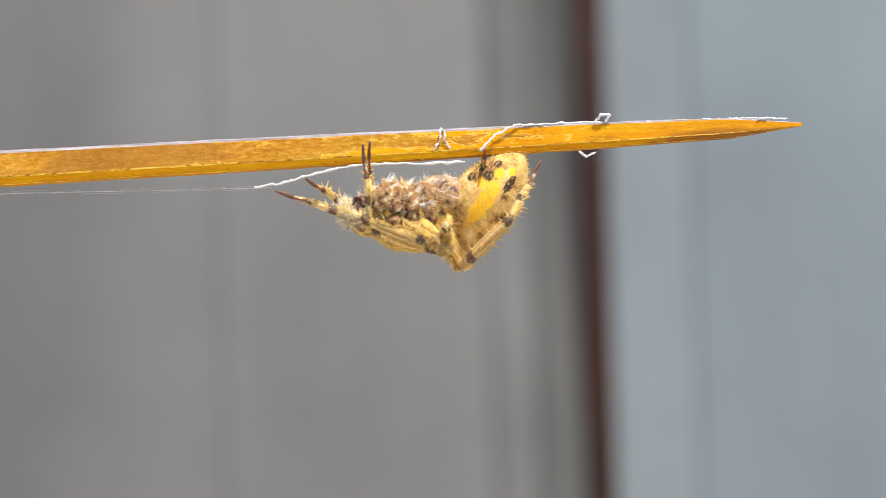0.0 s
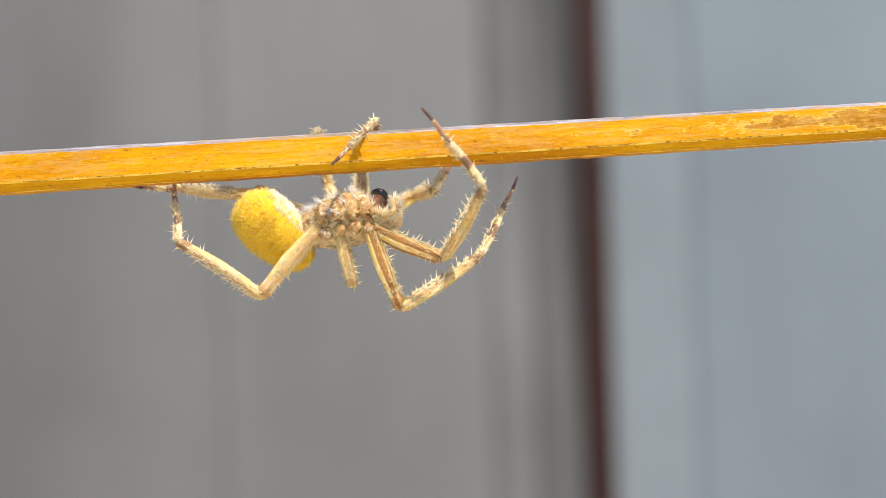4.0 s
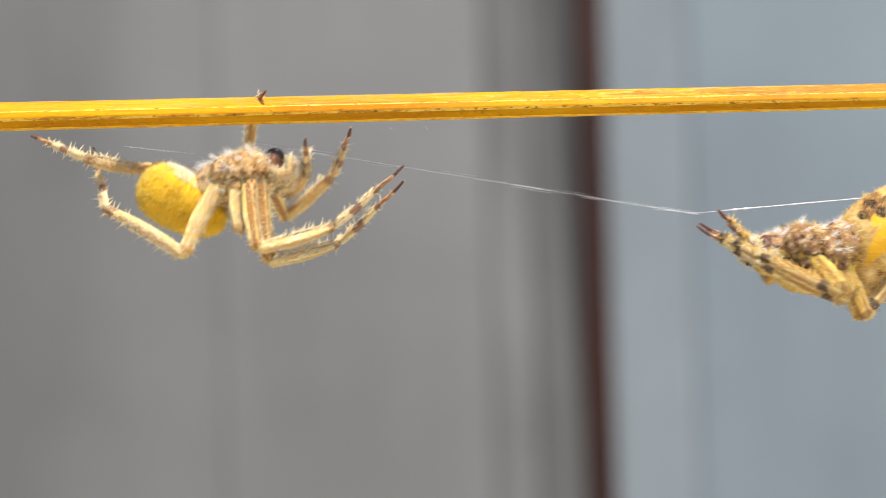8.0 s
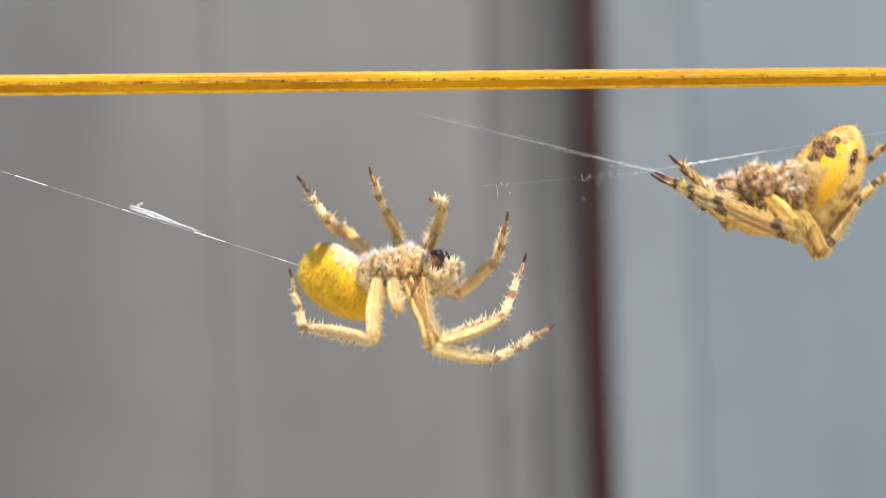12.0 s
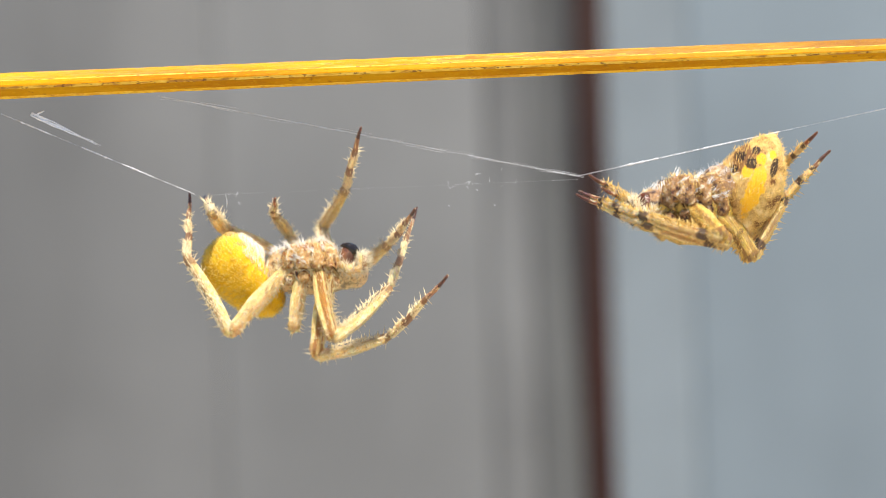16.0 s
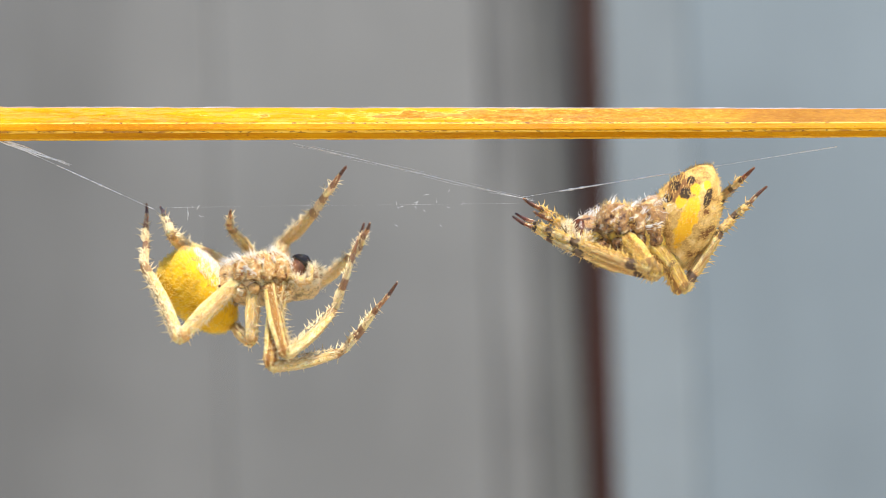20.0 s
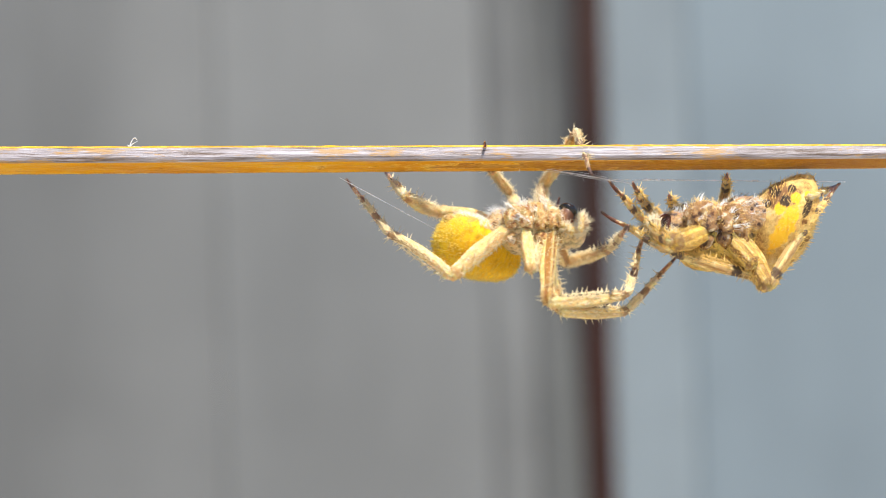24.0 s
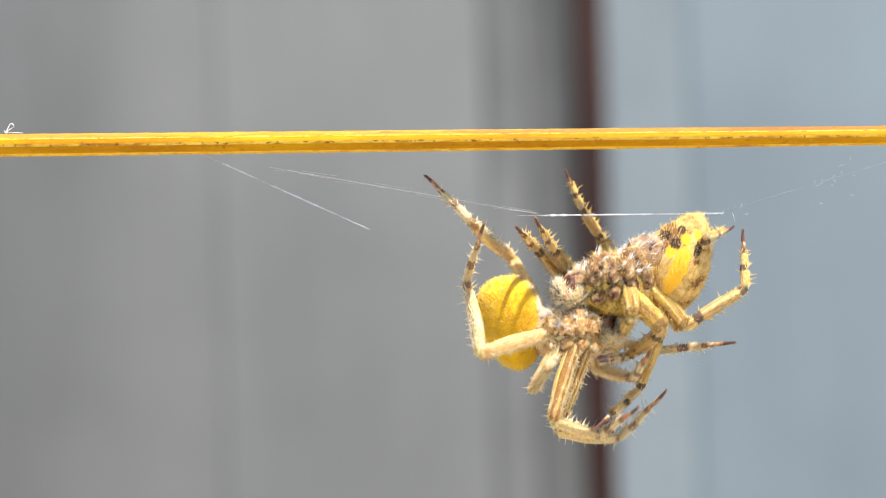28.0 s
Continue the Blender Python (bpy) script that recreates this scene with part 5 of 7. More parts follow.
def segment(name, length, r0, r1, material, parent, rng, hair, hair_len, hair_mat, spine_mat, swell=0.12):
    """One leg segment along +x from its joint, in metres, with bristles."""
    bm, rings, sides = bmesh.new(), [], 15
    for i in range(15):
        f = i / 14
        r = (r0 + (r1 - r0) * f) * (1 + swell * math.sin(math.pi * min(1, f * 1.15)) ** 2 * (0.6 if f < 0.5 else 1.0))
        r *= 1 + 0.05 * noise.noise(Vector((f * 7, length * 900, r0 * 9000)))
        r *= 1.12 if i in (1, 13) else 1.0
        if i in (0, 14):
            r *= 0.7
        bow = Vector((0, 0, -0.035 * length * math.sin(math.pi * f)))
        ring = []
        for k in range(sides):
            a = 2 * math.pi * k / sides
            rr = r * (1 + 0.11 * math.cos(5 * a))
            ring.append(bm.verts.new(bow + Vector((length * (f * 1.02 - 0.01), rr * math.cos(a), rr * math.sin(a)))))
        rings.append(ring)
    for a, b in zip(rings, rings[1:]):
        for k in range(sides):
            bm.faces.new((a[(k + 1) % sides], a[k], b[k], b[(k + 1) % sides]))
    bm.faces.new(rings[0])
    bm.faces.new(list(reversed(rings[-1])))
    bmesh.ops.recalc_face_normals(bm, faces=bm.faces)
    ob = part(name, bm, material, parent)
    roots = []
    for _ in range(hair):
        f, a = rng.uniform(0.04, 0.97), rng.uniform(0, 2 * math.pi)
        if rng.random() < 0.88 and any(abs(f - at) < half + 0.015 for at, half in RINGS[material.name]):
            continue
        r = (r0 + (r1 - r0) * f)
        nrm = Vector((0, math.cos(a), math.sin(a)))
        roots.append((Vector((length * f, 0, 0)) + nrm * r * 0.95, nrm))
    part("fuzz", hairs(roots, hair_len * 0.85, 0.000026, rng, 1.1, Vector((1, 0, 0))), hair_mat, ob, kind="stuff")
    if hair > 1:
        # flat scales that lie along the segment and lift at their tips
        part("scale_coat", hairs(roots, hair_len * 0.75, 0.00006, rng, 2.6, Vector((1, 0, 0))), hair_mat, ob, kind="stuff")
    spines = []
    rows = max(2, int(length / 0.00052))
    for i in range(rows):
        for a in rng.sample((0.4, 1.5, 2.7, 3.9, 5.2), 3):
            f, a = (i + rng.uniform(0.1, 0.9)) / rows, a + rng.uniform(-0.3, 0.3)
            nrm = Vector((0, math.cos(a), math.sin(a)))
            spines.append((Vector((length * f, 0, 0)) + nrm * (r0 + (r1 - r0) * f) * 0.9, nrm))
    if hair > 1:
        part("spine_fringe", hairs(spines, hair_len * 1.65, 0.00007, rng, 0.35, Vector((1, 0, 0))), spine_mat, ob, kind="stuff")
    return ob


def make_spider(label, look_of, lengths, seed):
    """Head to +x, belly side up as it hangs. Returns the thing, its abdomen and its limbs."""
    rng = random.Random(seed)
    k = look_of["size"]
    mm = MM * k
    thing = tagged(new("spider"), label, "spider", group="fighting spiders")
    # head and chest
    bm = blob((-0.2 * mm, 0, -0.6 * mm), (4.2 * mm, 2.7 * mm, 2.1 * mm), rough=0.10, segments=28, seed=seed, freq=700)
    blob((2.7 * mm, 0, -0.4 * mm), (1.9 * mm, 1.9 * mm, 1.75 * mm), rough=0.08, segments=20, bm=bm, seed=seed + 3, freq=900)
    for centre, radii in look_of["lumps"]:
        blob(Vector(centre) * mm, [r * mm for r in radii], rough=0.12, segments=22, bm=bm, seed=seed + 5, freq=800)
    carapace = part("carapace", bm, look_of["shell"], thing)
    part("hair", hairs(skin_roots(carapace, 800, rng), 0.6 * mm, 0.000024, rng, 1.6, Vector((-0.8, 0, 0.15))), look_of["leg_hair"], carapace, kind="stuff")
    tufts = []
    for place, normal in skin_roots(carapace, look_of["shag"], rng, lambda p: p.z > 0.9 * mm):
        lean = (normal * 0.5 + Vector((rng.uniform(-1.4, 0.6), rng.uniform(-0.6, 0.6), rng.uniform(-0.1, 0.4)))).normalized()
        tufts += [(place + Vector((rng.gauss(0, 0.2), rng.gauss(0, 0.2), rng.gauss(0, 0.06))) * mm, lean) for _ in range(9)]
    part("tuft", hairs(tufts, 0.8 * mm, 0.00002, rng, 0.3, Vector((-0.5, 0, 0.2))), M_WHITE, carapace, "white hair in tufts", kind="stuff")
    part("sternum", blob((-0.2 * mm, 0, 1.35 * mm), (2.0 * mm, 1.2 * mm, 0.6 * mm), rough=0.05, segments=16), look_of["chest"], thing)
    for side in (-1, 1):
        for n, x in enumerate((36, 13, -12, -36)):
            y = side * (30 if n in (0, 3) else 36) * 0.055
            a = math.atan2(y * 1.4, x * 0.055)
            fat = rng.uniform(0.62, 0.78) * look_of["hip"]
            path = ((0.25, 0.25, 1.15, 0.5), (0.5, 0.55, 1.35, 0.9), (0.78, 0.8, 1.2, 1.0), (0.98, 1.0, 0.7, 0.9), (1.04, 1.08, -0.1, 0.85), (1.02, 1.05, -0.8, 0.7), (1.0, 1.0, -1.2, 0.4))
            stations = [((x * 0.05 * u * mm + rng.uniform(-0.1, 0.1) * mm, y * v * 1.08 * look_of["hip"] * mm, (w + rng.uniform(-0.15, 0.15)) * mm), r * fat * mm, r * fat * mm) for u, v, w, r in path]
            bm = tube(stations, 12)
            for v in bm.verts:
                v.co += Vector(noise.noise_vector(v.co * 1900)) * 0.34 * mm
            bmesh.ops.recalc_face_normals(bm, faces=bm.faces)
            coxa = part("coxa", bm, look_of["chest"], thing)
            knob = Vector((x * 0.05 * 1.06, y * 1.2 * look_of["hip"], rng.uniform(-1.3, -0.6))) * mm
            part("trochanter", blob(knob, (0.62 * mm, 0.5 * mm, 0.6 * mm), rough=0.25, segments=12, seed=n, freq=1500), look_of["chest"], thing)
            shag = []
            for place, normal in skin_roots(coxa, look_of["tufts"], rng, lambda p: p.z > -0.2 * mm):
                lean = (normal + Vector((rng.uniform(-1.0, 0.5), rng.uniform(-0.4, 0.4), rng.uniform(-0.2, 0.6)))).normalized()
                shag += [(place + Vector((rng.gauss(0, 0.13), rng.gauss(0, 0.13), rng.gauss(0, 0.08))) * mm, lean) for _ in range(12)]
            part("tuft", hairs(shag, 0.95 * mm, 0.00003, rng, 0.9, Vector((-0.7, 0, 0.25))), look_of["shag_hair"], coxa, "white hair in tufts", kind="stuff")
            part("hair", hairs(skin_roots(coxa, 200, rng), 0.6 * mm, 0.000028, rng, 1.0, Vector((rng.uniform(-1, 0.6), 0, rng.uniform(-0.6, 0.5)))), look_of["leg_hair"], coxa, kind="stuff")
        jx, jz, palp_z = look_of["face"]
        jaw = blob((jx * mm, side * 0.95 * mm, jz * mm), [r * look_of["bite"] * mm for r in (0.85, 0.85, 1.5)], Matrix.Rotation(radians(12), 4, "Y"), 0.05, 16)
        jaw = part("chelicera", jaw, look_of["jaw"], thing)
        f = look_of["fang"]
        fang = tube([(((jx + x * f) * mm, side * y * mm, (jz + z * f) * mm), r * f * mm, r * f * mm) for x, y, z, r in ((0.75, 1.05, 0.5, 0.42), (0.72, 1.12, 0.95, 0.52), (0.5, 1.18, 1.3, 0.5), (0.1, 1.16, 1.52, 0.4), (-0.3, 1.05, 1.58, 0.25), (-0.6, 0.9, 1.5, 0.06))], 12)
        part("fang", fang, M_BLACK, jaw)
        p = [Vector(v) * mm for v in ((2.6, 1.6, 0.0), (3.4, 1.9, -0.5), (4.2, 2.0, -0.4), (4.55, 1.8, 0.1), (4.5, 1.5, 0.6), (4.2, 1.2, 1.0))]
        stations = [((q.x, side * q.y, q.z + palp_z * mm), r * mm, r * mm) for q, r in zip(p, look_of["palp_width"])]
        bm = tube(stations, 10)
        bmesh.ops.recalc_face_normals(bm, faces=bm.faces)
        palp = part("pedipalp", bm, look_of["palp"], thing)
        part("hair", hairs(skin_roots(palp, 420, rng), 0.7 * mm, 0.000032, rng, 0.5, Vector((0.5, 0, 0.5))), M_HAIR, palp, kind="stuff")
        for dx, dy, dz, r in ((4.5, 0.4, -0.8, 0.17), (4.45, 0.36, -1.35, 0.17), (4.15, 1.3, -0.7, 0.13), (4.1, 1.35, -1.0, 0.13)):
            part("eye", blob((dx * mm, side * dy * mm, dz * mm), (r * mm,) * 3, segments=10), M_BLACK, thing)
    # abdomen, about its own centre
    bm = bmesh.new()
    bmesh.ops.create_uvsphere(bm, u_segments=40, v_segments=28, radius=1.0)
    long, wide, high = (v * MM for v in look_of["abdomen"])
    for v in bm.verts:
        x, y, z = (math.copysign(abs(c) ** look_of["boxy"], c) for c in v.co)
        egg = (1.0 + look_of["egg"] * x) * (1.0 - look_of["pinch"] * x * x)
        dent = 1 + 0.03 * noise.noise(v.co * 5) + 0.012 * noise.noise(v.co * 14)
        v.co = Vector((x * long, y * wide * egg, (z if z > 0 else z * look_of["flat"]) * high * egg)) * dent + Vector((look_of["ahead"] * MM, 0, 0))
    abdomen = part("abdomen", bm, look_of["skin"], thing, look_of["skin_label"])
    part("hair", hairs(skin_roots(abdomen, look_of["pile"], rng), look_of["nap"] * mm, 0.000022, rng, 0.9, Vector((-0.8, 0, -0.2))), look_of["down"], abdomen, kind="stuff")
    part("bristle", hairs(skin_roots(abdomen, look_of["pile"] // 12, rng), 0.56 * mm, 0.00004, rng, 0.5, Vector((-0.8, 0, -0.2))), look_of["down"], abdomen, kind="stuff")
    if look_of["crest"]:
        part("crest_hair", hairs(skin_roots(abdomen, 1900, rng, lambda p: p.z > (0.62 if p.x > -0.3 * long else 0.85) * high), 0.6 * mm, 0.00002, rng, 0.9, Vector((-0.8, 0, 0.1))), M_PALE, abdomen, kind="stuff")
    part("spinnerets", blob((-long * 0.74, 0, high * look_of["vent"]), (0.7 * mm, 0.6 * mm, 0.55 * mm), None, 0.1, 10), look_of["chest"], abdomen)
    limbs = []
    for n, (femur, tibia, meta) in enumerate(lengths):
        fat = look_of["fat"] * (0.85 if n % 4 == 2 else 1.0)
        a = segment("femur", femur * MM, 0.62 * MM * fat * look_of["thigh"], 0.58 * MM * fat * look_of["thigh"], look_of["femur"] if n % 4 < 2 else look_of["plain_femur"], thing, rng, 420, 0.0005, look_of["leg_hair"], look_of["spine"], 0.22)
        b = segment("tibia", tibia * MM, 0.56 * MM * fat, 0.46 * MM * fat, look_of["tibia"], thing, rng, 420, 0.00055, look_of["leg_hair"], look_of["spine"])
        c = segment("metatarsus", meta * 0.66 * MM, 0.41 * MM * fat, 0.25 * MM * fat, look_of["meta"], thing, rng, 280, 0.0005, look_of["leg_hair"], look_of["spine"])
        d = segment("tarsus", meta * 0.36 * MM, 0.25 * MM * fat, 0.12 * MM * fat, look_of["tip"], c, rng, 1, 0.0004, look_of["leg_hair"], look_of["spine"])
        d.matrix_basis = Matrix.Translation((meta * 0.64 * MM, 0, 0))
        side = 1 if n > 3 else -1
        hip = Vector(((36, 13, -12, -36)[n % 4], look_of["flip"] * side * (30, 36, 36, 30)[n % 4], -4)) * 0.055 * MM
        limbs.append((hip, (femur, tibia, meta), (a, b, c)))
    return thing, abdomen, limbs


def move_legs(limbs, keys):
    """Keys every segment from the joints' places: lengths stay true, the twist is carried along."""
    moments = sorted(keys)
    grid = sorted(set(moments) | {round(0.25 * i, 2) for i in range(113)})
    for n, (hip, lengths, pieces) in enumerate(limbs):
        rows = ([], [], [])
        turns = [None, None, None]
        last = [Vector((1, 0, 0))] * 3
        for t in grid:
            i = max(0, min(len(moments) - 2, int(np.searchsorted(moments, t, side="right")) - 1))
            f = min(1.0, max(0.0, (t - moments[i]) / (moments[i + 1] - moments[i])))
            joint = hip
            for s in range(3):
                goal = Vector(keys[moments[i]][n][s]).lerp(Vector(keys[moments[i + 1]][n][s]), f) * MM
                way = (goal - joint).normalized()
                q = last[s].rotation_difference(way)
                turns[s] = q if turns[s] is None else q @ turns[s]
                last[s] = way
                rows[s].append((t, Matrix.Translation(joint) @ turns[s].to_matrix().to_4x4()))
                joint = joint + way * lengths[s] * MM
        for piece, row in zip(pieces, rows):
            walk(piece, row)


STRAW, RUST, UMBER = (0.86, 0.60, 0.22), (0.17, 0.065, 0.028), (0.06, 0.022, 0.016)
YELLOW_LOOK = dict(
    size=1.08, pile=7500, hip=1.12, spine=M_CREAM, shag_hair=M_PALE, tufts=12, shag=110, crest=True, fang=0.85, bite=1.0, boxy=0.86, nap=0.42, lumps=(((-2.6, 0, 0.2), (1.7, 1.8, 1.3)), ((3.7, 0, -0.7), (1.3, 1.6, 1.3))), face=(3.0, 0.45, 0.0), flip=1, fat=0.93, thigh=1.12, palp_width=(0.36, 0.42, 0.4, 0.46, 0.42, 0.15), abdomen=(4.5, 2.85, 2.75), egg=-0.17, ahead=0.42, flat=1.0, pinch=0.0, vent=0.62, skin=yellow_belly(), skin_label="rounded bright yellow hairy abdomen", down=M_HAIR_Y,
    shell=speckled("tan_shell", (0.22, 0.09, 0.03), (0.68, 0.44, 0.19), (0.92, 0.78, 0.58), 1300, 0.35, (0.84, 0.60, 0.28)), chest=speckled("brown_chest", (0.24, 0.075, 0.02), (0.64, 0.38, 0.13), (0.92, 0.78, 0.50), 1500, 0.2),
    jaw=speckled("dark_jaw", (0.02, 0.01, 0.008), (0.10, 0.035, 0.015), (0.28, 0.122, 0.05), 500, 0.15), palp=leg_material("palp_skin", STRAW, RUST, ((0.9, 0.07),), 0.7),
    femur=leg_material("straw_femur", (0.84, 0.602, 0.2), (0.26, 0.094, 0.012), ((0.95, 0.04),), 0.5, 0.3, (0.95, 0.76, 0.40), (0.36, 0.15, 0.012), 0.95, 0.5), plain_femur=leg_material("pale_femur", STRAW, (0.4, 0.179, 0.04), ((0.95, 0.04),), 0.5), tibia=leg_material("straw_tibia", STRAW, RUST, ((0.93, 0.06),), 0.65),
    meta=leg_material("straw_metatarsus", (0.90, 0.69, 0.38), RUST, ((0.46, 0.09), (0.93, 0.08)), 0.85), tip=leg_material("dark_tarsus", (0.42, 0.207, 0.1), UMBER, ((0.8, 0.25),), 0.95), leg_hair=M_CREAM,
)
BROWN_LOOK = dict(
    size=1.26, pile=3400, hip=1.12, spine=M_HAIR_B, shag_hair=M_WHITE, tufts=6, shag=110, crest=False, fang=0.6, bite=0.95, boxy=1.0, nap=0.3, lumps=(((-3.0, 0, 0.9), (2.4, 2.2, 1.9)), ((-0.6, 0, -1.25), (3.4, 2.6, 2.0))), face=(3.35, -0.45, -0.5), flip=-1, fat=0.88, thigh=1.6, palp_width=(0.35, 0.45, 0.5, 0.6, 0.5, 0.25), abdomen=(5.9, 3.6, 3.8), egg=0.06, ahead=-0.1, flat=0.74, pinch=0.32, vent=0.12, skin=brown_belly(), skin_label="mottled brown and yellow pointed abdomen with black spots", down=M_HAIR_B,
    shell=speckled("brown_shell", (0.06, 0.022, 0.012), (0.48, 0.27, 0.11), (0.86, 0.68, 0.44), 1100, 0.35, (0.80, 0.52, 0.09)), chest=speckled("grey_brown_chest", (0.06, 0.02, 0.010), (0.38, 0.20, 0.07), (0.84, 0.66, 0.42), 1500, 0.2),
    jaw=speckled("red_jaw", (0.03, 0.01, 0.006), (0.14, 0.04, 0.015), (0.26, 0.094, 0.03), 500, 0.2), palp=leg_material("brown_palp", (0.45, 0.282, 0.1), UMBER, ((0.9, 0.07),), 0.7),
    femur=leg_material("golden_femur", (0.80, 0.53, 0.10), (0.16, 0.0658, 0.015), ((0.95, 0.04),), 0.6, 0.7, (0.86, 0.62, 0.24), (0.34, 0.15, 0.025), 0.6), plain_femur=leg_material("ochre_femur", (0.80, 0.54, 0.11), (0.16, 0.0658, 0.015), ((0.95, 0.04),), 0.6, 0.7, (0.86, 0.639, 0.3), (0.34, 0.15, 0.025), 0.6),
    tibia=leg_material("ochre_tibia", (0.86, 0.64, 0.26), (0.055, 0.022, 0.012), ((0.22, 0.05), (0.93, 0.06)), 0.9, 0.7, (0.87, 0.66, 0.30), (0.36, 0.16, 0.025), 0.5),
    meta=leg_material("ringed_metatarsus", (0.86, 0.65, 0.34), (0.055, 0.022, 0.014), ((0.50, 0.07), (0.95, 0.07)), 0.9, 0.5, (0.88, 0.69, 0.36)), tip=leg_material("black_tarsus", (0.30, 0.12, 0.05), (0.075, 0.026, 0.018), ((0.7, 0.3),), 0.92), leg_hair=M_HAIR_B,
)
yellow, yellow_abdomen, yellow_limbs = make_spider("straw-legged spider with a bright yellow abdomen hanging upside down", YELLOW_LOOK, YELLOW_LENGTHS, 3)
brown, brown_abdomen, brown_limbs = make_spider("mottled brown and yellow spider with ringed legs hanging from silk", BROWN_LOOK, BROWN_LENGTHS, 8)


def motions():
    # the twig: place of its tip, slope and roll
    walk(twig, [
        (0, rod(34.98, 12.14, 3.18, 78)),
        (0.5, rod(39.77, 11.47, 3.18, 78)),
        (1, rod(41.74, 11.47, 3.18, 78)),
        (1.5, rod(45.10, 9.94, 2.67, 78)),
        (1.8, rod(50.93, 13.89, 2.67, 78)),
        (2, rod(57.97, 15.18, 3.18, 78)),
        (2.4, rod(64.68, 7.75, 2.63, 78)),
        (2.7, rod(86.68, 7.01, 2.77, 78)),
        (3, rod(110.88, 8.66, 3.32, 78)),
        (3.3, rod(127.38, 13.12, 3.79, 78)),
        (3.6, rod(136.18, 14.43, 3.36, 78)),
        (4, rod(138.38, 18.20, 3.43, 78)),
        (4.5, rod(140.31, 16.50, 3.43, 78)),
        (6.5, rod(141.96, 17.74, 3.14, 78)),
        (7, rod(144.43, 19.38, 2.99, 78)),
        (7.3, rod(142.23, 14.02, 1.46, 78)),
        (7.7, rod(132.88, 16.17, 0.88, 29)),
        (8, rod(125.18, 16.84, 1.35, 27)),
        (8.25, rod(122.15, 14.40, 0.86, -25)),
        (8.5, rod(119.13, 12.03, 0.37, -78)),
        (9, rod(116.38, 11.36, 0.37, 7)),
        (9.5, rod(113.63, 16.24, 1.53, 31)),
        (10, rod(110.88, 12.97, 1.06, 29)),
        (10.25, rod(109.50, 10.20, 0.80, -25)),
        (10.5, rod(108.13, 7.33, 0.55, -78)),
        (11, rod(105.38, 11.45, 0.44, -78)),
        (11.25, rod(104.00, 12.20, 0.46, -144)),
        (11.5, rod(102.63, 12.92, 0.48, 142)),
        (11.75, rod(109.50, 15.30, 0.55, 80)),
        (12, rod(116.38, 17.62, 0.62, 14)),
        (12.5, rod(110.88, 25.21, 0.80, 14)),
        (14.5, rod(103.73, 20.71, 2.15, 16)),
        (15, rod(103.18, 22.19, 2.23, 17)),
        (15.5, rod(107.03, 23.86, 2.99, 19)),
        (16, rod(108.68, 22.13, 2.37, 25)),
        (16.5, rod(108.68, 21.96, 2.56, 26)),
        (17, rod(108.13, 22.58, 2.26, -50)),
        (17.25, rod(107.30, 22.20, 1.58, 0)),
        (17.5, rod(106.48, 21.67, 0.91, 42)),
        (18, rod(105.38, 22.61, 1.24, 42)),
        (18.5, rod(105.38, 16.42, 0.91, 42)),
        (19, rod(107.03, 27.09, 2.41, 42)),
        (19.5, rod(104.83, 14.34, 0.07, 42)),
        (20, rod(102.63, 12.37, 0.07, 42)),
        (20.25, rod(102.35, 14.30, 0.12, 85)),
        (20.5, rod(102.08, 16.09, 0.18, 125)),
        (21, rod(104.28, 16.05, 0.91, 152)),
        (21.5, rod(105.38, 12.86, 0.69, 122)),
        (23.5, rod(104.28, 13.34, 1.32, 150)),
        (24, rod(108.13, 9.30, 0.29, 160)),
        (24.3, rod(107.31, 9.23, 0.24, 158)),
        (24.35, rod(107.17, 9.22, 0.23, 85)),
        (24.4, rod(107.03, 9.21, 0.22, 15)),
        (24.7, rod(106.48, 13.50, 1.32, 19)),
        (25, rod(105.93, 9.86, 0.77, 25)),
        (25.5, rod(104.83, 12.87, 1.02, 27)),
        (26, rod(103.73, 12.93, 0.84, -52)),
        (26.5, rod(103.73, 11.97, 0.66, 10)),
        (27, rod(102.63, 11.93, 0.37, 16)),
        (27.5, rod(101.53, 13.34, 0.73, -60)),
        (28, rod(100.43, 11.71, 0.66, 16)),
    ])
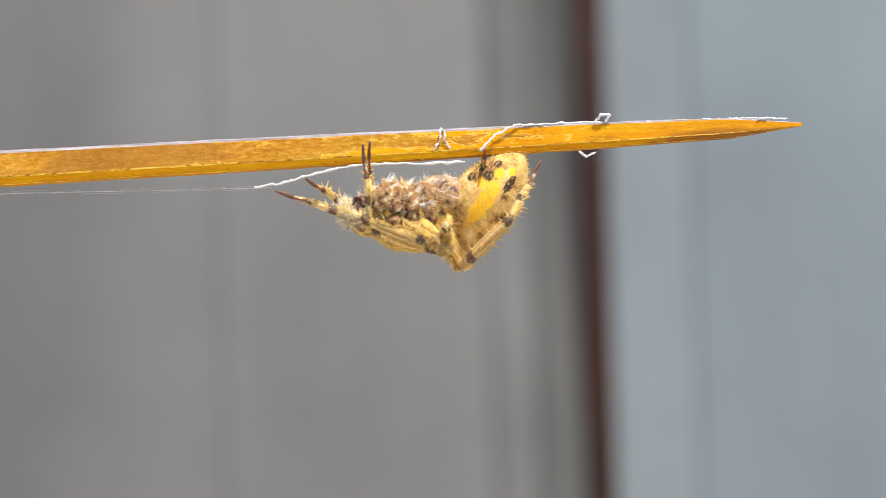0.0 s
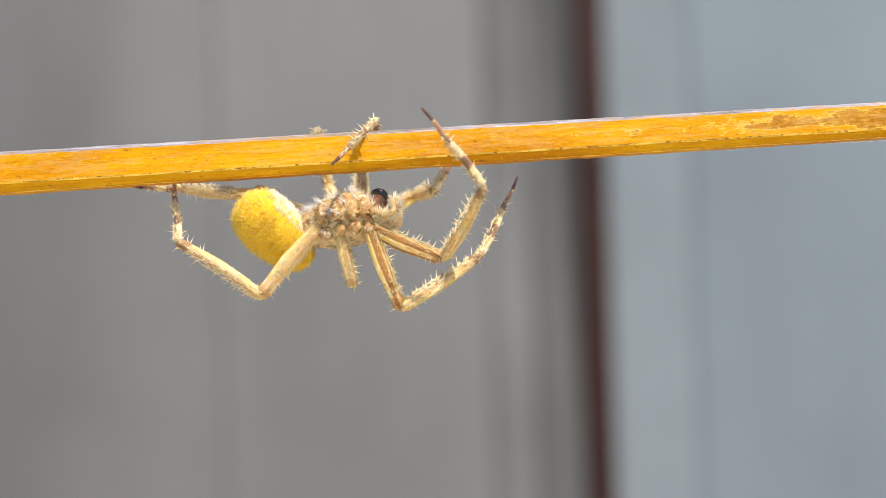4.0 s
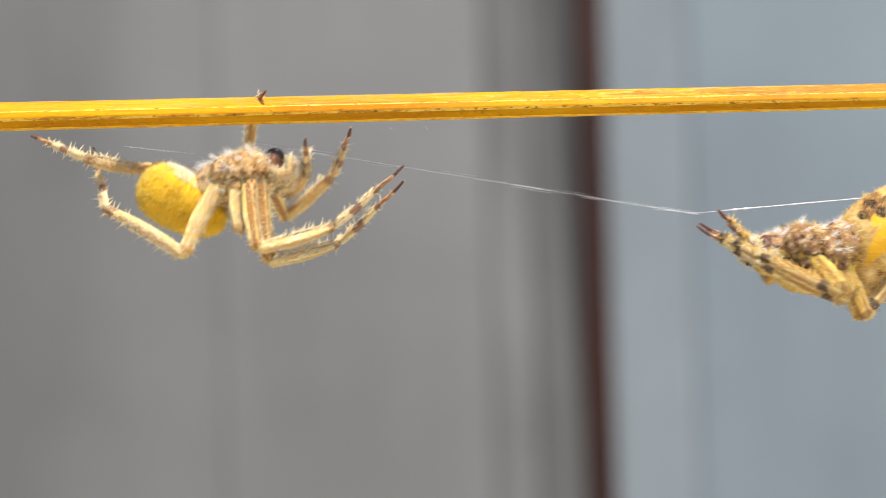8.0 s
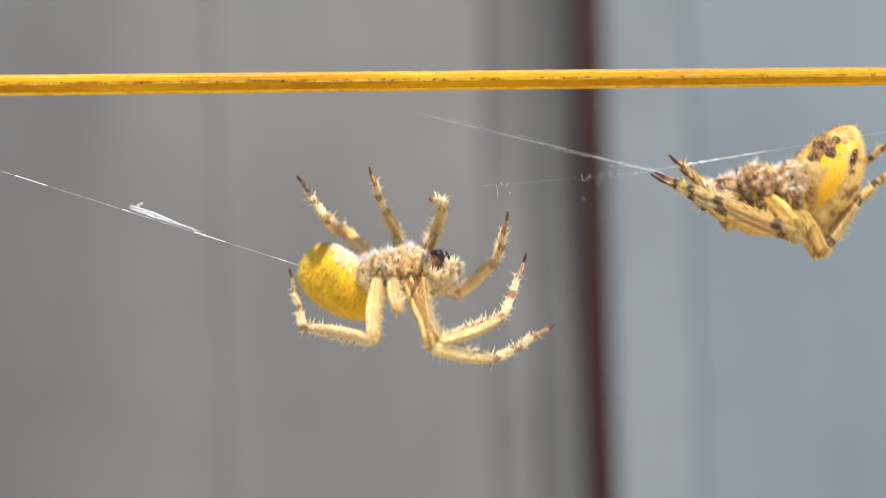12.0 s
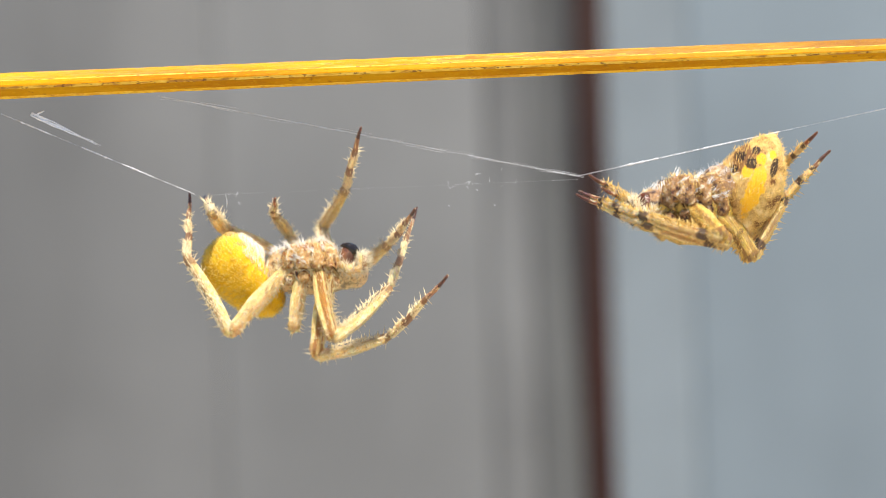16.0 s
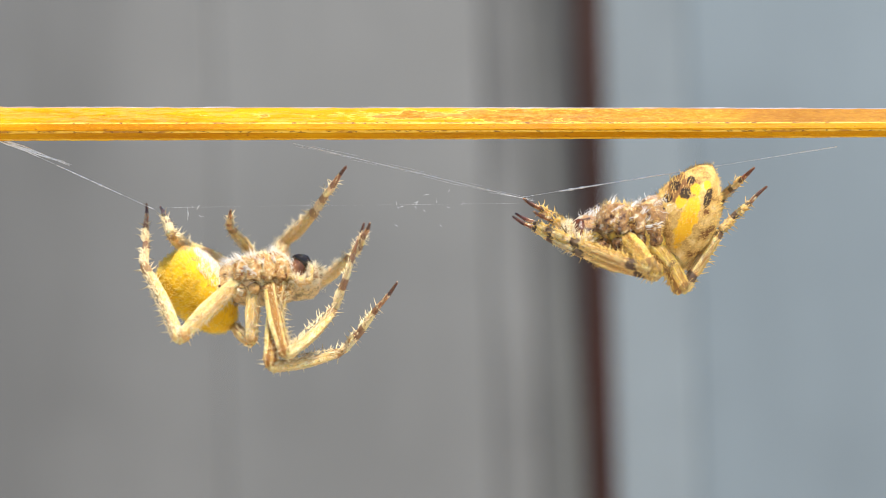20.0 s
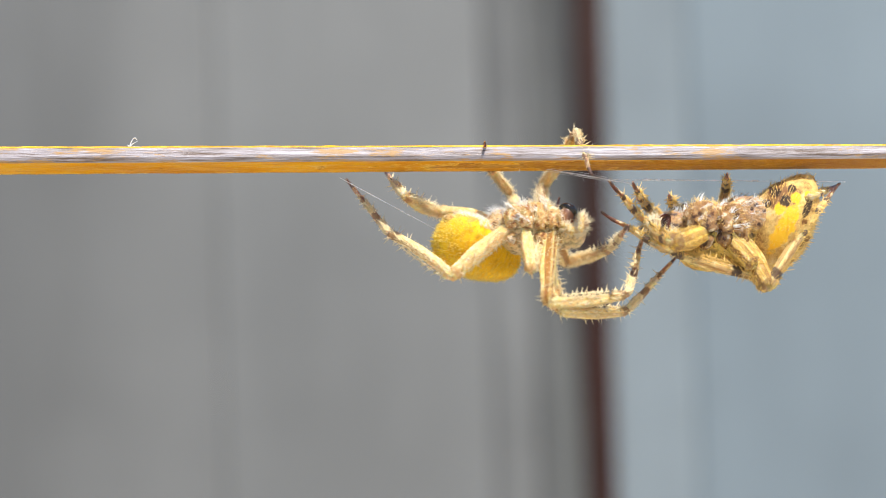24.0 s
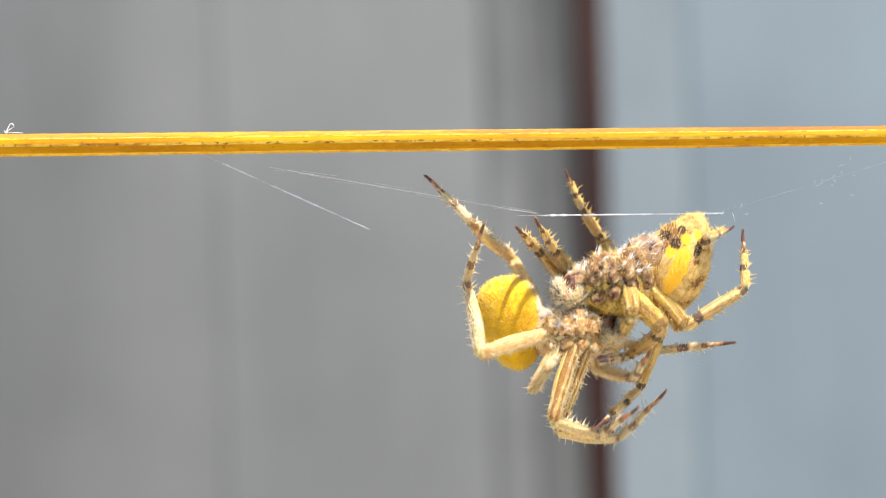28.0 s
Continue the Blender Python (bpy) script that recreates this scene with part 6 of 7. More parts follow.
    # the yellow spider: body, abdomen, legs
    walk(yellow, [
        (0, hang(-125.62, 0.60, 10, 0, 0)),
        (2, hang(-106.37, 3.35, 10, 0, 0)),
        (2.5, hang(-81.62, -6.00, 10, 0, 0)),
        (2.8, hang(-55.94, -6.27, 10, 0, 0)),
        (3, hang(-37.02, -5.61, 10, 0, 0)),
        (3.1, hang(-31.52, -5.72, 10, 0, 0)),
        (3.3, hang(-19.91, -2.69, 10, 0, 0)),
        (3.5, hang(-11.66, -0.66, 10, 0, 0)),
        (4, hang(-9.29, 3.08, 10, 0, 0)),
        (4.5, hang(-7.37, 1.26, 10, 0, 0)),
        (6.5, hang(-5.61, 2.81, 8, 0, 0)),
        (7, hang(-2.97, 4.62, 8, 0, 0)),
        (7.3, hang(-5.06, 3.58, 8, 0, 0)),
        (7.7, hang(-14.41, 8.86, 8, 0, 0)),
        (8, hang(-19.47, 7.09, 8, 5, 0)),
        (8.5, hang(-29.64, -1.59, 10, 5, 0)),
        (9, hang(-24.42, 1.43, 8, 25, 0)),
        (9.5, hang(-22.77, 6.38, 5, 50, 0)),
        (10, hang(-21.12, 6.38, 5, 60, 0)),
        (10.5, hang(-9.57, -11.49, 5, 15, 0)),
        (11, hang(-7.09, -9.02, 8, 5, 0)),
        (11.5, hang(-5.17, -7.92, 0, -20, 0)),
        (12, hang(-3.79, -2.25, 0, -10, 0)),
        (12.5, hang(-12.32, 8.58, 5, -10, 0)),
        (14.5, hang(-15.62, -0.77, 3, 0, 0)),
        (15, hang(-16.72, 0.60, 3, 0, 0)),
        (15.5, hang(-13.42, 1.49, 3, 0, 0)),
        (16, hang(-12.60, -1.59, 0, 0, 0)),
        (16.5, hang(-10.39, -5.45, 0, 0, 0)),
        (17, hang(-12.87, -2.42, 0, 0, 0)),
        (17.5, hang(-13.14, 4.46, 0, 0, 0)),
        (18, hang(-15.62, 4.07, 0, 0, 0)),
        (18.5, hang(-14.63, -1.16, 6, 0, 0)),
        (19, hang(-13.97, 5.28, 12, 0, 0)),
        (19.5, hang(-14.74, -1.32, 4, 0, 0)),
        (20, hang(-17.27, -2.69, 0, 0, 0)),
        (20.5, hang(-18.48, 3.74, 0, 0, 0)),
        (21, hang(-16.17, 2.53, 0, 0, 0)),
        (21.3, hang(-14.52, 2.25, -4, 5, 35)),
        (21.5, hang(-13.97, -0.77, -8, 10, 70)),
        (22.2, hang(-9.57, 0.06, -3, 5, 35)),
        (23.5, hang(-2.15, 3.63, 0, 0, 0)),
        (24, hang(8.58, 2.25, 0, 0, 0)),
        (24.4, hang(9.96, 1.98, 0, 0, 0)),
        (24.7, hang(11.05, 4.18, 0, 0, 0)),
        (25, hang(10.51, 0.60, 0, 0, 0)),
        (25.5, hang(12.43, 4.46, 0, 5, 0)),
        (26, hang(11.88, 2.81, -15, 7, 0)),
        (26.5, hang(14.08, 0.33, -15, 7, 0)),
        (27, hang(14.36, 0.06, -15, 7, 0)),
        (27.5, hang(13.26, -2.97, -5, 5, 0)),
        (28, hang(12.43, -7.92, 0, 0, 0)),
    ])
    walk(yellow_abdomen, [
        (0, belly(-7.39, 0.00, 0.19, -55)),
        (2, belly(-7.39, 0.00, 0.19, -55)),
        (2.5, belly(-7.39, 0.00, 0.19, -55)),
        (2.8, belly(-7.39, 0.00, 0.19, -55)),
        (3, belly(-7.39, 0.00, 0.19, -55)),
        (3.1, belly(-7.39, 0.00, 0.19, -55)),
        (3.3, belly(-7.39, 0.00, 0.19, -55)),
        (3.5, belly(-7.39, 0.00, 0.19, -55)),
        (4, belly(-7.39, 0.00, 0.19, -55)),
        (4.5, belly(-7.39, 0.00, 0.19, -55)),
        (6.5, belly(-7.41, 0.00, 0.21, -53)),
        (7, belly(-7.47, 0.00, 0.22, -53)),
        (7.3, belly(-7.42, 0.00, 0.15, -53)),
        (7.7, belly(-7.34, 0.00, -0.08, -50)),
        (8, belly(-6.40, 0.56, -1.48, -38)),
        (8.5, belly(-5.38, 0.47, -2.12, -18)),
        (9, belly(-5.98, -3.07, -2.09, -20)),
        (9.5, belly(-5.24, -1.48, -4.46, -5)),
        (10, belly(-5.17, -1.47, -4.55, -5)),
        (10.5, belly(-6.49, -1.91, -1.94, -15)),
        (11, belly(-6.15, 0.54, -1.63, -16)),
        (11.5, belly(-6.32, -3.09, -0.22, -50)),
        (12, belly(-6.85, 1.24, -1.06, -35)),
        (12.5, belly(-6.74, 1.77, -0.99, -35)),
        (14.5, belly(-5.98, 0.00, -0.51, -43)),
        (15, belly(-5.93, 0.00, -0.63, -43)),
        (15.5, belly(-6.09, 0.00, -0.67, -43)),
        (16, belly(-6.87, 0.00, -0.93, -45)),
        (16.5, belly(-6.77, 0.00, -0.93, -45)),
        (17, belly(-6.44, 0.00, -0.94, -45)),
        (17.5, belly(-6.44, 0.00, -0.99, -45)),
        (18, belly(-6.49, 0.00, -1.43, -42)),
        (18.5, belly(-6.45, 0.00, -0.32, -44)),
        (19, belly(-5.73, 0.00, 0.04, -44)),
        (19.5, belly(-6.89, 0.00, -0.73, -49)),
        (20, belly(-6.71, 0.00, -1.27, -48)),
        (20.5, belly(-6.49, 0.00, -1.38, -48)),
        (21, belly(-6.05, 0.00, -1.10, -45)),
        (21.3, belly(-4.48, 1.03, 0.78, -46)),
        (21.5, belly(-6.12, -0.60, 3.42, -47)),
        (22.2, belly(-6.05, 0.57, -0.11, -37)),
        (23.5, belly(-5.66, 0.00, -1.70, -15)),
        (24, belly(-5.50, 0.00, -2.20, -20, 25)),
        (24.4, belly(-5.50, 0.00, -2.37, -22, 30)),
        (24.7, belly(-5.33, 0.00, -1.70, -26, 35)),
        (25, belly(-5.67, 0.00, -0.44, -32, 38)),
        (25.5, belly(-6.30, 0.55, -0.60, -42, 40)),
        (26, belly(-5.44, 0.67, -0.79, -35, 42)),
        (26.5, belly(-5.04, 0.62, -1.65, -35, 42)),
        (27, belly(-5.38, 0.66, -1.45, -40, 42)),
        (27.5, belly(-5.33, 0.47, -0.08, -55, 35)),
        (28, belly(-5.88, 0.00, 1.04, -75, 25)),
    ])
    move_legs(yellow_limbs, YELLOW_LEGS)
    # the brown spider: body, abdomen, legs
    walk(brown, [
        (0, hang(-3.69, 3.79, -1, 180, 0)),
        (0.5, hang(0.94, 2.64, -1, 180, 0)),
        (1, hang(2.53, 2.42, -1, 180, 0)),
        (1.5, hang(5.88, 1.16, -1, 180, 0)),
        (1.8, hang(11.38, 5.33, -1, 180, 0)),
        (2, hang(19.30, 6.54, -1, 180, 0)),
        (2.1, hang(22.16, 3.79, -1, 180, 0)),
        (2.4, hang(25.91, -0.17, -1, 180, 0)),
        (2.7, hang(47.69, -0.88, -1, 180, 0)),
        (3, hang(72.38, -1.59, -1, 180, 0)),
        (3.5, hang(91.63, 2.25, -1, 180, 0)),
        (4.5, hang(94.38, 3.35, -1, 180, 0)),
        (6.5, hang(60.83, 0.06, -5, 180, 0)),
        (7, hang(56.98, -0.60, -5, 180, 0)),
        (7.3, hang(51.15, -3.25, -5, 180, 0)),
        (7.5, hang(49.88, 1.16, -5, 180, 0)),
        (8, hang(35.53, -0.33, -6, 180, 0)),
        (8.5, hang(28.21, -1.71, -6, 180, 0)),
        (9, hang(36.91, -0.33, -6, 180, 0)),
        (9.5, hang(39.27, 5.17, -6, 180, 0)),
        (10, hang(41.97, 4.90, -6, 180, 0)),
        (10.5, hang(41.74, -7.48, -6, 180, 0)),
        (11, hang(38.28, -3.63, -6, 180, 0)),
        (11.5, hang(37.56, -1.59, -6, 180, 0)),
        (12, hang(31.13, 5.33, -3, 180, 0)),
        (12.5, hang(25.36, 12.60, -1, 180, 0)),
        (14.5, hang(18.64, 6.16, 2, 180, 0)),
        (15, hang(17.82, 7.37, 2, 180, 0)),
        (15.5, hang(22.61, 8.86, 2, 180, 0)),
        (16, hang(23.98, 4.46, 3, 180, 0)),
        (16.5, hang(23.71, 1.81, 3, 180, 0)),
        (17, hang(23.71, 4.46, 3, 180, 0)),
        (17.5, hang(21.73, 10.18, 3, 180, 0)),
        (18, hang(20.41, 9.96, 3, 180, 0)),
        (18.5, hang(20.62, 4.01, 3, 180, 0)),
        (19, hang(22.05, 13.80, 1, 180, 0)),
        (19.5, hang(19.86, 3.58, 0, 180, 0)),
        (20, hang(17.66, 1.71, 0, 180, 0)),
        (20.5, hang(16.94, 8.09, -1, 180, 0)),
        (21, hang(19.41, 7.75, -4, 180, 0)),
        (21.5, hang(20.13, 6.11, -8, 180, 0)),
        (23.5, hang(20.68, 3.79, -4, 180, 0)),
        (24, hang(25.91, 1.87, -4, 180, 0)),
        (24.5, hang(23.87, 2.92, -4, 180, 0)),
        (25, hang(23.54, 2.64, -3, 180, 0)),
        (25.5, hang(21.50, 4.18, -2, 180, 0)),
        (26, hang(20.13, 4.18, 1, 180, 0)),
        (26.5, hang(20.68, 3.90, 5, 180, 0)),
        (27, hang(19.58, 4.90, 5, 180, 0)),
        (27.5, hang(18.04, 2.92, 8, 180, 0)),
        (28, hang(16.83, -2.81, 11, 180, 0)),
    ])
    walk(brown_abdomen, [
        (0, belly(-8.13, -0.00, 0.69, -56)),
        (0.5, belly(-8.07, -0.00, 0.75, -56)),
        (1, belly(-8.13, -0.00, 0.69, -56)),
        (1.5, belly(-7.96, -0.00, 0.69, -56)),
        (1.8, belly(-7.96, -0.00, 0.69, -56)),
        (2, belly(-8.13, -0.00, 0.69, -56)),
        (2.1, belly(-7.96, -0.00, 0.69, -56)),
        (2.4, belly(-7.96, -0.00, 0.69, -56)),
        (2.7, belly(-7.96, -0.00, 0.69, -56)),
        (3, belly(-7.96, -0.00, 0.69, -56)),
        (3.5, belly(-7.96, -0.00, 0.69, -56)),
        (4.5, belly(-7.96, -0.00, 0.69, -56)),
        (6.5, belly(-6.50, -0.00, 1.40, -67)),
        (7, belly(-6.47, -0.00, 1.78, -67)),
        (7.3, belly(-6.46, -0.00, 1.94, -67)),
        (7.5, belly(-6.47, -0.00, 1.78, -67)),
        (8, belly(-6.44, -0.00, 1.89, -68)),
        (8.5, belly(-6.33, -0.00, 1.88, -68)),
        (9, belly(-6.33, -0.00, 1.88, -68)),
        (9.5, belly(-6.33, -0.00, 1.88, -68)),
        (10, belly(-6.33, -0.00, 1.88, -68)),
        (10.5, belly(-6.33, -0.00, 1.88, -68)),
        (11, belly(-6.33, -0.00, 1.88, -68)),
        (11.5, belly(-6.33, -0.00, 1.88, -68)),
        (12, belly(-6.25, -0.00, 1.54, -68)),
        (12.5, belly(-6.30, -0.00, 1.32, -67)),
        (14.5, belly(-6.03, -0.00, 0.84, -66)),
        (15, belly(-6.08, -0.00, 0.89, -66)),
        (15.5, belly(-6.08, -0.00, 0.89, -66)),
        (16, belly(-6.10, -0.00, 0.78, -65)),
        (16.5, belly(-6.10, -0.00, 0.78, -65)),
        (17, belly(-6.26, -0.00, 0.77, -65)),
        (17.5, belly(-6.15, -0.00, 0.67, -65)),
        (18, belly(-6.26, -0.00, 0.77, -65)),
        (18.5, belly(-6.26, -0.00, 0.77, -65)),
        (19, belly(-6.18, -0.00, 0.88, -66)),
        (19.5, belly(-6.21, -0.00, 1.04, -67)),
        (20, belly(-6.05, -0.00, 0.99, -67)),
        (20.5, belly(-6.03, -0.00, 1.15, -68)),
        (21, belly(-6.03, -0.00, 1.25, -68)),
        (21.5, belly(-7.45, -0.00, 1.49, -66)),
        (23.5, belly(-6.94, -0.00, 0.82, -64)),
        (24, belly(-6.96, -0.00, 0.54, -64)),
        (24.5, belly(-6.97, -0.00, 0.49, -64)),
        (25, belly(-6.18, -0.00, 0.82, -65)),
        (25.5, belly(-6.76, -0.00, 0.04, -64)),
        (26, belly(-6.49, -0.00, -0.24, -61)),
        (26.5, belly(-6.56, -0.00, 0.03, -55)),
        (27, belly(-5.72, -0.00, -0.22, -57)),
        (27.5, belly(-5.82, -0.00, 0.04, -56)),
        (28, belly(-5.96, -0.00, -0.39, -55)),
    ])
    move_legs(brown_limbs, BROWN_LEGS)
    for piece, part_of_way in foot_pieces:
        walk(piece, [
            (0, strand(part_of_way, -26.69, 8.75, -4.63, 9.97)),
            (0.5, strand(part_of_way, -26.69, 7.81, -4.63, 9.03)),
            (1, strand(part_of_way, -26.69, 7.70, -4.63, 8.92)),
            (1.5, strand(part_of_way, -26.69, 6.61, -4.63, 7.64)),
            (1.8, strand(part_of_way, -26.69, 10.31, -4.63, 11.34)),
            (2, strand(part_of_way, -26.69, 10.51, -4.63, 11.74)),
            (2.4, strand(part_of_way, -26.69, 3.57, -4.63, 4.58)),
            (2.7, strand(part_of_way, -26.69, 1.52, -4.63, 2.59)),
            (3, strand(part_of_way, -26.69, 0.68, -4.63, 1.96)),
            (3.3, strand(part_of_way, -26.69, 2.92, -4.63, 4.38)),
            (3.6, strand(part_of_way, -26.69, 4.89, -4.63, 6.18)),
            (4, strand(part_of_way, -26.69, 8.33, -4.63, 9.65)),
            (4.5, strand(part_of_way, -26.69, 6.51, -4.63, 7.83)),
            (6.5, strand(part_of_way, -22.28, 8.76, -0.22, 9.97)),
            (7, strand(part_of_way, -21.17, 10.75, 0.88, 11.90)),
            (7.3, strand(part_of_way, -20.51, 9.90, 1.54, 10.46)),
            (7.7, strand(part_of_way, -19.63, 13.87, 2.43, 14.21)),
            (8, strand(part_of_way, -18.97, 13.48, 3.09, 14.00)),
            (8.5, strand(part_of_way, -17.87, 11.19, 4.19, 11.33)),
            (9, strand(part_of_way, -16.76, 10.53, 5.29, 10.68)),
            (9.5, strand(part_of_way, -15.66, 12.81, 6.40, 13.40)),
            (10, strand(part_of_way, -12.24, 10.72, 9.81, 11.13)),
            (10.3, strand(part_of_way, -10.15, 8.03, 11.91, 8.32)),
            (10.5, strand(part_of_way, 5.29, -5.73, 27.35, -4.08)),
            (11, strand(part_of_way, 2.54, -2.70, 27.35, -0.22)),
            (11.5, strand(part_of_way, -0.77, 0.33, 27.07, 2.26)),
            (12, strand(part_of_way, 3.64, 6.12, 20.18, 7.50)),
            (12.5, strand(part_of_way, 3.09, 13.84, 15.00, 15.05)),
            (14.5, strand(part_of_way, -26.69, 6.78, 8.77, 8.33)),
            (15, strand(part_of_way, -27.90, 8.22, 8.33, 9.70)),
            (15.5, strand(part_of_way, -24.48, 9.15, 12.46, 10.97)),
            (16, strand(part_of_way, -24.76, 5.18, 13.12, 6.78)),
            (16.5, strand(part_of_way, -23.93, 0.88, 13.29, 4.19)),
            (17, strand(part_of_way, -25.03, 4.47, 13.29, 6.40)),
            (17.5, strand(part_of_way, -25.31, 11.36, 11.36, 12.63)),
            (18, strand(part_of_way, -26.69, 11.08, 10.26, 13.29)),
            (18.5, strand(part_of_way, -26.69, 6.23, 10.53, 7.50)),
            (19, strand(part_of_way, -26.14, 13.01, 11.36, 15.49)),
            (19.5, strand(part_of_way, -26.69, 5.57, 9.43, 5.84)),
            (20, strand(part_of_way, -28.34, 4.03, 7.50, 4.47)),
            (20.5, strand(part_of_way, -30.00, 10.26, 6.40, 10.42)),
            (21, strand(part_of_way, -26.69, 10.42, 9.43, 10.81)),
            (21.5, strand(part_of_way, -21.17, 11.46, 0.88, 11.73)),
            (23.5, strand(part_of_way, 2.54, 11.03, 10.81, 11.22)),
            (24, strand(part_of_way, 6.56, 8.80, 15.60, 8.85)),
            (24.4, strand(part_of_way, 9.81, 8.86, 19.41, 8.90)),
            (24.7, strand(part_of_way, 12.24, 11.36, 22.28, 11.59)),
            (25, strand(part_of_way, 14.67, 8.66, 25.14, 8.80)),
            (25.5, strand(part_of_way, 18.69, 11.36, 29.94, 11.56)),
            (26, strand(part_of_way, 22.77, 11.78, 34.68, 11.95)),
            (26.5, strand(part_of_way, 26.80, 11.11, 39.48, 11.26)),
            (27, strand(part_of_way, 27.96, 11.48, 40.25, 11.56)),
            (27.2, strand(part_of_way, 28.45, 11.87, 40.58, 11.97)),
            (27.5, strand(part_of_way, 27.07, 9.15, 39.48, 11.52)),
            (28, strand(part_of_way, 26.52, 3.47, 42.79, 8.33)),
        ])
    for piece, part_of_way in bridge_pieces:
        walk(piece, [
            (0, strand(part_of_way, -59.77, 5.02, -17.31, 5.96)),
            (1, strand(part_of_way, -54.26, 3.64, -10.70, 4.91)),
            (2, strand(part_of_way, -39.92, 7.50, 4.74, 9.15)),
            (2.7, strand(part_of_way, -15.66, -1.60, 34.85, 1.38)),
            (3, strand(part_of_way, -12.35, -0.50, 56.02, 2.70)),
            (4, strand(part_of_way, 11.91, 9.15, 72.56, 11.91)),
            (4.5, strand(part_of_way, 11.91, 7.22, 72.56, 10.26)),
            (6.5, strand(part_of_way, 0.33, 6.12, 45.55, -0.22)),
            (7, strand(part_of_way, 0.88, 7.50, 44.99, 0.88)),
            (7.5, strand(part_of_way, -9.04, 11.08, 39.09, 4.91)),
            (8, strand(part_of_way, -17.87, 10.26, 24.32, 3.47)),
            (8.5, strand(part_of_way, -16.76, 7.61, 17.70, 2.15)),
            (9, strand(part_of_way, 3.09, 7.50, 26.14, 3.09)),
            (9.5, strand(part_of_way, 14.67, 11.19, 28.62, 8.88)),
            (10, strand(part_of_way, 17.42, 10.26, 31.32, 8.49)),
            (10.5, strand(part_of_way, -2.98, 3.36, 31.10, -3.69)),
            (11, strand(part_of_way, -7.39, 7.77, 27.62, 0.06)),
            (11.5, strand(part_of_way, -1.87, 8.88, 27.07, 2.15)),
            (12, strand(part_of_way, -1.32, 13.01, 20.29, 7.66)),
            (12.5, strand(part_of_way, -6.84, 20.18, 15.00, 15.05)),
            (14.5, strand(part_of_way, -12.35, 13.01, 8.77, 8.71)),
            (15, strand(part_of_way, -17.31, 14.94, 8.33, 9.98)),
            (15.5, strand(part_of_way, -16.76, 16.05, 12.46, 11.19)),
            (16, strand(part_of_way, -27.24, 14.83, 13.12, 7.11)),
            (16.5, strand(part_of_way, -29.44, 13.29, 13.29, 4.47)),
            (17, strand(part_of_way, -32.20, 15.66, 13.29, 6.78)),
            (17.5, strand(part_of_way, -21.17, 19.35, 11.36, 12.85)),
            (18, strand(part_of_way, -10.15, 17.81, 10.26, 13.67)),
            (18.5, strand(part_of_way, -10.15, 13.01, 10.53, 7.77)),
            (19, strand(part_of_way, -10.15, 20.02, 11.36, 16.05)),
            (19.5, strand(part_of_way, -10.15, 11.36, 9.43, 6.12)),
            (20, strand(part_of_way, -13.18, 9.98, 7.50, 5.02)),
            (20.5, strand(part_of_way, -7.39, 13.84, 6.40, 10.81)),
            (21, strand(part_of_way, 0.88, 13.29, 9.43, 11.19)),
            (21.5, strand(part_of_way, 5.29, 11.78, 10.53, 11.84)),
            (23.5, strand(part_of_way, 2.54, 9.32, 10.81, 8.33)),
            (24, strand(part_of_way, 11.91, 7.50, 16.60, 6.67)),
            (25, strand(part_of_way, 9.15, 8.33, 15.33, 7.50)),
            (26, strand(part_of_way, 9.70, 9.87, 13.56, 8.60)),
            (27, strand(part_of_way, 4.74, 11.33, 8.88, 11.36)),
            (27.5, strand(part_of_way, -12.35, 9.98, 8.05, 6.95)),
            (28, strand(part_of_way, -15.66, 7.77, 8.05, 3.64)),
        ])
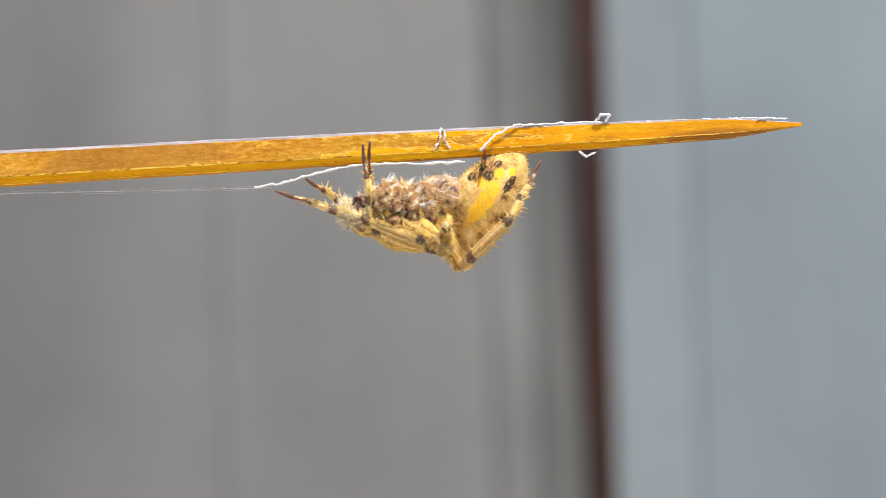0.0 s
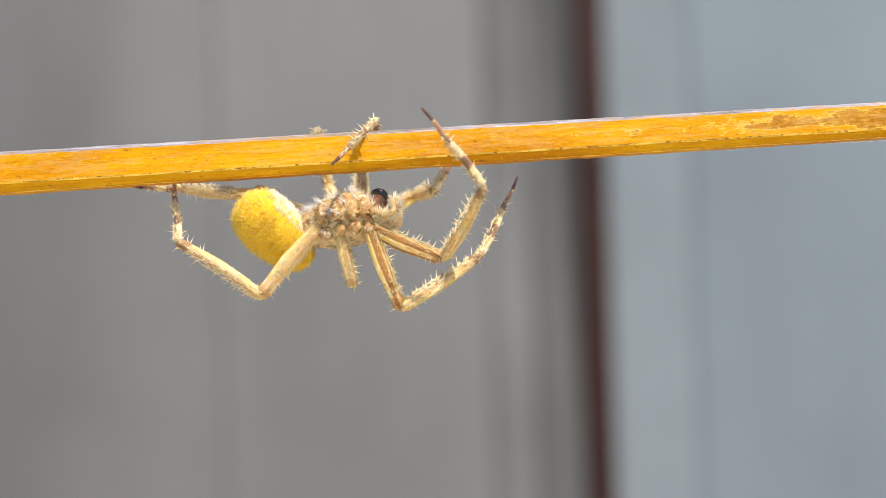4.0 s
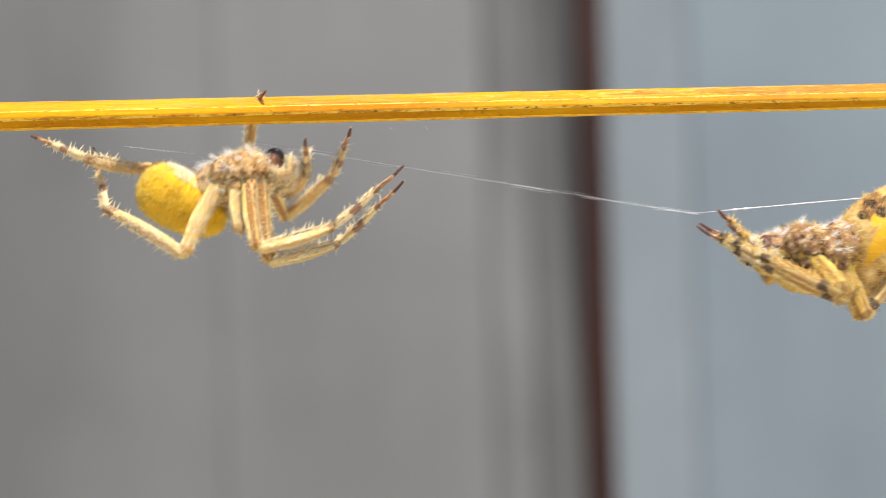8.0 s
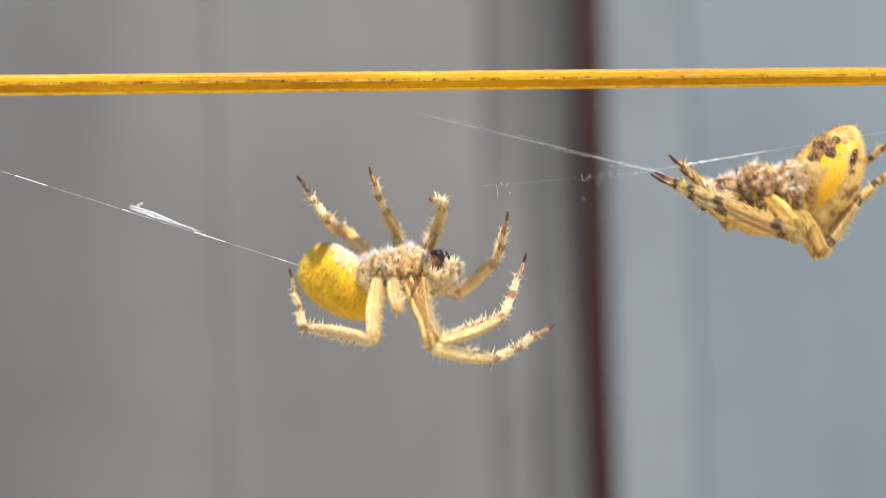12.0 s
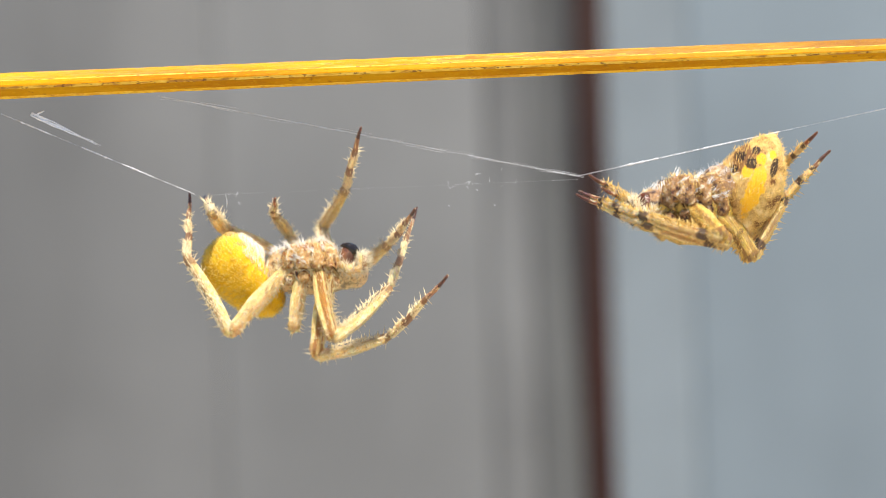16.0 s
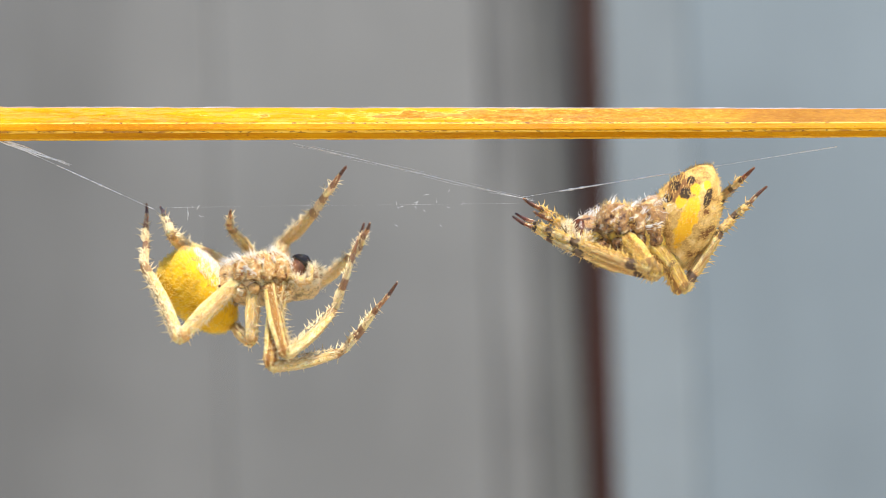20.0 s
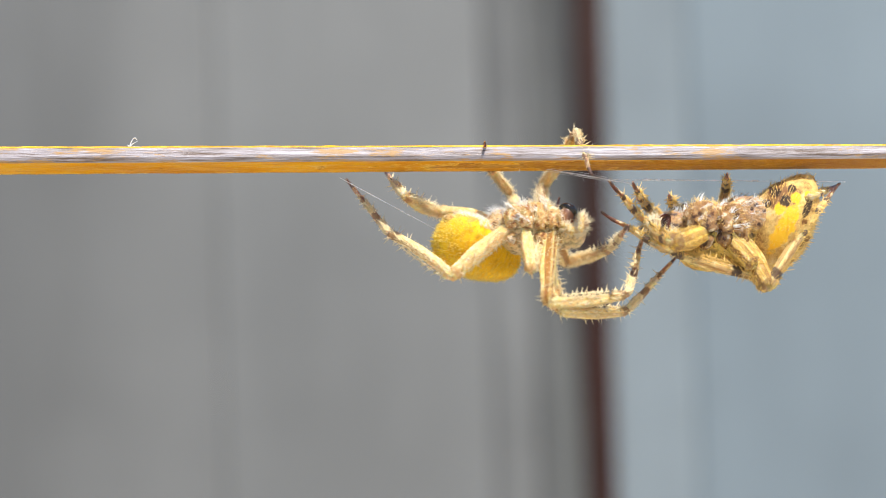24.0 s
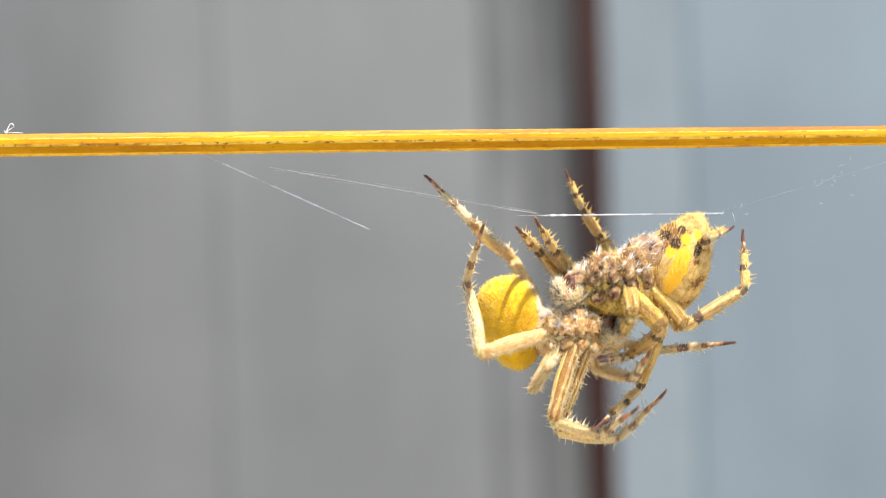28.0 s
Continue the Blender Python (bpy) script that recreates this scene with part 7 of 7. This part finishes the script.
    for piece, part_of_way in guy_pieces:
        walk(piece, [
            (0, strand(part_of_way, 6.40, 10.58, 28.45, 11.81)),
            (0.5, strand(part_of_way, 9.15, 9.80, 31.21, 11.02)),
            (1, strand(part_of_way, 11.91, 9.84, 33.97, 11.07)),
            (1.5, strand(part_of_way, 17.42, 8.67, 36.72, 9.57)),
            (1.8, strand(part_of_way, 20.73, 12.52, 38.38, 13.34)),
            (2, strand(part_of_way, 22.94, 13.27, 39.48, 14.18)),
            (2.4, strand(part_of_way, 32.37, 6.28, 52.11, 7.19)),
            (2.7, strand(part_of_way, 39.48, 4.73, 61.54, 5.79)),
            (3, strand(part_of_way, 40.42, 4.58, 62.47, 5.86)),
            (3.3, strand(part_of_way, 41.30, 7.43, 63.36, 8.89)),
            (3.6, strand(part_of_way, 42.24, 8.93, 64.29, 10.22)),
            (4, strand(part_of_way, 43.45, 12.53, 65.51, 13.85)),
            (4.5, strand(part_of_way, 44.99, 10.80, 67.05, 12.13)),
            (6.5, strand(part_of_way, 50.51, -0.50, 78.08, 1.16)),
            (7.5, strand(part_of_way, 39.09, 4.91, 64.29, 7.22)),
            (8, strand(part_of_way, 24.32, 3.47, 50.51, 5.84)),
            (8.5, strand(part_of_way, 17.70, 2.15, 42.79, 4.74)),
            (9.5, strand(part_of_way, 28.62, 8.88, 53.26, 11.63)),
            (10.5, strand(part_of_way, 31.10, -3.69, 56.02, -1.05)),
            (11, strand(part_of_way, 27.62, 0.06, 52.71, 2.70)),
            (11.5, strand(part_of_way, 27.07, 2.15, 51.61, 5.57)),
            (12, strand(part_of_way, 20.29, 7.66, 44.99, 11.74)),
            (12.5, strand(part_of_way, 15.00, 15.05, 39.48, 19.08)),
            (14.5, strand(part_of_way, 8.77, 8.71, 35.62, 13.84)),
            (15, strand(part_of_way, 8.33, 9.98, 35.34, 15.60)),
            (15.5, strand(part_of_way, 12.46, 11.19, 39.48, 16.60)),
            (16, strand(part_of_way, 13.12, 7.11, 44.99, 14.12)),
            (16.5, strand(part_of_way, 13.29, 4.47, 44.99, 11.08)),
            (17, strand(part_of_way, 13.29, 6.78, 44.99, 13.29)),
            (17.5, strand(part_of_way, 11.36, 12.85, 39.48, 17.98)),
            (18, strand(part_of_way, 10.26, 13.67, 38.38, 18.14)),
            (18.5, strand(part_of_way, 10.53, 7.77, 38.38, 12.46)),
            (19, strand(part_of_way, 11.36, 16.05, 36.72, 20.73)),
            (19.5, strand(part_of_way, 9.43, 6.12, 37.83, 11.36)),
            (20, strand(part_of_way, 7.50, 5.02, 38.38, 9.98)),
            (20.5, strand(part_of_way, 6.40, 10.81, 35.62, 15.22)),
            (21, strand(part_of_way, 9.43, 11.19, 35.07, 14.12)),
            (21.5, strand(part_of_way, 11.91, 11.86, 33.97, 12.13)),
            (23.5, strand(part_of_way, 10.81, 8.33, 33.41, 9.54)),
            (24, strand(part_of_way, 16.60, 6.78, 38.65, 6.56)),
            (25, strand(part_of_way, 15.33, 7.50, 35.62, 7.94)),
            (25.5, strand(part_of_way, 11.36, 9.54, 34.52, 8.33)),
            (26, strand(part_of_way, 12.46, 9.59, 32.86, 8.33)),
            (27, strand(part_of_way, 11.08, 10.53, 33.97, 9.87)),
            (27.5, strand(part_of_way, 8.60, 7.66, 30.11, 9.43)),
            (28, strand(part_of_way, 8.05, 3.25, 26.52, 3.47)),
        ])
    for piece, part_of_way in drag_pieces:
        walk(piece, [
            (0, strand(part_of_way, -92.85, 5.08, -65.28, 6.61)),
            (0.5, strand(part_of_way, -89.77, 4.31, -63.24, 5.78)),
            (1, strand(part_of_way, -86.73, 4.37, -61.20, 5.78)),
            (1.5, strand(part_of_way, -83.65, 3.96, -59.16, 5.10)),
            (1.8, strand(part_of_way, -81.83, 7.74, -57.95, 8.85)),
            (2, strand(part_of_way, -80.61, 7.52, -57.12, 8.82)),
            (2.4, strand(part_of_way, -78.13, 1.21, -55.47, 2.25)),
            (2.7, strand(part_of_way, -76.31, -0.89, -54.26, 0.18)),
            (3, strand(part_of_way, -62.53, -1.40, -43.23, -0.28)),
            (3.3, strand(part_of_way, -48.74, 1.45, -32.20, 2.55)),
            (3.6, strand(part_of_way, -43.89, 3.88, -29.44, 4.72)),
            (4, strand(part_of_way, -37.49, 7.68, -25.75, 8.38)),
            (4.5, strand(part_of_way, -29.44, 6.34, -21.17, 6.84)),
            (6.5, strand(part_of_way, -32.20, 8.21, -21.17, 8.82)),
            (7, strand(part_of_way, -32.20, 10.17, -21.17, 10.75)),
            (7.3, strand(part_of_way, -32.20, 9.60, -21.17, 9.88)),
            (7.5, strand(part_of_way, -32.20, 11.64, -21.17, 11.86)),
            (8, strand(part_of_way, -29.72, 9.87, -25.58, 9.43)),
            (8.5, strand(part_of_way, -40.47, 9.43, -36.61, 8.22)),
            (9.5, strand(part_of_way, -37.72, 12.22, -28.89, 12.46)),
            (10, strand(part_of_way, -34.96, 10.30, -26.69, 10.45)),
            (10.5, strand(part_of_way, -36.06, 2.54, -22.83, -8.77)),
            (11, strand(part_of_way, -41.30, 7.50, -28.23, -1.49)),
            (11.5, strand(part_of_way, -42.40, 10.53, -26.96, 0.06)),
            (12, strand(part_of_way, -45.43, 8.33, -14.01, -1.60)),
            (12.5, strand(part_of_way, -39.92, 14.39, -22.28, 8.33)),
            (14.5, strand(part_of_way, -41.02, 14.94, -26.69, 7.33)),
            (15, strand(part_of_way, -42.95, 16.32, -27.79, 8.33)),
            (15.5, strand(part_of_way, -42.13, 17.15, -24.21, 9.43)),
            (16, strand(part_of_way, -42.68, 13.01, -24.76, 5.57)),
            (16.5, strand(part_of_way, -41.02, 9.43, -23.93, 1.16)),
            (17, strand(part_of_way, -40.47, 11.36, -24.76, 4.91)),
            (17.5, strand(part_of_way, -39.92, 18.25, -25.31, 11.63)),
            (18, strand(part_of_way, -41.02, 17.81, -27.51, 11.63)),
            (18.5, strand(part_of_way, -39.92, 12.46, -26.69, 6.40)),
            (19, strand(part_of_way, -40.47, 19.57, -26.14, 13.18)),
            (19.5, strand(part_of_way, -42.13, 12.46, -26.41, 5.84)),
            (20, strand(part_of_way, -43.23, 10.70, -28.89, 4.19)),
            (20.5, strand(part_of_way, -43.78, 13.84, -30.00, 10.53)),
            (21, strand(part_of_way, -36.61, 13.29, -27.02, 10.75)),
            (21.5, strand(part_of_way, -32.20, 11.33, -25.58, 11.41)),
            (23.5, strand(part_of_way, -16.76, 9.15, -12.35, 4.47)),
            (24, strand(part_of_way, -9.04, 6.40, -0.50, 1.82)),
            (25, strand(part_of_way, -6.84, 7.77, 0.88, 2.26)),
            (25.5, strand(part_of_way, -6.84, 8.60, 2.54, 6.95)),
            (26, strand(part_of_way, -5.73, 9.26, 2.81, 6.67)),
            (26.5, strand(part_of_way, 0.88, 6.67, 5.57, 3.64)),
            (27, strand(part_of_way, -1.32, 9.87, 4.19, 6.12)),
            (27.5, strand(part_of_way, -0.22, 3.91, 4.74, 1.16)),
            (28, strand(part_of_way, -22.28, 8.71, -7.94, 2.26)),
        ])
    walk(wisp, [
        (0, rod(-93.01, 5.08, 0, 0)),
        (0.5, rod(-37.78, 7.21, 0, 0)),
        (1, rod(-37.78, 7.10, 0, 0)),
        (1.5, rod(-37.78, 6.11, 0, 0)),
        (1.8, rod(-37.78, 9.81, 0, 0)),
        (2, rod(-37.78, 9.92, 0, 0)),
        (2.4, rod(-37.78, 3.07, 0, 0)),
        (2.7, rod(-37.78, 0.99, 0, 0)),
        (3, rod(-37.78, 0.04, 0, 0)),
        (3.3, rod(-37.78, 2.19, 0, 0)),
        (3.6, rod(-37.78, 4.25, 0, 0)),
        (4, rod(-37.78, 7.68, 0, 0)),
        (4.5, rod(-37.78, 5.85, 0, 0)),
        (6, rod(-37.78, 7.41, 0, 0)),
        (6.5, rod(-39.99, 7.80, 0, 0)),
        (7, rod(-39.99, 9.78, 0, 0)),
        (7.3, rod(-39.99, 9.42, 0, 0)),
        (7.7, rod(-39.99, 13.58, 0, 0)),
        (8, rod(-39.99, 13.00, 0, 0)),
        (8.2, rod(-39.99, 12.23, 0, 0)),
        (8.5, rod(-40.54, 8.89, -15, 0)),
        (8.8, rod(-39.99, 10.67, 0, 0)),
        (9, rod(-39.99, 10.40, 0, 0)),
        (9.5, rod(-39.99, 12.18, 0, 0)),
        (10, rod(-39.99, 10.22, 0, 0)),
        (10.3, rod(-39.99, 7.65, 0, 0)),
        (10.5, rod(-39.99, -4.09, -20, 0)),
        (11, rod(-43.30, 0.06, -20, 0)),
        (11.5, rod(-24.52, -1.60, -16, 0)),
        (12, rod(-30.05, 4.03, -20, 0)),
        (12.5, rod(-37.23, 13.42, -12, 0)),
        (14.5, rod(-37.23, 13.03, -28, 0)),
        (15, rod(-37.78, 13.59, -30, 0)),
        (15.5, rod(-36.67, 13.86, -30, 0)),
        (16, rod(-39.71, 13.03, -25, 0)),
        (16.5, rod(-38.33, 8.62, -28, 0)),
        (17, rod(-40.82, 11.54, -20, 0)),
        (17.5, rod(-39.44, 18.01, -25, 0)),
        (18, rod(-38.88, 17.18, -25, 0)),
        (18.5, rod(-38.33, 11.65, -25, 0)),
        (19, rod(-37.23, 18.83, -28, 0)),
        (19.5, rod(-41.09, 11.93, -25, 0)),
        (20, rod(-42.75, 10.55, -20, 0)),
        (20.3, rod(-42.20, 14.50, 0, 0)),
        (20.5, rod(-37.78, 15.81, 0, 0)),
        (21, rod(-37.78, 13.84, 0, 0)),
        (21.5, rod(-37.78, 11.28, 0, 0)),
        (23.5, rod(-37.78, 10.12, 0, 0)),
        (24, rod(-37.78, 8.59, 0, 0)),
        (24.4, rod(-37.78, 8.69, 0, 0)),
        (24.7, rod(-37.78, 10.23, 0, 0)),
        (25, rod(-37.78, 7.97, 0, 0)),
        (25.5, rod(-37.78, 10.37, 0, 0)),
        (26, rod(-37.78, 10.91, 0, 0)),
        (26.5, rod(-37.78, 10.39, 0, 0)),
        (27, rod(-37.78, 11.08, 0, 0)),
        (27.5, rod(-37.78, 11.61, 0, 0)),
        (28, rod(-37.78, 10.17, 0, 0)),
    ])

    walk(curl, [
        (0, rod(-60.00, 8.69, 0, 0)),
        (0.5, rod(-60.00, 7.77, 0, 0)),
        (1, rod(-60.00, 7.66, 0, 0)),
        (1.5, rod(-60.00, 6.89, 0, 0)),
        (1.8, rod(-60.00, 10.59, 0, 0)),
        (2, rod(-60.00, 10.52, 0, 0)),
        (2.4, rod(-60.00, 3.93, 0, 0)),
        (2.7, rod(-60.00, 1.89, 0, 0)),
        (3, rod(-60.00, 0.83, 0, 0)),
        (3.3, rod(-60.00, 2.86, 0, 0)),
        (3.6, rod(-60.00, 5.08, 0, 0)),
        (4, rod(-60.00, 8.48, 0, 0)),
        (4.5, rod(-60.00, 6.66, 0, 0)),
        (6.5, rod(-60.00, 8.83, 0, 0)),
        (7, rod(-60.00, 10.87, 0, 0)),
        (7.3, rod(-60.00, 11.03, 0, 0)),
        (7.7, rod(-60.00, 14.89, 0, 0)),
        (8, rod(-60.00, 14.09, 0, 0)),
        (8.25, rod(-60.00, 13.09, 0, 0)),
        (8.5, rod(-60.00, 12.99, 0, 0)),
        (9, rod(-60.00, 11.33, 0, 0)),
        (9.5, rod(-60.00, 13.27, 0, 0)),
        (10, rod(-60.00, 11.42, 0, 0)),
        (10.25, rod(-60.00, 9.22, 0, 0)),
        (10.5, rod(-60.00, 7.78, 0, 0)),
        (11, rod(-60.00, 12.24, 0, 0)),
        (11.5, rod(-60.00, 12.80, 0, 0)),
        (12, rod(-60.00, 16.98, 0, 0)),
        (12.5, rod(-60.00, 24.08, 0, 0)),
        (14.5, rod(-60.00, 15.85, 0, 0)),
        (15, rod(-60.00, 17.14, 0, 0)),
        (15.5, rod(-60.00, 16.50, 0, 0)),
        (16, rod(-60.00, 16.66, 0, 0)),
        (16.5, rod(-60.00, 15.96, 0, 0)),
        (17, rod(-60.00, 17.81, 0, 0)),
        (17.25, rod(-60.00, 18.51, 0, 0)),
        (17.5, rod(-60.00, 20.86, 0, 0)),
        (18, rod(-60.00, 20.86, 0, 0)),
        (18.5, rod(-60.00, 15.62, 0, 0)),
        (19, rod(-60.00, 21.90, 0, 0)),
        (19.5, rod(-60.00, 15.97, 0, 0)),
        (20, rod(-60.00, 13.99, 0, 0)),
        (20.25, rod(-60.00, 15.98, 0, 0)),
        (20.5, rod(-60.00, 17.50, 0, 0)),
        (21, rod(-41.60, 15.22, 0, 0)),
        (21.5, rod(-39.00, 13.00, 0, 0)),
        (23.5, rod(-37.20, 11.59, 0, 0)),
        (24, rod(-30.50, 9.89, 0, 0)),
        (24.3, rod(-31.63, 9.99, 0, 0)),
        (24.35, rod(-31.81, 10.59, 0, 0)),
        (24.4, rod(-32.00, 9.88, 0, 0)),
        (24.7, rod(-32.85, 11.58, 0, 0)),
        (25, rod(-33.69, 9.41, 0, 0)),
        (25.5, rod(-35.10, 11.85, 0, 0)),
        (26, rod(-37.10, 12.66, 0, 0)),
        (26.5, rod(-38.55, 11.43, 0, 0)),
        (27, rod(-40.00, 12.24, 0, 0)),
        (27.5, rod(-40.83, 13.42, 0, 0)),
        (28, rod(-42.50, 11.29, 0, 0)),
    ])


motions()
